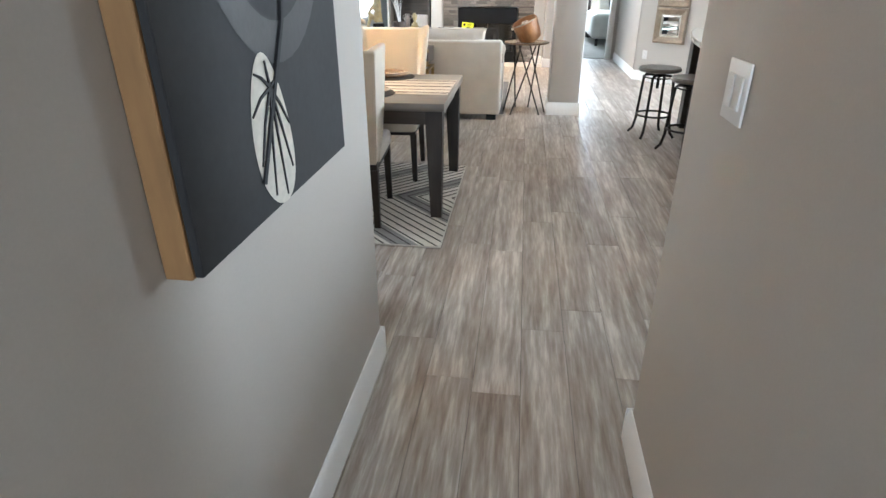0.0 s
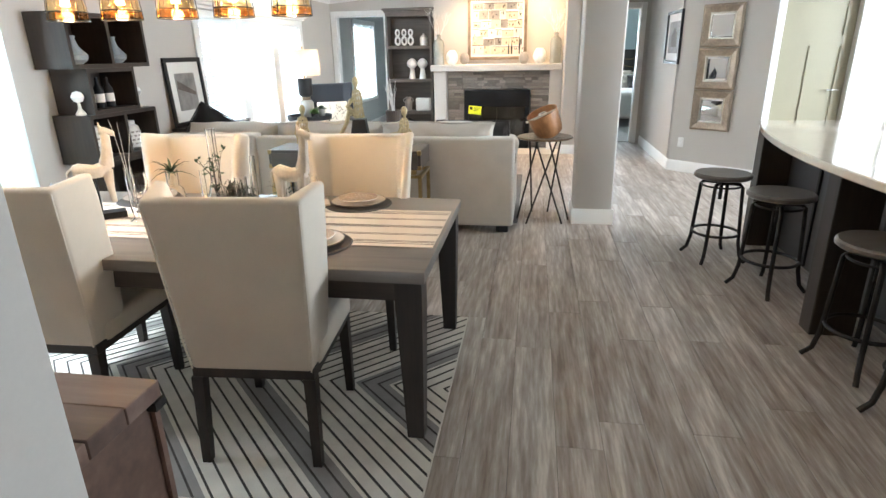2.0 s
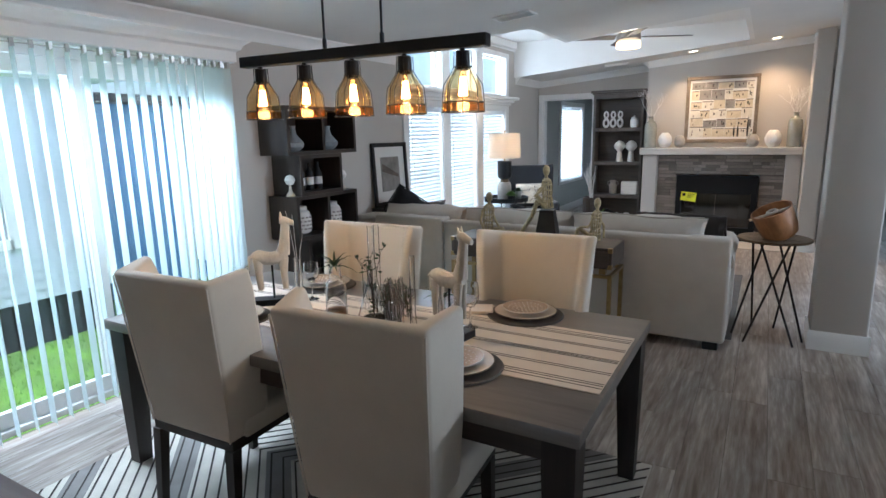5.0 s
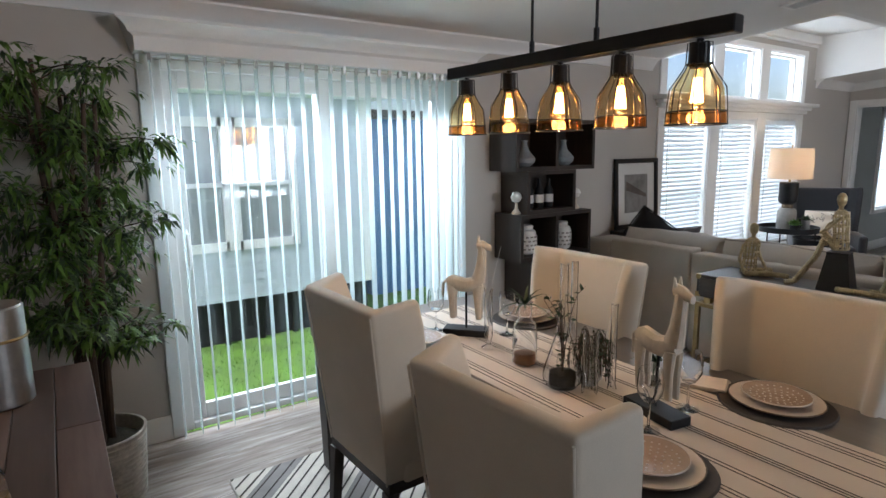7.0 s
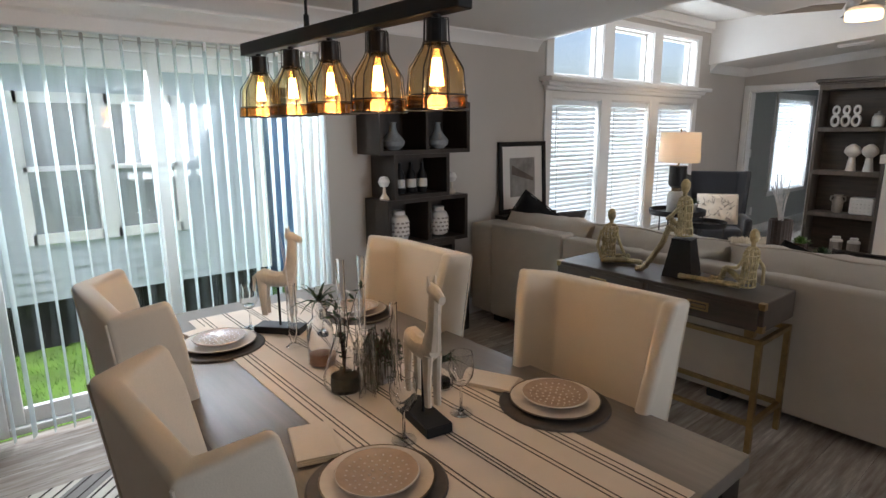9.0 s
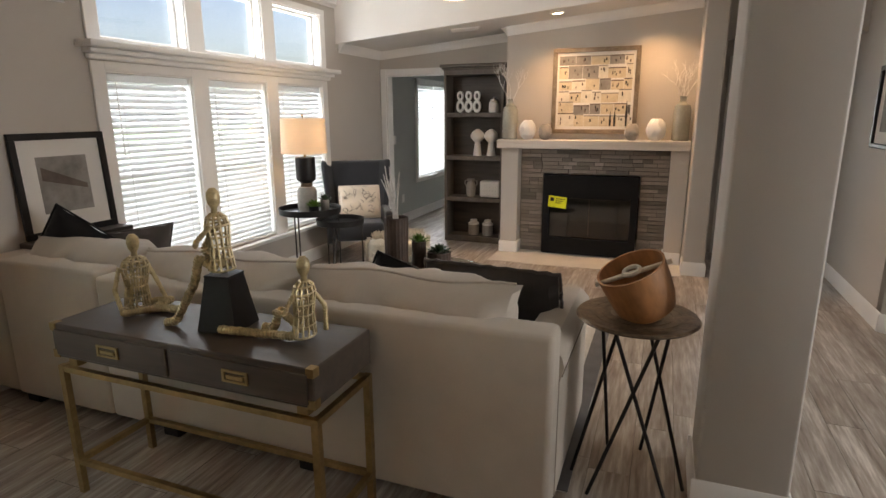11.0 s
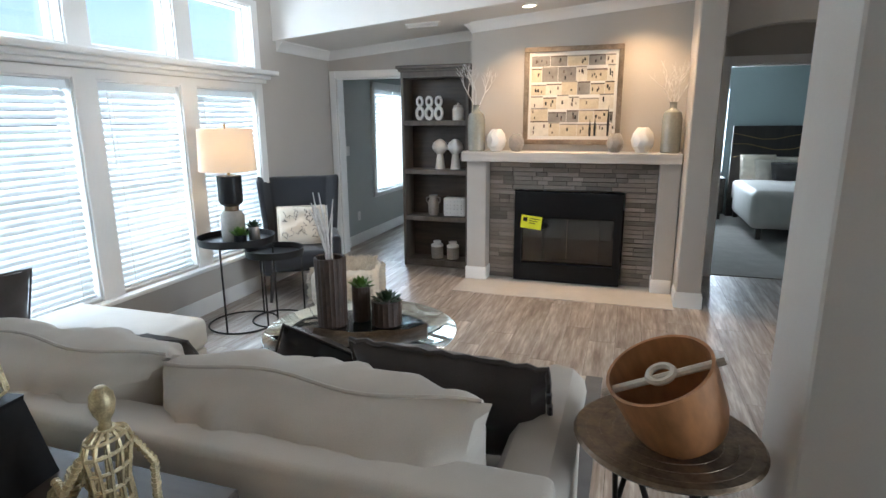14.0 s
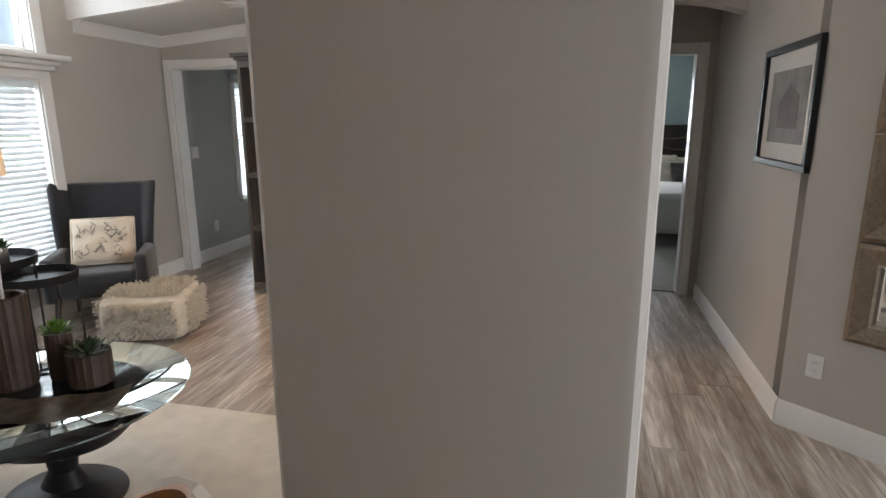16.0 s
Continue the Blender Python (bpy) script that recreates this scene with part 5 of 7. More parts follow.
rng = random.Random(3)
v1 = bottle("bud_vase", "tall clear glass bud vase with white blossom twigs", [(0.03, 0), (0.031, 0.004), (0.009, 0.02), (0.017, 0.06), (0.018, 0.2), (0.015, 0.24), (0.019, 0.255)], -1.838, 3.88)
sprig(v1, (0, 0, 0.1), 3, 0.38, 0.09, M_TWIG, rng)
v2 = bottle("sand_bottle", "clear glass jar with sand and an air plant", [(0.045, 0), (0.047, 0.005), (0.047, 0.13), (0.04, 0.16), (0.026, 0.175), (0.026, 0.24), (0.03, 0.243)], -1.63, 3.89, 0.045, 0.045)
spiky(v2, (0, 0, 0.235), 16, 0.13, M_LEAFDARK, rng)
v3 = bottle("flask_vase", "long-necked clear glass flask with dark twigs", [(0.05, 0), (0.066, 0.02), (0.068, 0.05), (0.05, 0.11), (0.022, 0.2), (0.014, 0.3), (0.014, 0.43), (0.016, 0.433)], -1.395, 3.85, 0.05, 0.05)
sprig(v3, (0, 0, 0.05), 6, 0.42, 0.12, M_BARK, rng, "droop")
v4 = bottle("glass_cylinder", "tall clear glass cylinder vase", [(0.026, 0), (0.027, 0.004), (0.027, 0.22), (0.028, 0.222)], -1.29, 3.87)
v5 = thing("trailing_plant", "trailing grey-green plant in a small pot", "plant", pose(-1.37, 3.965, RZ))
part("pot", lathe([(0.03, 0), (0.042, 0.01), (0.045, 0.08), (0.04, 0.085), (0.0, 0.08)], 20), M_GREYCER, v5)
bm, st = bmesh.new(), bmesh.new()
for i in range(90):
    a = rng.uniform(0, 6.28)
    r = rng.uniform(0.03, 0.085)
    top = rng.uniform(0.1, 0.19)
    pts = [Vector((0, 0, 0.08)), Vector((r * 0.6 * math.cos(a), r * 0.6 * math.sin(a), top)), Vector((r * math.cos(a), r * math.sin(a), top - 0.03)), Vector((r * 1.05 * math.cos(a), r * 1.05 * math.sin(a), max(0.004, top - rng.uniform(0.06, 0.17))))]
    tube(pts, 0.0013, 4, st)
    for q in range(12):
        p = pts[1 + q % 2].lerp(pts[2 + q % 2], rng.random())
        d = Vector((rng.uniform(-1, 1), rng.uniform(-1, 1), rng.uniform(-1, 0.5))).normalized()
        s = d.orthogonal().normalized() * 0.003
        e = p + d * 0.010
        bm.faces.new([bm.verts.new(v) for v in (p, (p + e) / 2 + s, e, (p + e) / 2 - s)])
tagged(part("stem_tangle", st, M_BARK, v5), kind="stuff")
tagged(part("leaves", bm, M_LEAFDARK, v5), kind="stuff")
v6 = bottle("air_plant_vase", "small clear vase with a spiky air plant", [(0.03, 0), (0.034, 0.005), (0.034, 0.07), (0.026, 0.085), (0.026, 0.1)], -1.20, 4.10, 0.03, 0.03)
spiky(v6, (0, 0, 0.09), 14, 0.13, M_LEAFDARK, rng)
for i, (x, y, h) in enumerate([(-1.44, 3.95, 0.42), (-1.27, 3.96, 0.30), (-1.55, 4.0, 0.22)]):
    bottle("taper_tube", "slim clear glass tube vase", [(0.016, 0), (0.017, 0.003), (0.012, 0.02), (0.012, h), (0.013, h + 0.001)], x, y)

# ---- sideboard, plant ----
sb = thing("sideboard", "rustic sideboard of worn dark planks with iron fittings", "sideboard", Matrix.Translation((-1.575, 2.285, 0)) @ Matrix.Diagonal((1.0, 1.0, 1.045, 1)))
SBW, SBD = 0.80, 0.215
part("body", box(-SBW + 0.02, -SBD + 0.01, 0.09, SBW - 0.02, SBD - 0.02, 0.76), M_RUSTIC, sb)
yy = -SBD
me = {}
for k, w in enumerate([0.11, 0.115, 0.10, 0.105]):
    xs = [-SBW, -SBW + 0.55 + 0.3 * (k % 3), SBW]
    for a, b in zip(xs, xs[1:]):
        part("plank", box(a + 0.001, yy + 0.001, 0.76, b - 0.001, yy + w - 0.001, 0.80 - 0.002 * (k % 2), bev=0.002), M_RUSTIC, sb)
    yy += w
for x in (-SBW + 0.04, -0.27, 0.27, SBW - 0.04):
    part("stile", box(x - 0.03, SBD - 0.02, 0.09, x + 0.03, SBD - 0.005, 0.76), M_RUSTIC, sb)
for x in (-0.52, 0.0, 0.52):
    d = part("door", box(x - 0.21, SBD - 0.019, 0.13, x + 0.21, SBD - 0.007, 0.72, bev=0.002), M_RUSTIC, sb)
    part("handle", tube([(x + 0.15, SBD - 0.007, 0.42), (x + 0.15, SBD + 0.015, 0.43), (x + 0.15, SBD + 0.015, 0.51), (x + 0.15, SBD - 0.007, 0.52)], 0.006, 6), M_IRON, d, "black iron pull")
for s in (-1, 1):
    for e in (-1, 1):
        part("corner_strap", box(s * SBW - 0.02, e * SBD - 0.03, 0.74, s * SBW + 0.003, e * SBD + 0.003 if e > 0 else e * SBD + 0.03, 0.759), M_IRON, sb, "iron corner strap")
        part("leg", box(s * (SBW - 0.06) - 0.03, e * (SBD - 0.06) - 0.03, 0, s * (SBW - 0.06) + 0.03, e * (SBD - 0.06) + 0.03, 0.09), M_RUSTIC, sb)
jar = thing("metal_canister", "tall grey metal canister with a brass band", "canister", pose(-2.12, 2.27, 0.836))
part("body", lathe([(0.075, 0), (0.08, 0.005), (0.08, 0.29), (0.075, 0.295), (0.072, 0.29), (0.07, 0.02), (0, 0.02)], 32), M_NICKEL, jar)
part("band", ring(0, 0, 0.20, 0.081, 0.005, 32), M_BRASS, jar, "brass band")
db = thing("glass_bottle", "small clear bottle with a gilt base and stick", "bottle", pose(-1.50, 2.28, 0.836))
part("glass_body", lathe([(0.03, 0.02), (0.034, 0.03), (0.03, 0.07), (0.012, 0.10), (0.01, 0.125), (0.012, 0.127)], 20), M_GLASS, db)
part("base", lathe([(0.034, 0), (0.036, 0.01), (0.033, 0.021)], 20), M_BRASS, db)
part("stick", tube([(0, 0, 0.05), (0.012, 0.0, 0.26)], 0.002, 5), M_TWIG, db)
bowl = thing("decor_bowl", "whitewashed bowl of brown pods on the sideboard", "bowl", pose(-1.02, 2.28, 0.836))
part("dish", lathe([(0.05, 0), (0.12, 0.02), (0.15, 0.07), (0.145, 0.072), (0.11, 0.03), (0, 0.015)], 28), M_WHITECER, bowl)
for k in range(7):
    part("pod", lathe([(0.0, -0.028), (0.022, -0.018), (0.03, 0), (0.022, 0.018), (0, 0.028)], 10), M_LEATHER, bowl, m=pose(0.065 * math.cos(k), 0.065 * math.sin(k), 0.065 + 0.01 * (k % 2), 20 * k, 10 * k, 0))

tr = thing("artificial_tree", "leafy green artificial bamboo tree in a woven basket", "potted tree", pose(-2.90, 2.52, 0))
part("basket", lathe([(0.13, 0), (0.15, 0.01), (0.175, 0.33), (0.182, 0.335), (0.17, 0.335), (0.16, 0.27), (0, 0.27)], 32), M_WICKER, tr)
bm = bmesh.new()
for i in range(14):
    ring(0, 0, 0.015 + i * 0.024, 0.152 + i * 0.00175, 0.006, 32, bm)
part("weave", bm, M_WICKER, tr, "coiled wicker weave")
part("moss", lathe([(0.162, 0.27), (0.12, 0.295), (0.0, 0.31)], 20), M_SOIL, tr)
rng = random.Random(8)
tips = []
for k in range(5):
    a = k * 1.26
    pts = [Vector((0.04 * math.cos(a), 0.04 * math.sin(a), 0.28)), Vector((0.07 * math.cos(a), 0.06 * math.sin(a), 0.8)), Vector((0.10 * math.cos(a + 0.4), 0.09 * math.sin(a + 0.4), 1.3)), Vector((0.16 * math.cos(a + 0.6), 0.13 * math.sin(a + 0.6), 1.75 + 0.04 * k))]
    part("trunk", tube(pts, 0.017, 8, r1=0.008), M_BARK, tr)
    for j in range(18):
        t = rng.uniform(0.26, 1.0)
        seg = min(2, int(t * 3))
        p = pts[seg].lerp(pts[seg + 1], t * 3 - seg)
        b = rng.uniform(0, 6.28)
        L = rng.uniform(0.16, 0.44)
        q = p + Vector((L * math.cos(b), 0.75 * L * math.sin(b), rng.uniform(-0.02, 0.16)))
        q.x, q.y = max(q.x, -0.38), max(q.y, -0.36)
        part("limb", tube([p, p.lerp(q, 0.5) + Vector((0, 0, 0.02)), q], 0.004, 5, r1=0.0015), M_BARK, tr)
        tips.append((p, q))
bm = bmesh.new()
for p, q in tips:
    for k in range(15):
        c = p.lerp(q, rng.uniform(0.35, 1.1)) + Vector((rng.uniform(-0.04, 0.04), rng.uniform(-0.04, 0.04), rng.uniform(-0.02, 0.03)))
        ax = Vector((rng.uniform(-1, 1), rng.uniform(-1, 1), rng.uniform(-0.5, 0.35))).normalized()
        for s in range(6):
            d = (ax + Vector((rng.uniform(-0.8, 0.8), rng.uniform(-0.8, 0.8), rng.uniform(-0.6, 0.25)))).normalized()
            o = c + ax * 0.012 * s
            L = rng.uniform(0.045, 0.085)
            sd2 = d.cross(Vector((0, 0, 1)))
            if sd2.length < 0.1:
                sd2 = Vector((1, 0, 0))
            sd2 = sd2.normalized() * L * 0.12
            mid = o + d * L * 0.45 + Vector((0, 0, 0.006))
            e = o + d * L - Vector((0, 0, L * 0.25))
            for v in (mid, e, o):
                v.x, v.y = max(v.x, -0.41), max(v.y, -0.40)
            f = bm.faces.new([bm.verts.new(v) for v in (o, mid + sd2, e, mid - sd2)])
            f.material_index = 0 if rng.random() < 0.7 else 1
tagged(part("foliage", bm, [M_LEAF, M_LEAFDARK], tr, smooth=0), kind="stuff")

# ---- cube shelving on the west wall ----
cs = thing("cube_shelf", "dark stained stack of offset open cube shelves", "shelf", pose(W + 0.005, 0, 0))
SD = 0.29


def cubby(y0, y1, z0, z1, mid=True):
    t = 0.028
    for a in [(0, y0, z0, SD, y1, z0 + t), (0, y0, z1 - t, SD, y1, z1), (0, y0, z0 + t, SD, y0 + t, z1 - t), (0, y1 - t, z0 + t, SD, y1, z1 - t), (0, y0 + t, z0 + t, 0.012, y1 - t, z1 - t)]:
        part("board", box(*a), M_ESPRESSO, cs)
    if mid:
        m_ = (y0 + y1) / 2
        part("divider", box(0.012, m_ - t / 2, z0 + t, SD - 0.002, m_ + t / 2, z1 - t), M_ESPRESSO, cs)


cubby(5.11, 5.91, 1.395, 1.757)
cubby(5.22, 5.71, 1.086, 1.394, False)
cubby(5.16, 5.89, 0.745, 1.085)
cubby(5.26, 5.76, 0.38, 0.744, False)
cubby(5.14, 5.91, 0.002, 0.379)


def turned(name, label, cat, prof, material, x, y, z, n=28, group="", rot=0.0):
    return single(name, lathe(prof, n), material, label, cat, pose(x, y, z, 0, 0, rot), group)


def ribbed(prof, n=40, depth=0.05):
    """A turned shape with upright ribs."""
    bm = bmesh.new()
    return loft(bm, [[((r * (1 - (depth if i % 2 else 0))) * math.cos(2 * math.pi * i / n), (r * (1 - (depth if i % 2 else 0))) * math.sin(2 * math.pi * i / n), z) for i in range(n)] for r, z in prof])


CX = W + 0.16
JARP = [(0.04, 0), (0.068, 0.015), (0.078, 0.06), (0.078, 0.13), (0.065, 0.175), (0.045, 0.19), (0.047, 0.215), (0.04, 0.22), (0.0, 0.215)]
for y in (5.34, 5.71):
    j = thing("ceramic_jar", "pale ceramic jar with a carved pattern", "jar", pose(CX, y, 0.773), "carved jars")
    part("body", lathe(JARP, 30), M_WHITECER, j)
    bm = bmesh.new()
    for z in (0.045, 0.075, 0.105, 0.135):
        for k in range(14):
            a = 2 * math.pi * (k + (0.5 if int(z * 100) % 2 else 0)) / 14
            bx(bm, 0.074, -0.010, z - 0.006, 0.081, 0.010, z + 0.006, m=Matrix.Rotation(a, 4, "Z"))
    tagged(part("carving", bm, M_GREYCER, j), kind="stuff")
for y in (5.36, 5.46, 5.56):
    b = thing("wine_bottle", "dark wine bottle with a pale label", "bottle", pose(CX, y, 1.114), "wine bottles")
    part("glass_body", lathe([(0.034, 0), (0.036, 0.004), (0.036, 0.13), (0.014, 0.17), (0.013, 0.215), (0, 0.216)], 20), M_BLACK, b)
    part("paper_label", lathe([(0.0364, 0.04), (0.0364, 0.1)], 20, cap=False), M_MAT, b)
for y in (5.31, 5.71):
    turned("glass_decanter", "dark round glass decanter", "decanter", [(0.04, 0), (0.075, 0.03), (0.08, 0.06), (0.03, 0.12), (0.018, 0.17), (0.024, 0.19)], M_DARKGLASS, CX, y, 1.423, group="decanters")
for y, g in [(5.19, 0.0), (5.80, 0.0)]:
    o = thing("knob_ornament", "white stone ball ornament on the shelf", "ornament", pose(CX + 0.05, y, 1.0855), "ball ornaments")
    part("base", lathe([(0.03, 0), (0.035, 0.01), (0.012, 0.045), (0.008, 0.1)], 20), M_WHITEWOOD, o)
    part("ball", lathe([(0.0, 0.085), (0.028, 0.095), (0.042, 0.125), (0.028, 0.155), (0, 0.165)], 20), M_WHITECER, o)
for y in (5.41, 5.58):
    turned("dark_vase", "slim dark vase in the lower cube", "vase", [(0.03, 0), (0.04, 0.05), (0.03, 0.14), (0.015, 0.2), (0.02, 0.22)], M_BLACK, CX, y, 0.4085, group="dark vases")


def picture(name, label, w, h, m, frame_w, frame_d, frame_m, mount, art, extra=None):
    """A framed picture, upright, facing -y in its own space, its foot at the origin."""
    p = thing(name, label, "picture", m)
    for a in [(-w / 2, 0, w / 2, frame_w), (-w / 2, h - frame_w, w / 2, h), (-w / 2, frame_w, -w / 2 + frame_w, h - frame_w), (w / 2 - frame_w, frame_w, w / 2, h - frame_w)]:
        part("frame_bar", box(a[0], -frame_d, a[1], a[2], 0, a[3], bev=0.003), frame_m, p)
    part("mount_board", box(-w / 2 + frame_w, -0.008, frame_w, w / 2 - frame_w, -0.001, h - frame_w), M_MAT, p)
    part("print", box(-w / 2 + frame_w + mount, -0.010, frame_w + mount, w / 2 - frame_w - mount, -0.008, h - frame_w - mount), art, p)
    for q in extra or ():
        part("printed_shape", q[0], q[1], p)
    return p


br = bmesh.new()
loft(br, [[(-0.14, -0.0112, 0.42), (0.14, -0.0112, 0.30), (0.14, -0.0112, 0.27), (-0.14, -0.0112, 0.34)], [(-0.14, -0.0102, 0.42), (0.14, -0.0102, 0.30), (0.14, -0.0102, 0.27), (-0.14, -0.0102, 0.34)]])
picture("framed_photo", "black framed photograph of a bridge leaning on the wall", 0.60, 0.62, pose(W + 0.035, 6.79, 0.832, -3.0, 0, 90), 0.04, 0.025, M_BLACK, 0.10, M_INK2, [(br, M_INK3)])
single("picture_ledge", box(-0.33, -0.14, 0, 0.33, 0.0, 0.83, bev=0.005), M_ESPRESSO, "low dark cabinet behind the sofa corner", "cabinet", pose(W + 0.017, 6.79, 0, 0, 0, 90))

# ---- woven gilt figures on the console ----
def woven_figure(m, label, legs, arms, lean=0.0, plinth=False):
    """A seated figure of woven strips: limbs wound with bands, an open lattice body, a smooth knob for a head."""
    bm = bmesh.new()

    def limb(pts, r):
        tube(pts, r * 0.72, 8, bm)
        P = [Vector(p) for p in pts]
        for a, b in zip(P, P[1:]):
            n = max(2, int((b - a).length / 0.011))
            for i in range(n):
                c = a.lerp(b, (i + 0.5) / n)
                d = (b - a).normalized() * 0.0035
                tube([c - d, c + d], r * (0.95 + 0.08 * math.sin(i * 2.1)), 8, bm)
    levels = [(0.0, 0.050, 0.038), (0.04, 0.046, 0.034), (0.08, 0.040, 0.030), (0.12, 0.046, 0.033), (0.16, 0.055, 0.034), (0.185, 0.045, 0.028), (0.20, 0.018, 0.016)]
    lf = lambda z: lean * z
    for z, a, b in levels:
        pts = [(lf(z) + b * math.sin(t), a * math.cos(t), z) for t in [2 * math.pi * i / 16 for i in range(17)]]
        tube(pts, 0.0045, 5, bm)
    for k in range(12):
        t = 2 * math.pi * k / 12
        tube([(lf(z) + b * math.sin(t), a * math.cos(t), z) for z, a, b in levels], 0.0042, 5, bm)
    lathe([(0.012, 0.195), (0.011, 0.22), (0.02, 0.235), (0.024, 0.255), (0.022, 0.275), (0.010, 0.29), (0.0, 0.292)], 14, bm, cx=lf(0.24))
    for pts in legs:
        limb(pts, 0.017)
    for pts in arms:
        limb(pts, 0.010)
    ob = single("woven_figure_statue", bm, M_GOLD, label, "statue", m, "woven figures")
    return ob


CZ = 0.7645
woven_figure(pose(-1.02, 5.95, CZ + 0.018, 0, 0, 185), "gilt woven seated figure statue with outstretched leg", [[(0.02, 0.03, 0.0), (0.16, 0.035, 0.0), (0.33, 0.04, 0.0)], [(0.02, -0.03, 0.0), (0.12, -0.035, 0.07), (0.14, -0.03, 0.0), (0.19, -0.03, 0.0)]], [[(0, 0.055, 0.165), (0.03, 0.075, 0.10), (0.10, 0.03, 0.085)], [(0, -0.055, 0.165), (-0.05, -0.07, 0.09), (-0.055, -0.06, 0.0)]], -0.05)
woven_figure(pose(-1.87, 5.99, CZ + 0.018, 0, 0, -10) @ Matrix.Scale(1.04, 4), "gilt woven cross-legged figure statue on the console", [[(0.0, 0.03, 0.0), (0.07, 0.10, 0.005), (0.10, 0.0, 0.0)], [(0.0, -0.03, 0.0), (0.07, -0.10, 0.005), (0.12, 0.02, 0.0), (0.22, 0.05, 0.0)]], [[(0, 0.055, 0.165), (0.01, 0.085, 0.08), (0.05, 0.09, 0.01)], [(0, -0.055, 0.165), (0.0, -0.085, 0.08), (0.04, -0.09, 0.01)]], 0.08)
bm = bmesh.new()
loft(bm, [[(-s, -s, z), (s, -s, z), (s, s, z), (-s, s, z)] for s, z in [(0.08, 0.0), (0.050, 0.20), (0.052, 0.21)]])
single("black_plinth", bm, M_BLACK, "black tapered block on the console table", "plinth", pose(-1.37, 5.96, CZ, 0, 0, 8), smooth=0)
woven_figure(pose(-1.37, 5.96, CZ + 0.228, 0, 0, 190) @ Matrix.Scale(1.04, 4), "gilt woven figure statue seated on a black block", [[(0.01, 0.03, 0.0), (0.07, 0.035, 0.045), (0.10, 0.03, -0.05), (0.19, 0.035, -0.20), (0.235, 0.035, -0.21)], [(0.01, -0.03, 0.0), (0.085, -0.03, 0.075), (0.075, -0.03, 0.005)]], [[(0, 0.055, 0.165), (0.05, 0.07, 0.11), (0.09, 0.02, 0.08)], [(0, -0.055, 0.165), (0.07, -0.05, 0.12), (0.09, -0.03, 0.07)]], 0.06)

# ---- tripod table with the tan drum ----
tt = thing("tripod_table", "round bronze side table on crossed iron rods", "side table", Matrix.Translation((0.085, 6.68, 0)) @ Matrix.Diagonal((1.05, 1.05, 1.045, 1)))
part("tabletop", lathe([(0.0, 0.702), (0.225, 0.702), (0.232, 0.71), (0.225, 0.718), (0.0, 0.714)], 44), M_BRONZE, tt)
bm = bmesh.new()
for i in range(6):
    ring(0, 0, 0.7165, 0.03 + i * 0.034, 0.0018, 36, bm)
part("turned_groove", bm, M_BRONZE, tt)
for k in range(3):
    a = radians(95 + 120 * k)
    for o in (-0.32, 0.32):
        part("rod_leg", tube([(0.225 * math.cos(a + o), 0.225 * math.sin(a + o), 0.0), (-0.03 * math.cos(a) - 0.16 * math.sin(a) * (1 if o > 0 else -1) * 0.8, -0.03 * math.sin(a) + 0.16 * math.cos(a) * (1 if o > 0 else -1) * 0.8, 0.703)], 0.0075, 8), M_IRON, tt)
dr = thing("wooden_drum_bowl", "tan turned wooden bowl lying tilted on the side table", "bowl", pose(0.125, 6.67, 0.782, 14, -24, 0) @ Matrix.Scale(0.93, 4))
part("bowl_wall", lathe([(0.0, -0.02), (0.09, -0.02), (0.118, 0.0), (0.133, 0.05), (0.14, 0.12), (0.146, 0.215), (0.137, 0.215), (0.13, 0.12), (0.12, 0.05), (0.1, 0.01), (0, 0.002)], 40), M_LEATHER, dr)
part("handle_bar", tube([(-0.165, 0, 0.185), (0.165, 0, 0.185)], 0.011, 8), M_WHITEWOOD, dr, "pale wooden cross bar")
bm = bmesh.new()
ring(0, 0, 0, 0.034, 0.010, 24, bm)
part("handle_ring", bm, M_WHITEWOOD, dr, "pale wooden ring", m=pose(0, 0, 0.196))

# ---- armchair, lamp tables, lamp, pouf ----
ac = thing("wing_armchair", "charcoal fabric wing armchair on dark legs", "armchair", pose(-2.93, 9.72, 0, 0, 0, 212))
rings = []
for z, w, yb, fl, dep in [(0.26, 0.30, -0.26, 0.0, 0.2), (0.45, 0.31, -0.29, 0.02, 0.24), (0.75, 0.32, -0.36, 0.04, 0.24), (0.98, 0.335, -0.41, 0.05, 0.20), (1.04, 0.34, -0.425, 0.05, 0.17)]:
    th, yf = 0.075, yb + dep
    rings.append([(-w, yb, z), (w, yb, z), (w + fl, yf, z + (0.02 if z > 0.9 else 0)), (w + fl - th * 0.7, yf, z + (0.02 if z > 0.9 else 0)), (w - th, yb + th, z), (-w + th, yb + th, z), (-w - fl + th * 0.7, yf, z + (0.02 if z > 0.9 else 0)), (-w - fl, yf, z + (0.02 if z > 0.9 else 0))])
bm = shell(rings)
bmesh.ops.bevel(bm, geom=[e for e in bm.edges if len(e.link_faces) == 2 and e.calc_face_angle(0) > 0.5], offset=0.022, segments=3, profile=0.5, affect="EDGES")
part("backrest", bm, M_CHAR, ac)
part("seat", box(-0.25, -0.2, 0.26, 0.25, 0.36, 0.45, bev=0.045, seg=3), M_CHAR, ac)
for s in (-1, 1):
    part("armrest", box(s * 0.26, -0.18, 0.24, s * 0.345, 0.36, 0.57, bev=0.035, seg=3), M_CHAR, ac)
    for q in (-1, 1):
        part("leg", tube([(s * 0.26, q * 0.26 + 0.05, 0.27), (s * 0.29, q * 0.30 + 0.05, 0.0)], 0.022, 8, r1=0.013), M_ESPRESSO, ac)
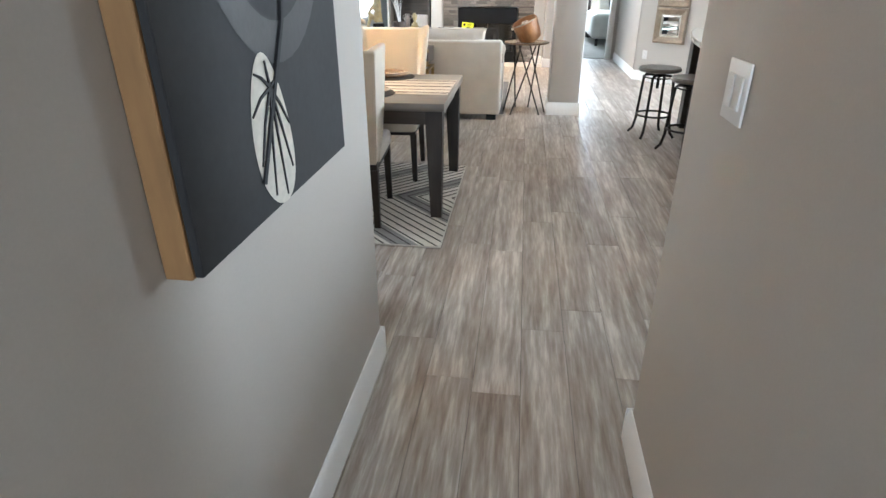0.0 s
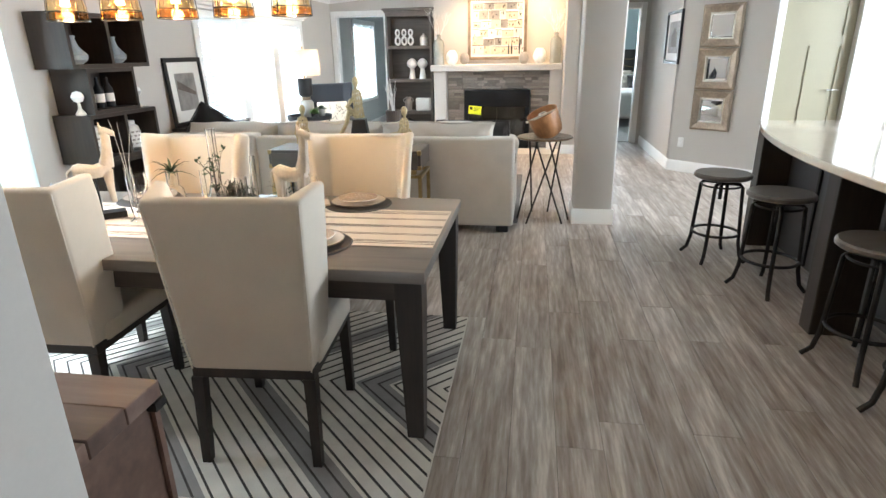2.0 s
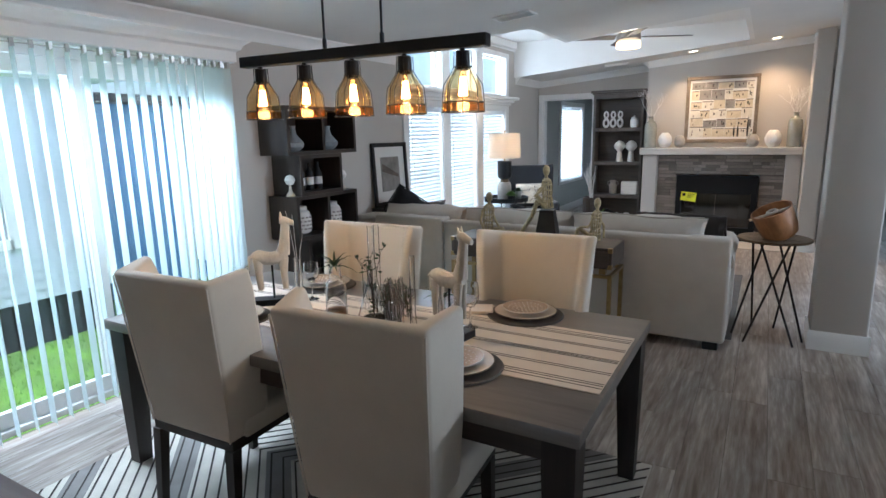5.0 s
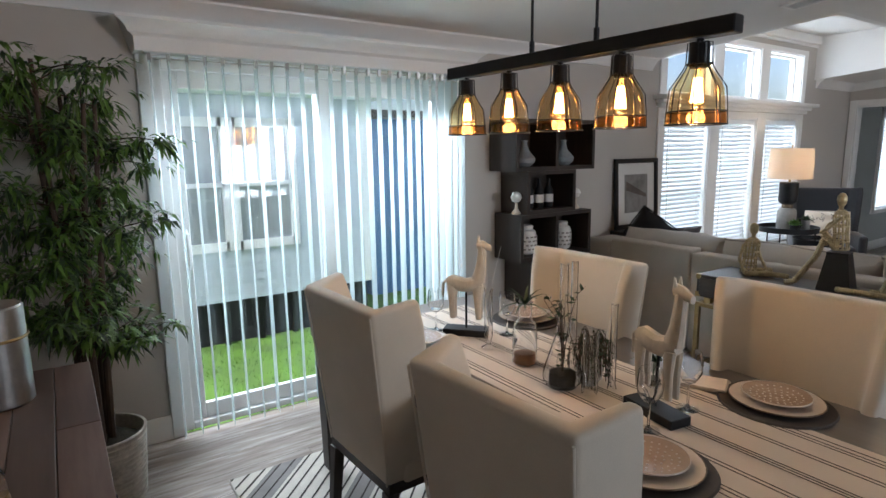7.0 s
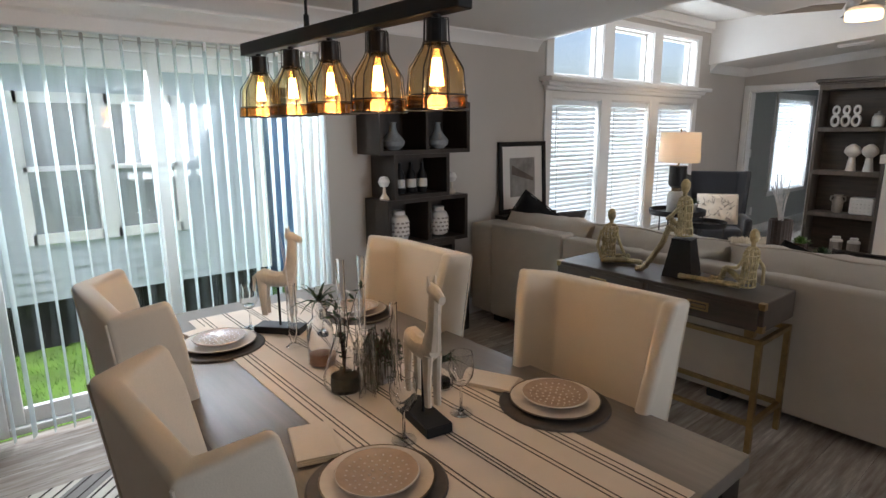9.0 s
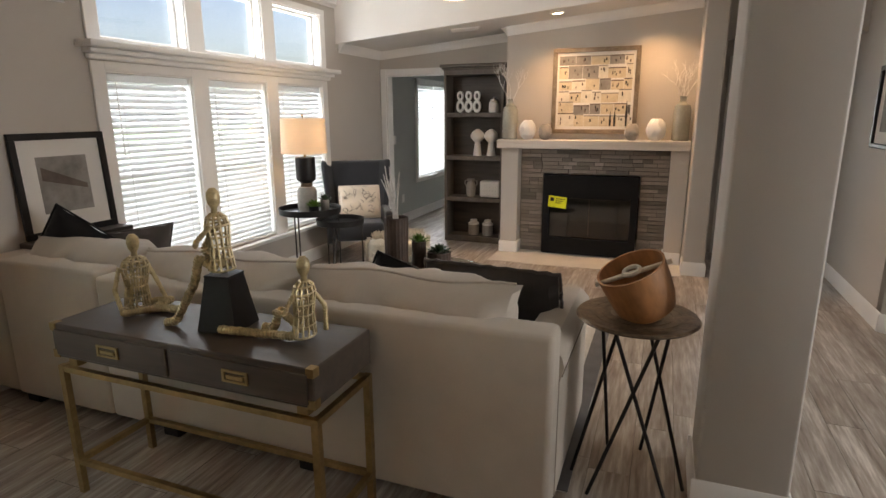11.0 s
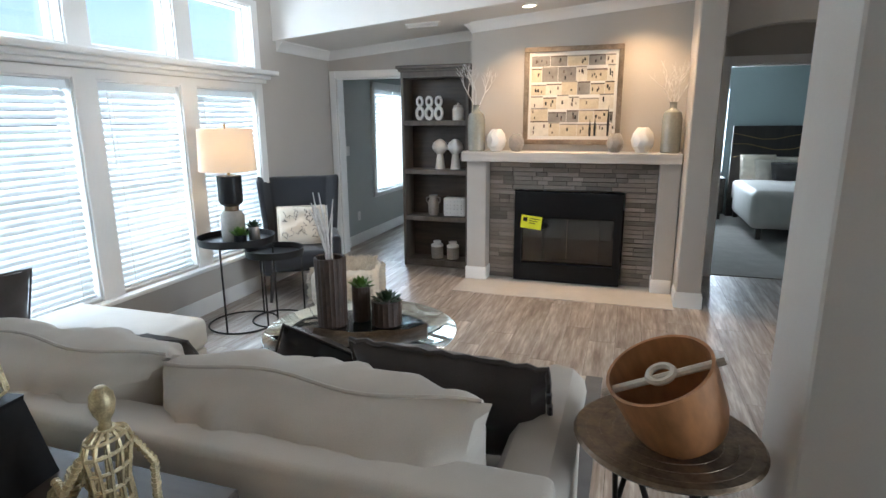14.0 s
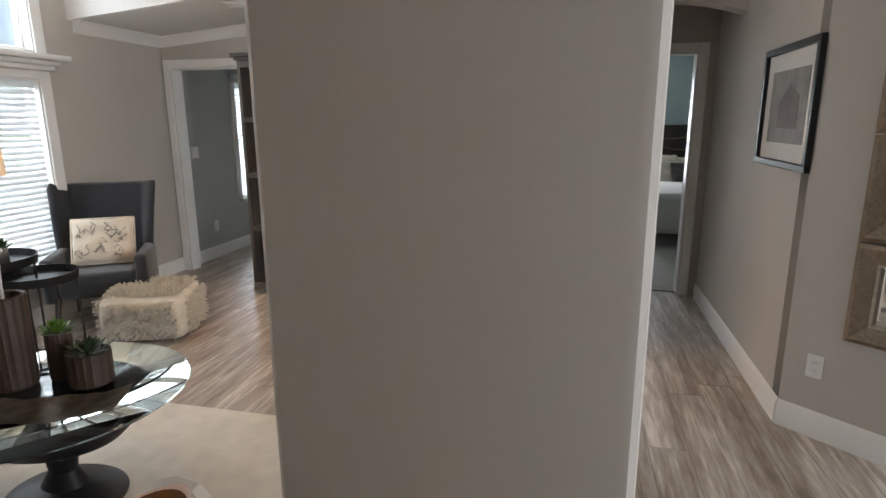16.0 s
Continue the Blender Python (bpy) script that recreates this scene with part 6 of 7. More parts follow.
pc = cushion("throw_pillow", "cream cushion with a brown line pattern on the armchair", 0.44, 0.36, 0.13, M_CREAM, pose(-2.90, 9.70, 0.63, 112, 0, 212), 23)
bm = bmesh.new()
rng = random.Random(4)
for i in range(26):
    x, y = rng.uniform(-0.17, 0.17), rng.uniform(-0.13, 0.13)
    pts = []
    for k in range(5):
        t = (1 - abs(2 * x / 0.44) ** 2.6) ** 0.5 * (1 - abs(2 * y / 0.36) ** 2.6) ** 0.5 if abs(x) < 0.21 and abs(y) < 0.17 else 0
        pts.append((x, y, -0.065 * t - 0.012))
        x, y = max(-0.18, min(0.18, x + rng.uniform(-0.035, 0.035))), max(-0.14, min(0.14, y + rng.uniform(-0.035, 0.035)))
    tube(pts, 0.0025, 4, bm)
tagged(part("embroidery", bm, M_GREYCUSH, pc), kind="stuff")


def nest_table(x, y, r, h, label):
    t = thing("nesting_table", label, "side table", pose(x, y, 0), "nesting tables")
    part("tray_top", lathe([(0.0, h - 0.03), (r, h - 0.03), (r + 0.006, h + 0.025), (r - 0.002, h + 0.025), (r - 0.008, h - 0.018), (0, h - 0.018)], 44), M_BLACK, t)
    part("base_ring", ring(0, 0, 0.008, r * 0.93, 0.007, 44), M_IRON, t)
    for k in range(3):
        a = radians(40 + 120 * k)
        part("leg", tube([(r * 0.93 * math.cos(a), r * 0.93 * math.sin(a), 0.008), (r * 0.93 * math.cos(a), r * 0.93 * math.sin(a), h - 0.03)], 0.007, 8), M_IRON, t)


nest_table(-2.90, 8.77, 0.28, 0.69, "tall black round tray table with thin iron legs")
nest_table(-2.68, 8.93, 0.22, 0.57, "lower black round tray table tucked under another")
tl = thing("table_lamp", "two-tone black and grey table lamp with a linen drum shade", "table lamp", pose(-2.93, 8.78, 0.672) @ Matrix.Scale(1.19, 4))
part("lower_body", lathe([(0.07, 0), (0.075, 0.008), (0.075, 0.16), (0.06, 0.19), (0.03, 0.2)], 32), M_GREYCER, tl, "grey cement lower body")
part("collar", lathe([(0.045, 0.19), (0.045, 0.225)], 24), M_BRONZE, tl, "copper collar")
part("upper_body", lathe([(0.045, 0.225), (0.07, 0.245), (0.075, 0.27), (0.075, 0.415), (0.07, 0.42), (0.02, 0.42)], 32), M_BLACK, tl)
part("neck", tube([(0, 0, 0.42), (0, 0, 0.52)], 0.009, 8), M_BRASS, tl)
part("shade", lathe([(0.175, 0.45), (0.165, 0.71), (0.1635, 0.71), (0.1735, 0.45)], 44, cap=False), M_SHADE, tl, "pale linen drum shade")
part("finial", lathe([(0.004, 0.6), (0.004, 0.72), (0.011, 0.73), (0.0, 0.745)], 10), M_BRASS, tl)
lamp("table_lamp_bulb", "POINT", pose(-2.93, 8.78, 1.36), 3.5, (1.0, 0.74, 0.45), radius=0.04)


def succulent(name, label, x, y, z, pr, ph, potm, n, size, leafm, rng):
    s = thing(name, label, "potted plant", pose(x, y, z))
    part("pot", ribbed([(pr * 0.85, 0), (pr, 0.01), (pr, ph), (pr * 0.9, ph), (pr * 0.85, ph - 0.01), (0.004, ph - 0.012)], 36), potm, s)
    bm = bmesh.new()
    for i in range(n):
        a, t = i * 2.4, (i / n)
        d = Vector((math.cos(a), math.sin(a), 0))
        w = Vector((-math.sin(a), math.cos(a), 0))
        base = Vector((0, 0, ph - 0.008)) + d * pr * 0.5 * (1 - t)
        tip = base + d * size * (1.1 - 0.7 * t) + Vector((0, 0, size * (0.35 + 0.8 * t)))
        mid = base.lerp(tip, 0.55) + Vector((0, 0, 0.004))
        lo = mid - Vector((0, 0, size * 0.12))
        q = [bm.verts.new(v) for v in (base, mid + w * size * 0.26, tip, mid - w * size * 0.26)]
        low = bm.verts.new(lo)
        bm.faces.new((q[0], q[1], q[2]))
        bm.faces.new((q[0], q[2], q[3]))
        bm.faces.new((q[0], low, q[1]))
        bm.faces.new((q[1], low, q[2]))
        bm.faces.new((q[2], low, q[3]))
        bm.faces.new((q[3], low, q[0]))
    tagged(part("leaves", bm, leafm, s), kind="stuff")


rng = random.Random(6)
succulent("potted_succulent", "green succulent in a dark pot beside the lamp", -2.79, 8.67, 0.673, 0.045, 0.07, M_BLACK, 26, 0.07, M_LEAF, rng)
succulent("potted_succulent", "grey-green succulent in a pewter pot", -2.73, 8.76, 0.673, 0.04, 0.12, M_NICKEL, 22, 0.06, M_LEAFDARK, rng)

pf = thing("shag_pouf", "ivory shaggy wool pouf on the floor", "pouf", pose(-2.36, 9.52, 0, 0, 0, 21))
bm = box(-0.29, -0.27, 0.01, 0.29, 0.27, 0.34, bev=0.09, seg=4)
part("core", bm, M_FUR, pf)
rng = random.Random(2)
bm = bmesh.new()
for i in range(2600):
    face = rng.random()
    u, v = rng.uniform(-1, 1), rng.uniform(-1, 1)
    if face < 0.4:
        p, nn = Vector((u * 0.25, v * 0.23, 0.338)), Vector((0.3 * u, 0.3 * v, 1))
    elif face < 0.7:
        s = 1 if rng.random() < 0.5 else -1
        p, nn = Vector((u * 0.23, s * 0.268, 0.05 + 0.26 * abs(v))), Vector((0.2 * u, s, 0.1))
    else:
        s = 1 if rng.random() < 0.5 else -1
        p, nn = Vector((s * 0.288, u * 0.22, 0.05 + 0.26 * abs(v))), Vector((s, 0.2 * u, 0.1))
    nn = (nn + Vector((rng.uniform(-0.7, 0.7), rng.uniform(-0.7, 0.7), rng.uniform(-0.8, 0.2)))).normalized()
    e = p + nn * rng.uniform(0.02, 0.045)
    e.z = max(e.z, 0.006)
    w = nn.orthogonal().normalized() * 0.006
    w2 = nn.cross(w)
    bm.faces.new([bm.verts.new(q) for q in (p + w, e + w * 0.7, e - w * 0.7, p - w)])
    bm.faces.new([bm.verts.new(q) for q in (p + w2, e + w2 * 0.7, e - w2 * 0.7, p - w2)])
tagged(part("wool_pile", bm, M_FUR, pf, smooth=0), kind="stuff")

# on the coffee table
CT = 0.485
vz = thing("floor_vase", "tall ribbed brown vase with grey bare branches", "vase", pose(-1.54, 7.79, CT) @ Matrix.Diagonal((1.0, 1.0, 1.18, 1)))
part("body", ribbed([(0.072, 0), (0.08, 0.01), (0.085, 0.32), (0.08, 0.325), (0.072, 0.32), (0.065, 0.2)], 44), M_BROWNVASE, vz)
rng = random.Random(9)
for i in range(9):
    a, k = rng.uniform(0, 6.28), rng.uniform(0.03, 0.13)
    h = rng.uniform(0.2, 0.33)
    pts = [(0.02 * math.cos(a), 0.02 * math.sin(a), 0.2)] + [(k * t * math.cos(a) + rng.uniform(-0.008, 0.008), k * t * math.sin(a) + rng.uniform(-0.008, 0.008), 0.32 + h * t) for t in (0.1, 0.4, 0.7, 1.0)]
    bm = tube(pts, 0.008, 6, r1=0.003)
    tube([pts[2], (pts[2][0] + rng.uniform(-0.04, 0.04), pts[2][1] + rng.uniform(-0.04, 0.04), pts[2][2] + 0.1)], 0.004, 5, bm, r1=0.0015)
    part("branch", bm, M_TWIG, vz)
rng = random.Random(10)
succulent("potted_succulent", "green succulent in a ribbed brown pot", -1.42, 7.90, CT, 0.05, 0.20, M_BROWNVASE, 24, 0.06, M_LEAF, rng)
succulent("potted_succulent", "dark rosette succulent in a ribbed brown pot", -1.26, 7.88, CT, 0.082, 0.14, M_BROWNVASE, 30, 0.06, M_LEAFDARK, rng)
ty = thing("hammered_tray", "long hammered bronze tray on the glass table", "tray", pose(-1.24, 7.62, CT, 0, 0, 22))
bm = bmesh.new()
rows = []
for i in range(29):
    u = i / 28 * 2 - 1
    rows.append([bm.verts.new((u * 0.29, v * (0.10 + 0.008 * math.sin(u * 7)), 0.006 + 0.035 * abs(u) ** 3 + 0.010 * v * v + 0.005 * abs(math.sin(u * 9.4)) * abs(math.cos(v * 3.1)))) for v in [j / 10 * 2 - 1 for j in range(11)]])
for a, b in zip(rows, rows[1:]):
    for j in range(10):
        bm.faces.new((a[j], b[j], b[j + 1], a[j + 1]))
ext = bmesh.ops.solidify(bm, geom=bm.faces[:], thickness=0.005)
part("plate", bm, M_BRONZE, ty)

# ---- bookcase and mantel ornaments ----
BX, BY = -2.0, 10.99
for i in range(3):
    bm = bmesh.new()
    for z, r in ((0.075, 0.058), (0.195, 0.045)):
        n = 28
        vs = [[bm.verts.new((-0.018 + 0.036 * (j in (1, 2)), 0, 0)) for j in range(4)] for _ in range(n)]
        for k in range(n):
            a = 2 * math.pi * k / n
            for j, (yo, ri) in enumerate([(-0.02, r), (0.02, r), (0.02, r * 0.55), (-0.02, r * 0.55)]):
                vs[k][j].co = (ri * math.cos(a) * 0.82, yo, z + ri * math.sin(a) * 1.25)
        for k in range(n):
            for j in range(4):
                bm.faces.new((vs[k][j], vs[(k + 1) % n][j], vs[(k + 1) % n][(j + 1) % 4], vs[k][(j + 1) % 4]))
    single("loop_ornament", bm, M_WHITECER, "white ceramic figure-eight ornament on the shelf", "ornament", pose(BX - 0.20 + 0.105 * i, BY, 1.56), "loop ornaments")
jl = thing("lidded_jar", "white lidded jar with a knob on the shelf", "jar", pose(BX + 0.22, BY, 1.56))
part("body", lathe([(0.05, 0), (0.06, 0.01), (0.06, 0.11), (0.045, 0.13)], 24), M_WHITECER, jl)
part("lid", lathe([(0.047, 0.13), (0.045, 0.15), (0.012, 0.157), (0.014, 0.175), (0, 0.18)], 20), M_NICKEL, jl, "silver lid")
for x in (0.02, 0.19):
    turned("ball_vase", "white ball-topped pedestal ornament on the shelf", "ornament", [(0.055, 0), (0.05, 0.02), (0.033, 0.16), (0.05, 0.175), (0.078, 0.205), (0.084, 0.235), (0.07, 0.275), (0.03, 0.305), (0.025, 0.312), (0, 0.312)], M_WHITECER, BX + x, BY, 1.055, group="ball ornaments")
jg = thing("grey_jug", "grey ceramic jug with two handles", "jug", pose(BX - 0.06, BY, 0.555))
part("body", lathe([(0.045, 0), (0.055, 0.02), (0.057, 0.14), (0.04, 0.18), (0.048, 0.215), (0.044, 0.215), (0, 0.2)], 24), M_GREYCER, jg)
for s in (-1, 1):
    part("handle", tube([(s * 0.045, 0, 0.195), (s * 0.075, 0, 0.19), (s * 0.08, 0, 0.15), (s * 0.055, 0, 0.125)], 0.007, 6), M_GREYCER, jg)
wb = thing("white_box", "white rounded box with a dimpled front", "box", pose(BX + 0.19, BY, 0.555))
part("body", box(-0.12, -0.06, 0, 0.12, 0.06, 0.20, bev=0.02, seg=3), M_WHITECER, wb)
bm = bmesh.new()
for i in range(5):
    for j in range(4):
        lathe([(0.010, 0), (0.006, 0.006), (0.0, 0.008)], 8, bm, cx=-0.08 + 0.04 * i, cy=0.035 + 0.042 * j)
bmesh.ops.transform(bm, matrix=Matrix.Translation((0, -0.06, 0)) @ Matrix.Rotation(radians(90), 4, "X"), verts=bm.verts[:])
tagged(part("stud", bm, M_WHITECER, wb), kind="stuff")
for x in (-0.02, 0.16):
    c = thing("ribbed_canister", "grey and white ribbed lidded canister", "canister", pose(BX + x, BY, 0.076), "canisters")
    part("body", ribbed([(0.06, 0), (0.066, 0.006), (0.066, 0.13)], 40, 0.06), M_GREYCER, c)
    part("lid", lathe([(0.066, 0.13), (0.067, 0.15), (0.04, 0.165), (0.045, 0.19), (0, 0.195)], 24), M_WHITECER, c, "white lid")

MZ = 1.274
for x, seed in ((-1.47, 1), (0.27, 2)):
    b = thing("glazed_bottle", "tall grey-green glazed bottle with bare white branches", "vase", pose(x, 10.56, MZ), "mantel bottles")
    part("body", lathe([(0.075, 0), (0.082, 0.01), (0.083, 0.29), (0.07, 0.345), (0.035, 0.37), (0.028, 0.385), (0.03, 0.42), (0.036, 0.43), (0.025, 0.43), (0.02, 0.38)], 32), M_OLIVE, b)
    rng = random.Random(seed)

    def grow(bm, p, d, r, L, depth):
        q = p + d * L
        q.y = min(q.y, 0.13)
        mid = p.lerp(q, 0.5) + Vector((rng.uniform(-0.012, 0.012), rng.uniform(-0.012, 0.012), 0))
        tube([p, mid, q], r, 5, bm, 0, r * 0.6)
        if depth:
            for _ in range(3):
                grow(bm, q if rng.random() < 0.7 else mid, (d + Vector((rng.uniform(-0.75, 0.75), rng.uniform(-0.4, 0.4), rng.uniform(-0.1, 0.5)))).normalized(), r * 0.62, L * rng.uniform(0.55, 0.8), depth - 1)
    for a in range(3):
        bm = bmesh.new()
        grow(bm, Vector((0, 0, 0.36)), Vector((0.45 * (a - 1), rng.uniform(-0.15, 0.1), 1)).normalized(), 0.0075, 0.19, 3)
        part("branch", bm, M_TWIG, b)
FACET = [(0.045, 0), (0.085, 0.05), (0.095, 0.10), (0.08, 0.16), (0.045, 0.205), (0.03, 0.205), (0.028, 0.19)]
for x, s, m_, lab in ((-1.27, 1.0, M_WHITECER, "white faceted ovoid vase on the mantel"), (-1.08, 0.80, M_GREYCER, "taupe faceted ovoid vase on the mantel"), (-0.19, 0.82, M_GREYCER, "taupe faceted ovoid vase on the mantel"), (0.04, 1.06, M_WHITECER, "white faceted ovoid vase on the mantel")):
    bm = loft(bmesh.new(), [circle(r * s, z * s, 9) if k % 2 else [Matrix.Rotation(0.35, 4, "Z") @ Vector(p) for p in circle(r * s, z * s, 9)] for k, (r, z) in enumerate(FACET)])
    single("faceted_vase", bm, m_, lab, "vase", pose(x, 10.55, MZ), "faceted vases", smooth=0.45)

art = thing("village_painting", "framed painting of stacked cream houses above the mantel", "painting", pose(-0.60, 10.712, 1.336))
aw, ah, fw = 0.885, 0.875, 0.045
for a in [(-aw / 2, 0, aw / 2, fw), (-aw / 2, ah - fw, aw / 2, ah), (-aw / 2, fw, -aw / 2 + fw, ah - fw), (aw / 2 - fw, fw, aw / 2, ah - fw)]:
    part("frame_bar", box(a[0], -0.04, a[1], a[2], -0.001, a[3], bev=0.004), M_CHAMPAGNE, art)
part("canvas", box(-aw / 2 + fw, -0.02, fw, aw / 2 - fw, -0.002, ah - fw), M_MAT, art)
rng = random.Random(17)
z = 0.075
row = 0
while z < 0.76:
    h = rng.uniform(0.10, 0.15)
    x = -0.375
    while x < 0.36:
        w = min(rng.uniform(0.09, 0.19), 0.375 - x)
        top = min(h * rng.uniform(0.8, 1.15), 0.80 - z)
        part("painted_house", box(x, -0.0225, z, x + w - 0.004, -0.0203, z + top - 0.004), rng.choice([M_SAND, M_BUFF, M_BUFF, M_INK2, M_SAND]), art)
        part("painted_roof", box(x, -0.0235, z + top - 0.016, x + w - 0.004, -0.0226, z + top - 0.004), rng.choice([M_INK3, M_INK2, M_GREYCER]), art)
        for k in range(rng.randint(1, 4)):
            wx, wz = x + rng.uniform(0.01, max(0.012, w - 0.03)), z + rng.uniform(0.015, max(0.02, top - 0.05))
            part("painted_window", box(wx, -0.0245, wz, wx + rng.uniform(0.008, 0.016), -0.0226, wz + rng.uniform(0.018, 0.035)), rng.choice([M_INK, M_INK3]), art)
        x += w
    z += h
    row += 1
for x, h in ((0.17, 0.16), (0.215, 0.18), (0.33, 0.28)):
    part("painted_cypress", loft(bmesh.new(), [[(x - 0.004, yy, 0.075), (x + 0.012, yy, 0.075), (x + 0.015, yy, 0.075 + h * 0.4), (x + 0.004, yy, 0.075 + h), (x - 0.008, yy, 0.075 + h * 0.4)] for yy in (-0.0265, -0.0247)]), M_INK, art)

# ---- mirrors and pictures on the angled wall and in the passage ----
dirw = (B - A).normalized()
ang = math.degrees(math.atan2(dirw.y, dirw.x))
for i in range(3):
    c = A + dirw * 0.47
    mi = thing("wall_mirror", "square mirror in a broad champagne wooden frame", "mirror", pose(c.x, c.y, 0.535 + 0.463 * i, 0, 0, ang), "stacked mirrors")
    s = 0.228
    loftf = [(s, 0.0), (s, -0.03), (s - 0.02, -0.042), (s - 0.085, -0.022), (s - 0.085, -0.004)]
    for k in range(4):
        bm = bmesh.new()
        R = Matrix.Translation((0, 0, s)) @ Matrix.Rotation(math.pi / 2 * k, 4, "Y")
        loft(bm, [[R @ Vector((e * r, yy, r)) for r, yy in loftf] for e in (-1, 1)])
        part("frame_bar", bm, M_CHAMPAGNE, mi)
        bm = bmesh.new()
        r0 = s - 0.085
        loft(bm, [[R @ Vector((e * r, yy, r)) for r, yy in [(r0, -0.004), (r0, -0.026), (r0 - 0.012, -0.026), (r0 - 0.012, -0.004)]] for e in (-1, 1)])
        part("inner_lip", bm, M_SILVERLIP, mi, "silver leaf lip")
    q = s - 0.097
    bm = bmesh.new()
    loft(bm, [[(-q, -0.008, s - q), (q, -0.008, s - q), (q, -0.008, s + q), (-q, -0.008, s + q)], [(-q + 0.02, -0.012, s - q + 0.02), (q - 0.02, -0.012, s - q + 0.02), (q - 0.02, -0.012, s + q - 0.02), (-q + 0.02, -0.012, s + q - 0.02)]])
    part("mirror_glass", bm, M_MIRROR, mi, smooth=0)
barn = bmesh.new()
loft(barn, [[(-0.12, yy, 0.20), (0.16, yy, 0.20), (0.16, yy, 0.36), (0.02, yy, 0.42), (-0.12, yy, 0.33)] for yy in (-0.0115, -0.0101)])
picture("framed_print", "black framed sepia print on the passage wall", 0.78, 0.62, pose(1.681, 9.46, 1.272, 0, 0, -90), 0.035, 0.03, M_BLACK, 0.09, M_INK2, [(barn, M_INK3)])
for z in (0.74, 1.36):
    pk = picture("abstract_print", "grey framed abstract marbled print on the kitchen wall", 0.86, 0.58, pose(4.14, 8.418, z), 0.03, 0.025, M_NICKEL, 0.07, M_MAT)
    for k in range(5):
        part("painted_vein", tube([(-0.3 + 0.12 * k + 0.07 * t, -0.0102, 0.12 + 0.34 * t + 0.015 * math.sin(9 * t + k)) for t in [j / 8 for j in range(9)]], 0.005 + 0.002 * (k % 3), 4), M_INK2, pk)
hp = thing("canvas_painting", "large black and white abstract canvas with an oak edge", "painting", pose(-0.457, 1.16, 1.0, 0, 0, 90))
part("edge_frame", box(-0.365, -0.045, 0, 0.365, -0.001, 1.22, bev=0.002), M_OAKEDGE, hp, "oak canvas edge")
part("canvas", box(-0.36, -0.060, 0.003, 0.36, -0.0455, 1.217, bev=0.002), M_INK, hp)
bm = bmesh.new()
n = 40
c0 = (0.02, 0.60)
vs = [[bm.verts.new((c0[0] + r * math.cos(2 * math.pi * k / n), -0.0612, c0[1] + 1.2 * r * math.sin(2 * math.pi * k / n))) for r in (0.225, 0.285)] for k in range(n)]
for k in range(n):
    bm.faces.new((vs[k][0], vs[k][1], vs[(k + 1) % n][1], vs[(k + 1) % n][0]))
part("painted_ring", bm, M_BLACK, hp)
bm = bmesh.new()
bm.faces.new([bm.verts.new((c0[0] + 0.19 * math.cos(2 * math.pi * k / n), -0.0613, c0[1] + 0.23 * math.sin(2 * math.pi * k / n))) for k in range(n)])
part("painted_disc", bm, M_INK2, hp, "grey brushed disc")
bm = bmesh.new()
bm.faces.new([bm.verts.new((-0.06 + (0.082 - 0.018 * math.sin(2 * math.pi * k / 36)) * math.cos(2 * math.pi * k / 36), -0.0613, 0.145 + 0.138 * math.sin(2 * math.pi * k / 36) - 0.03 * math.cos(2 * math.pi * k / 36))) for k in range(36)])
part("painted_plume", bm, M_BUFF, hp, "pale fluted plume shape")
for k in range(9):
    a = 2 * math.pi * (k + 0.3) / 9
    p = (-0.06 + 0.076 * math.cos(a), 0.145 + (0.125 if math.sin(a) > 0 else 0.128) * math.sin(a) - 0.026 * math.cos(a))
    part("painted_stroke", tube([(-0.055, -0.0616, 0.225), ((p[0] - 0.055) / 2 * 1.04, -0.0616, (p[1] + 0.225) / 2 + 0.006), (p[0], -0.0616, p[1])], 0.0045, 4, r1=0.0025), M_INK, hp)
part("painted_stroke", tube([(-0.13, -0.0618, 0.07), (-0.05, -0.0618, 0.20), (0.03, -0.0618, 0.33), (0.08, -0.0618, 0.50)], 0.006, 4), M_INK, hp)


def wall_plate(name, label, m, rocker):
    p = thing(name, label, "switch" if rocker else "outlet", m)
    wv = 0.058 if rocker else 0.036
    part("plate", box(-wv, -0.006, -0.058, wv, -0.0005, 0.058, bev=0.0025, seg=2), M_PLASTIC, p)
    if rocker:
        for x in (-0.024, 0.024):
            part("rocker", box(x - 0.016, -0.010, -0.032, x + 0.016, -0.006, 0.032, bev=0.002), M_PLASTIC, p)
    else:
        for z in (-0.02, 0.02):
            part("socket", box(-0.015, -0.008, z - 0.012, 0.015, -0.006, z + 0.012, bev=0.002), M_PLASTIC, p)
            for x in (-0.006, 0.006):
                part("slot", box(x - 0.001, -0.0085, z - 0.004, x + 0.001, -0.0078, z + 0.004), M_BLACK, p)


wall_plate("light_switch", "white double rocker light switch on the hall wall", pose(0.4615, 1.30, 1.20, 0, 0, -90), True)
c = A + dirw * 0.14
wall_plate("power_outlet", "white power outlet low on the angled wall", pose(c.x, c.y, 0.36, 0, 0, ang), False)
wall_plate("power_outlet", "white power outlet in the far room", pose(W + 0.006, 11.75, 0.36, 0, 0, 90), False)
wall_plate("light_switch", "white light switch in the far room", pose(W + 0.006, 11.5, 1.2, 0, 0, 90), True)
bm = bmesh.new()
bx(bm, 0.442, 0.47, 0, 0.4615, 0.55, 2.1, bev=0.006)
setting("door_casing", bm, M_TRIM, "white door casing in the hall", "trim")

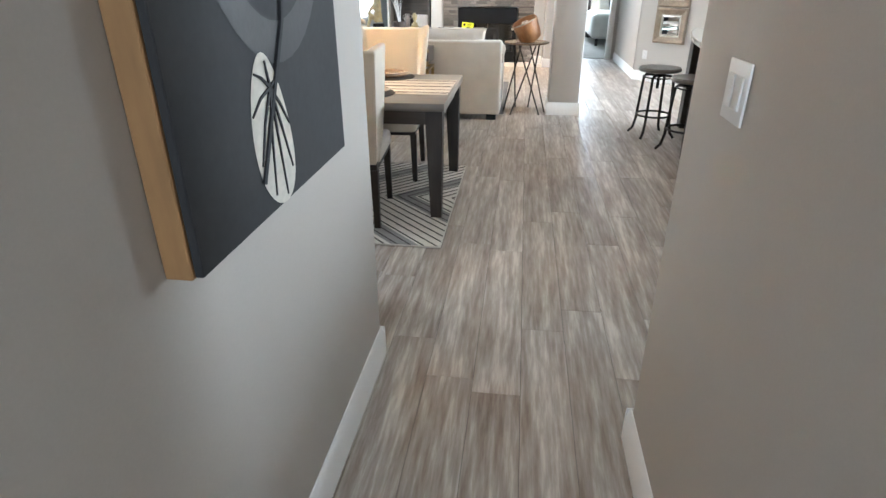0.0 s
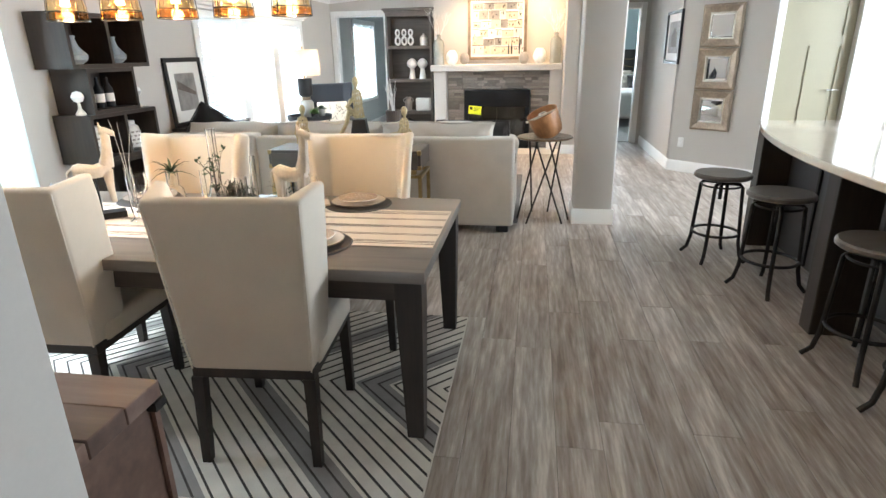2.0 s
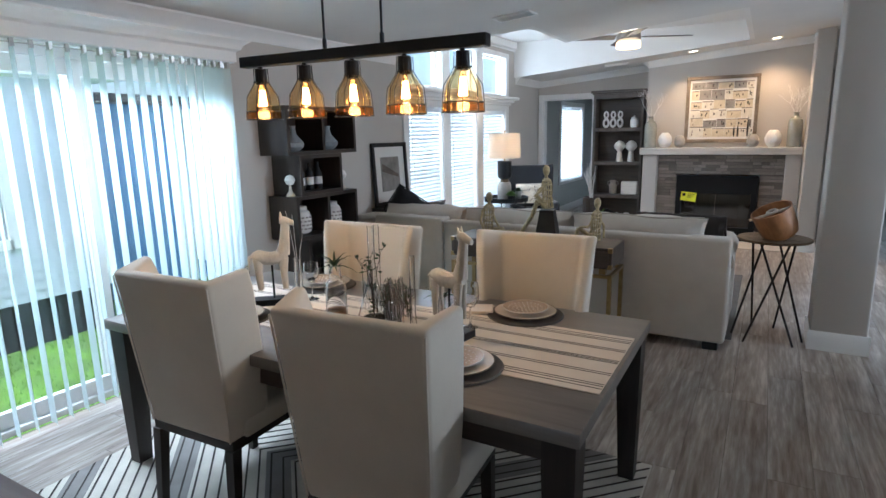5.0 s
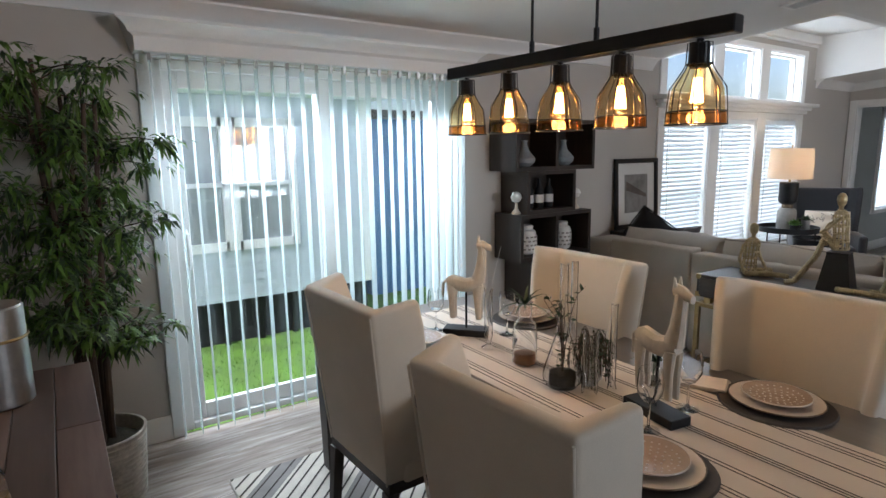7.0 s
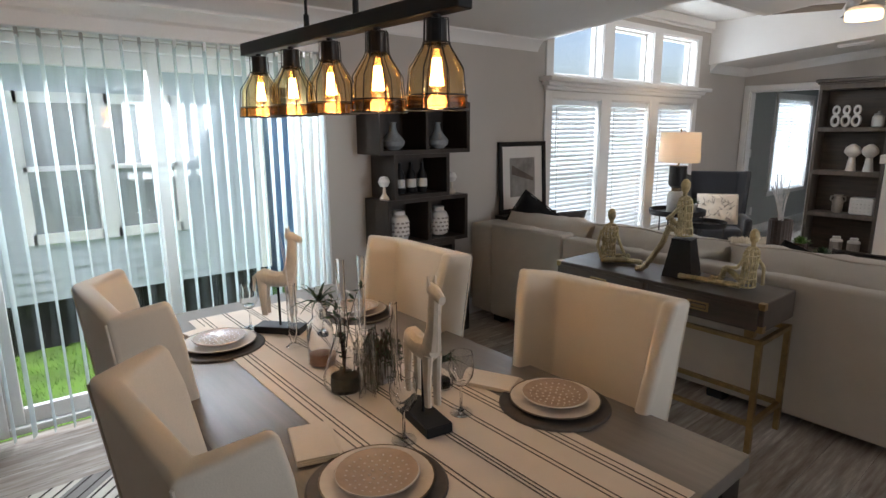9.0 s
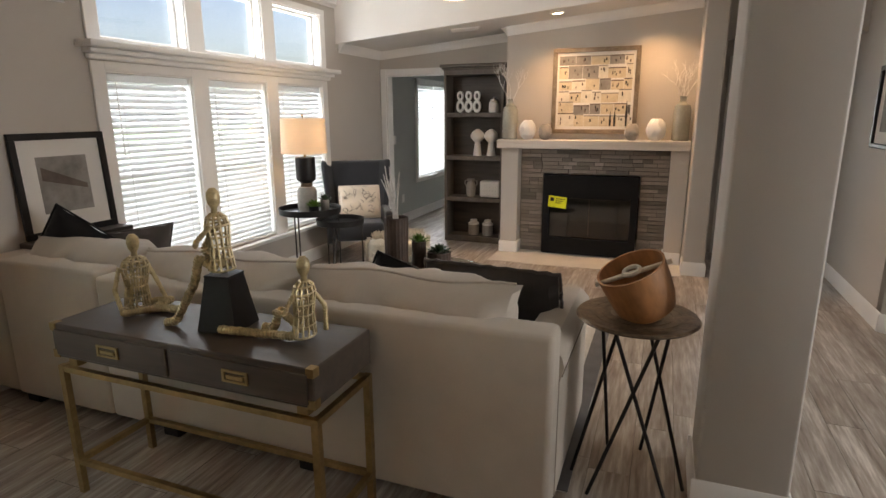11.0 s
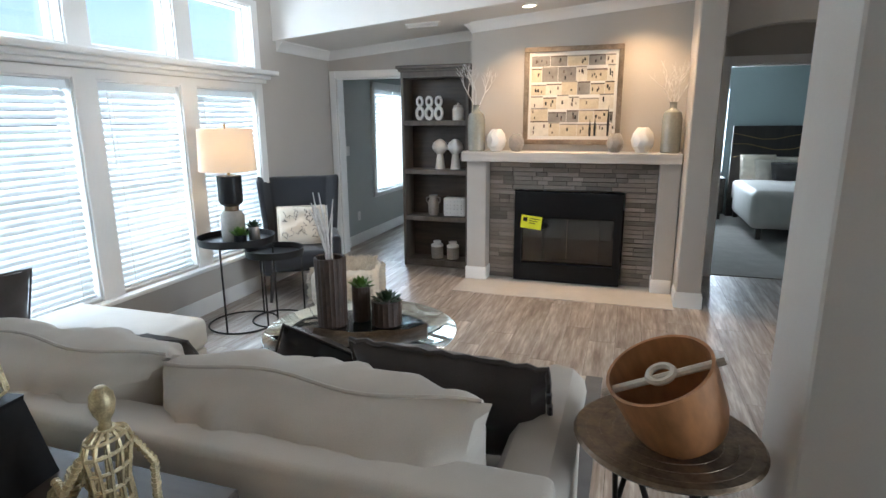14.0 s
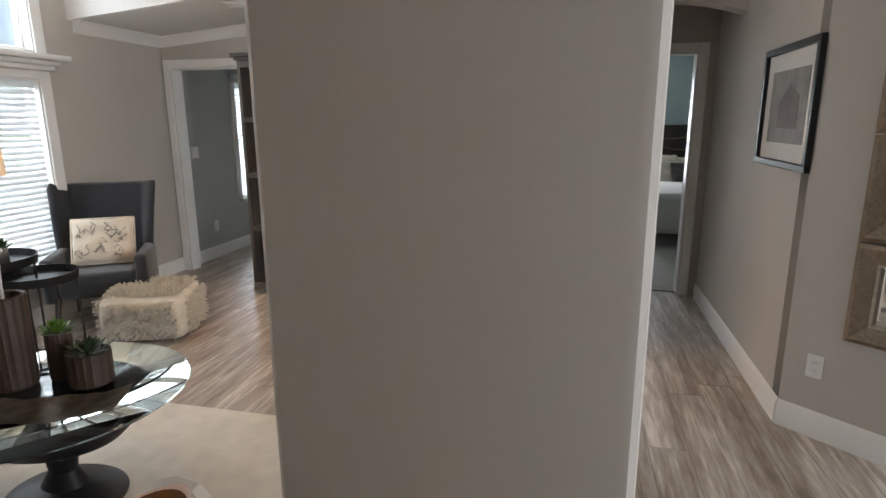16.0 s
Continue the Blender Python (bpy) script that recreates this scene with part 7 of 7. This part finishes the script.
# ---- kitchen island and stools ----
isl = thing("kitchen_island", "slate-panelled kitchen island with dark wooden fins", "island", pose(0, 0, 0))
part("body", box(1.87, 2.6, 0, 2.75, 6.2, 0.885, bev=0.004), M_ISLAND, isl)
for y in (3.2, 4.0, 4.8, 5.6):
    part("panel_batten", box(1.855, y - 0.012, 0.02, 1.87, y + 0.012, 0.88), M_BLACK, isl)
for x, y in ((1.48, 4.62), (1.66, 6.13)):
    part("support_fin", box(x - 0.01, y - 0.06, 0, x + 0.21, y + 0.06, 0.885, bev=0.004), M_ESPRESSO, isl)
edge = [(1.385 + 0.105 * (y - 4.6) ** 2, y) for y in [2.5 + 3.82 * i / 30 for i in range(31)]]
poly = edge + [(2.85, 6.32), (2.85, 2.5)]
bm = loft(bmesh.new(), [[(x + o, y, z) for x, y in poly] for o, z in ((0.006, 0.8855), (0.0, 0.892), (0.0, 0.922), (0.006, 0.928))])
single("island_counter", bm, M_COUNTER, "cream polished counter with a curved overhanging edge", "counter")
fa = thing("kitchen_faucet", "dark metal kitchen tap on the island", "faucet", pose(2.2, 4.35, 0.9285))
part("body", lathe([(0.03, 0), (0.03, 0.02), (0.02, 0.03), (0.02, 0.14)], 16), M_IRON, fa)
part("spout", tube([(0, 0, 0.12), (0, 0, 0.3), (-0.05, 0, 0.36), (-0.12, 0, 0.36), (-0.16, 0, 0.28)], 0.012, 8), M_IRON, fa)
part("lever", tube([(0, -0.02, 0.09), (0.01, -0.07, 0.14)], 0.007, 6), M_NICKEL, fa)


def stool(x, y, rot):
    s = thing("bar_stool", "round wooden-seated industrial bar stool with bent iron legs", "stool", pose(x, y, 0, 0, 0, rot), "bar stools")
    part("seat", lathe([(0.0, 0.595), (0.175, 0.595), (0.19, 0.605), (0.19, 0.622), (0.18, 0.632), (0.0, 0.626)], 40), M_TABLETOP, s)
    part("screw", tube([(0, 0, 0.44), (0, 0, 0.594)], 0.013, 10), M_IRON, s)
    part("hub", lathe([(0.035, 0.545), (0.035, 0.575)], 16), M_IRON, s)
    for k in range(4):
        a = radians(45 + 90 * k)
        ca, sa = math.cos(a), math.sin(a)
        leg = part("leg", tube([(r * ca, r * sa, z) for r, z in [(0.03, 0.56), (0.12, 0.56), (0.14, 0.54), (0.155, 0.30), (0.165, 0.14), (0.185, 0.05), (0.225, 0.004)]], 0.0125, 8), M_IRON, s)
    part("foot_ring", ring(0, 0, 0.20, 0.158, 0.010, 40), M_IRON, s)
    part("upper_ring", ring(0, 0, 0.545, 0.13, 0.007, 32), M_IRON, s)


stool(1.31, 5.77, 12)
stool(1.475, 5.20, 30)
stool(1.55, 4.25, 20)
stool(1.60, 3.83, 38)

# ---- bedroom ----
bd = thing("bed", "made bed with silver bedding and a dark headboard", "bed", pose(2.45, 14.3, 0))
part("headboard", box(-0.98, 0.98, 0, 0.98, 1.06, 1.44, bev=0.006), M_ESPRESSO, bd)
for k, z in enumerate((0.95, 1.12, 1.28)):
    part("inlay", tube([(-0.97 + 0.2 * i, 0.978, z + 0.05 * math.sin(i * 1.1 + k)) for i in range(10)], 0.005, 4), M_BRASS, bd, "brass inlay line")
part("mattress", box(-0.93, -1.0, 0.30, 0.93, 0.97, 0.60, bev=0.06, seg=3), M_BED, bd)
part("duvet", box(-0.99, -1.05, 0.16, 0.99, 0.45, 0.66, bev=0.09, seg=4), M_BED, bd, "silver satin duvet hanging over the sides")
for s in (-1, 1):
    for q in (-1, 1):
        part("leg", box(s * 0.85 - 0.03, q * 0.9 - 0.03, 0.008, s * 0.85 + 0.03, q * 0.9 + 0.03, 0.31), M_ESPRESSO, bd)
for i, (x, y, mt) in enumerate([(-0.62, 0.78, M_CREAM), (-0.15, 0.78, M_CREAM), (-0.45, 0.58, M_SOFA), (-0.25, 0.45, M_GREYCUSH)]):
    cushion("bed_pillow", "plump pillow propped on the bed", 0.5, 0.40, 0.16, mt, pose(2.45 + x, 14.3 + y, 0.82 - 0.03 * i, 66, 0, 4 * i), 40 + i)
ns = thing("nightstand", "dark wooden nightstand beside the bed", "nightstand", pose(1.12, 15.1, 0))
part("body", box(-0.25, -0.22, 0.1, 0.25, 0.22, 0.65, bev=0.004), M_ESPRESSO, ns)
for z in (0.14, 0.40):
    part("drawer", box(-0.23, -0.232, z, 0.23, -0.22, z + 0.22, bev=0.003), M_DARKX, ns)
for s in (-1, 1):
    for q in (-1, 1):
        part("leg", box(s * 0.2 - 0.02, q * 0.17 - 0.02, 0.008, s * 0.2 + 0.02, q * 0.17 + 0.02, 0.1), M_ESPRESSO, ns)

# ---- outside the patio door ----
hs = thing("neighbour_house", "grey-blue clapboard house with white trim next door", "house", pose(-6.6, 0, 0.11))
part("wall", box(-4, -3.0, -0.22, -0.02, 5.75, 2.06), M_SIDING, hs)
lap = loft(bmesh.new(), [[(0, y, 0), (0.016, y, 0), (0.004, y, 0.118), (0, y, 0.118)] for y in (0, 1)])
lapm = mesh_of("clapboard", lap, M_SIDING, 0)
z = -0.22
while z < 2.0:
    for y0, y1 in [(-3.0, 3.34), (4.86, 5.66)] if 0.30 < z < 1.80 else [(-3.0, 5.66)]:
        o = new("clapboard", lapm)
        o.parent = hs
        o.matrix_basis = Matrix.LocRotScale((-0.02, y0, z), None, (1, y1 - y0, 1))
    z += 0.105
part("corner_board", box(-0.02, 5.66, -0.22, 0.012, 5.78, 2.06), M_EXTWHITE, hs)
part("soffit", box(-4.2, -3.2, 2.06, 0.35, 5.95, 2.20), M_EXTWHITE, hs)
part("roof", loft(bmesh.new(), [[(0.4, y, 2.2), (-4.2, y, 3.6), (-4.2, y, 2.2)] for y in (-3.2, 5.95)]), M_CHARGER, hs)
for y0, y1 in ((3.40, 4.02), (4.14, 4.78)):
    w = part("window", box(-0.03, y0, 0.42, -0.015, y1, 1.76), M_DARKGLASS, hs, "grey reflecting window")
    bm = bmesh.new()
    for a in [(y0 - 0.06, 0.36, y0 + 0.03, 1.82), (y1 - 0.03, 0.36, y1 + 0.06, 1.82), (y0, 0.36, y1, 0.46), (y0, 1.72, y1, 1.82), (y0, 1.07, y1, 1.12)]:
        bx(bm, -0.02, a[0], a[1], 0.02, a[2], a[3])
    part("window_frame", bm, M_EXTWHITE, w)
# solid box for the open void under the house, its shade put into the colour
part("crawl_space_fill", box(-4, -3.0, -0.74, -0.10, 5.75, -0.22), M_CRAWLSHADE, hs)
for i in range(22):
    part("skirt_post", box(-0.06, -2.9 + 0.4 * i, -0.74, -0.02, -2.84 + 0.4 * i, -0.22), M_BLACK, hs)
h2 = thing("blue_house", "blue and white clad house further along", "house", pose(-7.6, 6.3, 0))
part("wall", box(-3, 0, -0.62, 0, 3.0, 2.0), M_BLUE, h2)
part("corner_board", box(0.0, 1.05, -0.62, 0.03, 1.3, 2.0), M_EXTWHITE, h2)
part("white_bay", box(0.0, 1.3, -0.3, 0.25, 3.0, 1.95), M_EXTWHITE, h2)
part("window", box(0.25, 1.7, 0.4, 0.262, 2.6, 1.6), M_DARKGLASS, h2)
part("roof", box(-3.2, -0.2, 2.0, 0.5, 3.2, 2.1), M_CHARGER, h2)
rng = random.Random(21)
bm = bmesh.new()
for i in range(9000):
    x, y = rng.uniform(-6.6, -3.75), rng.uniform(1.5, 9.0)
    a, h = rng.uniform(0, 6.28), rng.uniform(0.02, 0.055)
    c, s = math.cos(a) * 0.006, math.sin(a) * 0.006
    bm.faces.new([bm.verts.new(p) for p in ((x - c, y - s, -0.621), (x + c, y + s, -0.621), (x + rng.uniform(-0.02, 0.02), y + rng.uniform(-0.02, 0.02), -0.62 + h))])
single("grass_blades", bm, M_GRASS, "mown grass blades of the lawn", "grass", kind="stuff", smooth=0)


# ---- small pieces of floor and fireplace ----
def planks():
    """Boards of the floor: those on the way walked are parts, the rest one sheet."""
    fl = setting("floor", box(W - 0.02, -2.74, -0.1, 6.1, 15.6, -0.004), M_GAP, "grey-brown wood-look plank floor", "floor")
    pw, plen, gap = 0.182, 1.22, 0.0012
    near = mesh_of("plank", box(gap, gap, -0.004, pw - gap, plen - gap, 0.0), M_FLOOR, 0)
    rest = bmesh.new()
    rng = random.Random(5)
    count = 0
    col = 0
    x = W
    while x < 6.0:
        y = -2.74 - rng.random() * plen
        while y < 15.5:
            inside = y < 11.36 or x < -0.9
            if inside:
                if -1.2 < x < 1.75 and 0.6 < y < 11 and count < 300:
                    o = new("plank", near)
                    o.parent = fl
                    o.matrix_basis = pose(x, y, 0)
                    count += 1
                else:
                    lo, hi = max(y, -2.7), min(y + plen, 15.45 if x < -0.9 else 11.37)
                    vs = [rest.verts.new(p) for p in [(x + gap, lo + gap, 0), (x + pw - gap, lo + gap, 0), (x + pw - gap, hi - gap, 0), (x + gap, hi - gap, 0)]]
                    rest.faces.new(vs)
            y += plen
        x += pw
        col += 1
    p = part("plank_field", rest, M_FLOOR_REST, fl, smooth=0)
    tagged(p, kind="stuff")


def rest_floor():
    """The same boards, shaded board by board where they are joined."""
    m = M_FLOOR.copy()
    m.name = "vinyl_plank_field"
    n, l = m.node_tree.nodes, m.node_tree.links
    geo = n.new("ShaderNodeNewGeometry")
    info = [q for q in n if q.type == "OBJECT_INFO"][0]
    for link in list(l):
        if link.from_node == info:
            to = link.to_socket
            l.remove(link)
            l.new(geo.outputs["Random Per Island"], to)
    return m


M_FLOOR_REST = rest_floor()
planks()


def ledger(x0, x1, z0, z1, rng):
    """Courses of split stone strips, uneven in length and depth."""
    z = z0
    while z < z1 - 0.01:
        h = min(0.042, z1 - z)
        x = x0
        while x < x1 - 0.005:
            w = rng.choice([0.10, 0.14, 0.18, 0.23, 0.30])
            e = min(x + w, x1)
            if x1 - e < 0.05:
                e = x1
            o = new("stone", STONE)
            o.parent = fp
            d = rng.uniform(0.006, 0.026)
            o.matrix_basis = Matrix.LocRotScale((x + 0.001, 10.586 - d, z + 0.001), None, (e - x - 0.002, d + 0.004, h - 0.002))
            x = e
        z += h


bm = box(0, 0, 0, 1, 1, 1)
for v in bm.verts:
    if v.co.y < 0.5:
        v.co.x += 0.02 if v.co.x < 0.5 else -0.02
        v.co.z += 0.06 if v.co.z < 0.5 else -0.06
STONE = mesh_of("stone", bm, M_STONE, 0)
rng = random.Random(11)
ledger(-1.358, -1.102, 0.01, 0.905, rng)
ledger(-0.073, 0.199, 0.01, 0.905, rng)
ledger(-1.358, 0.199, 0.907, 1.178, rng)
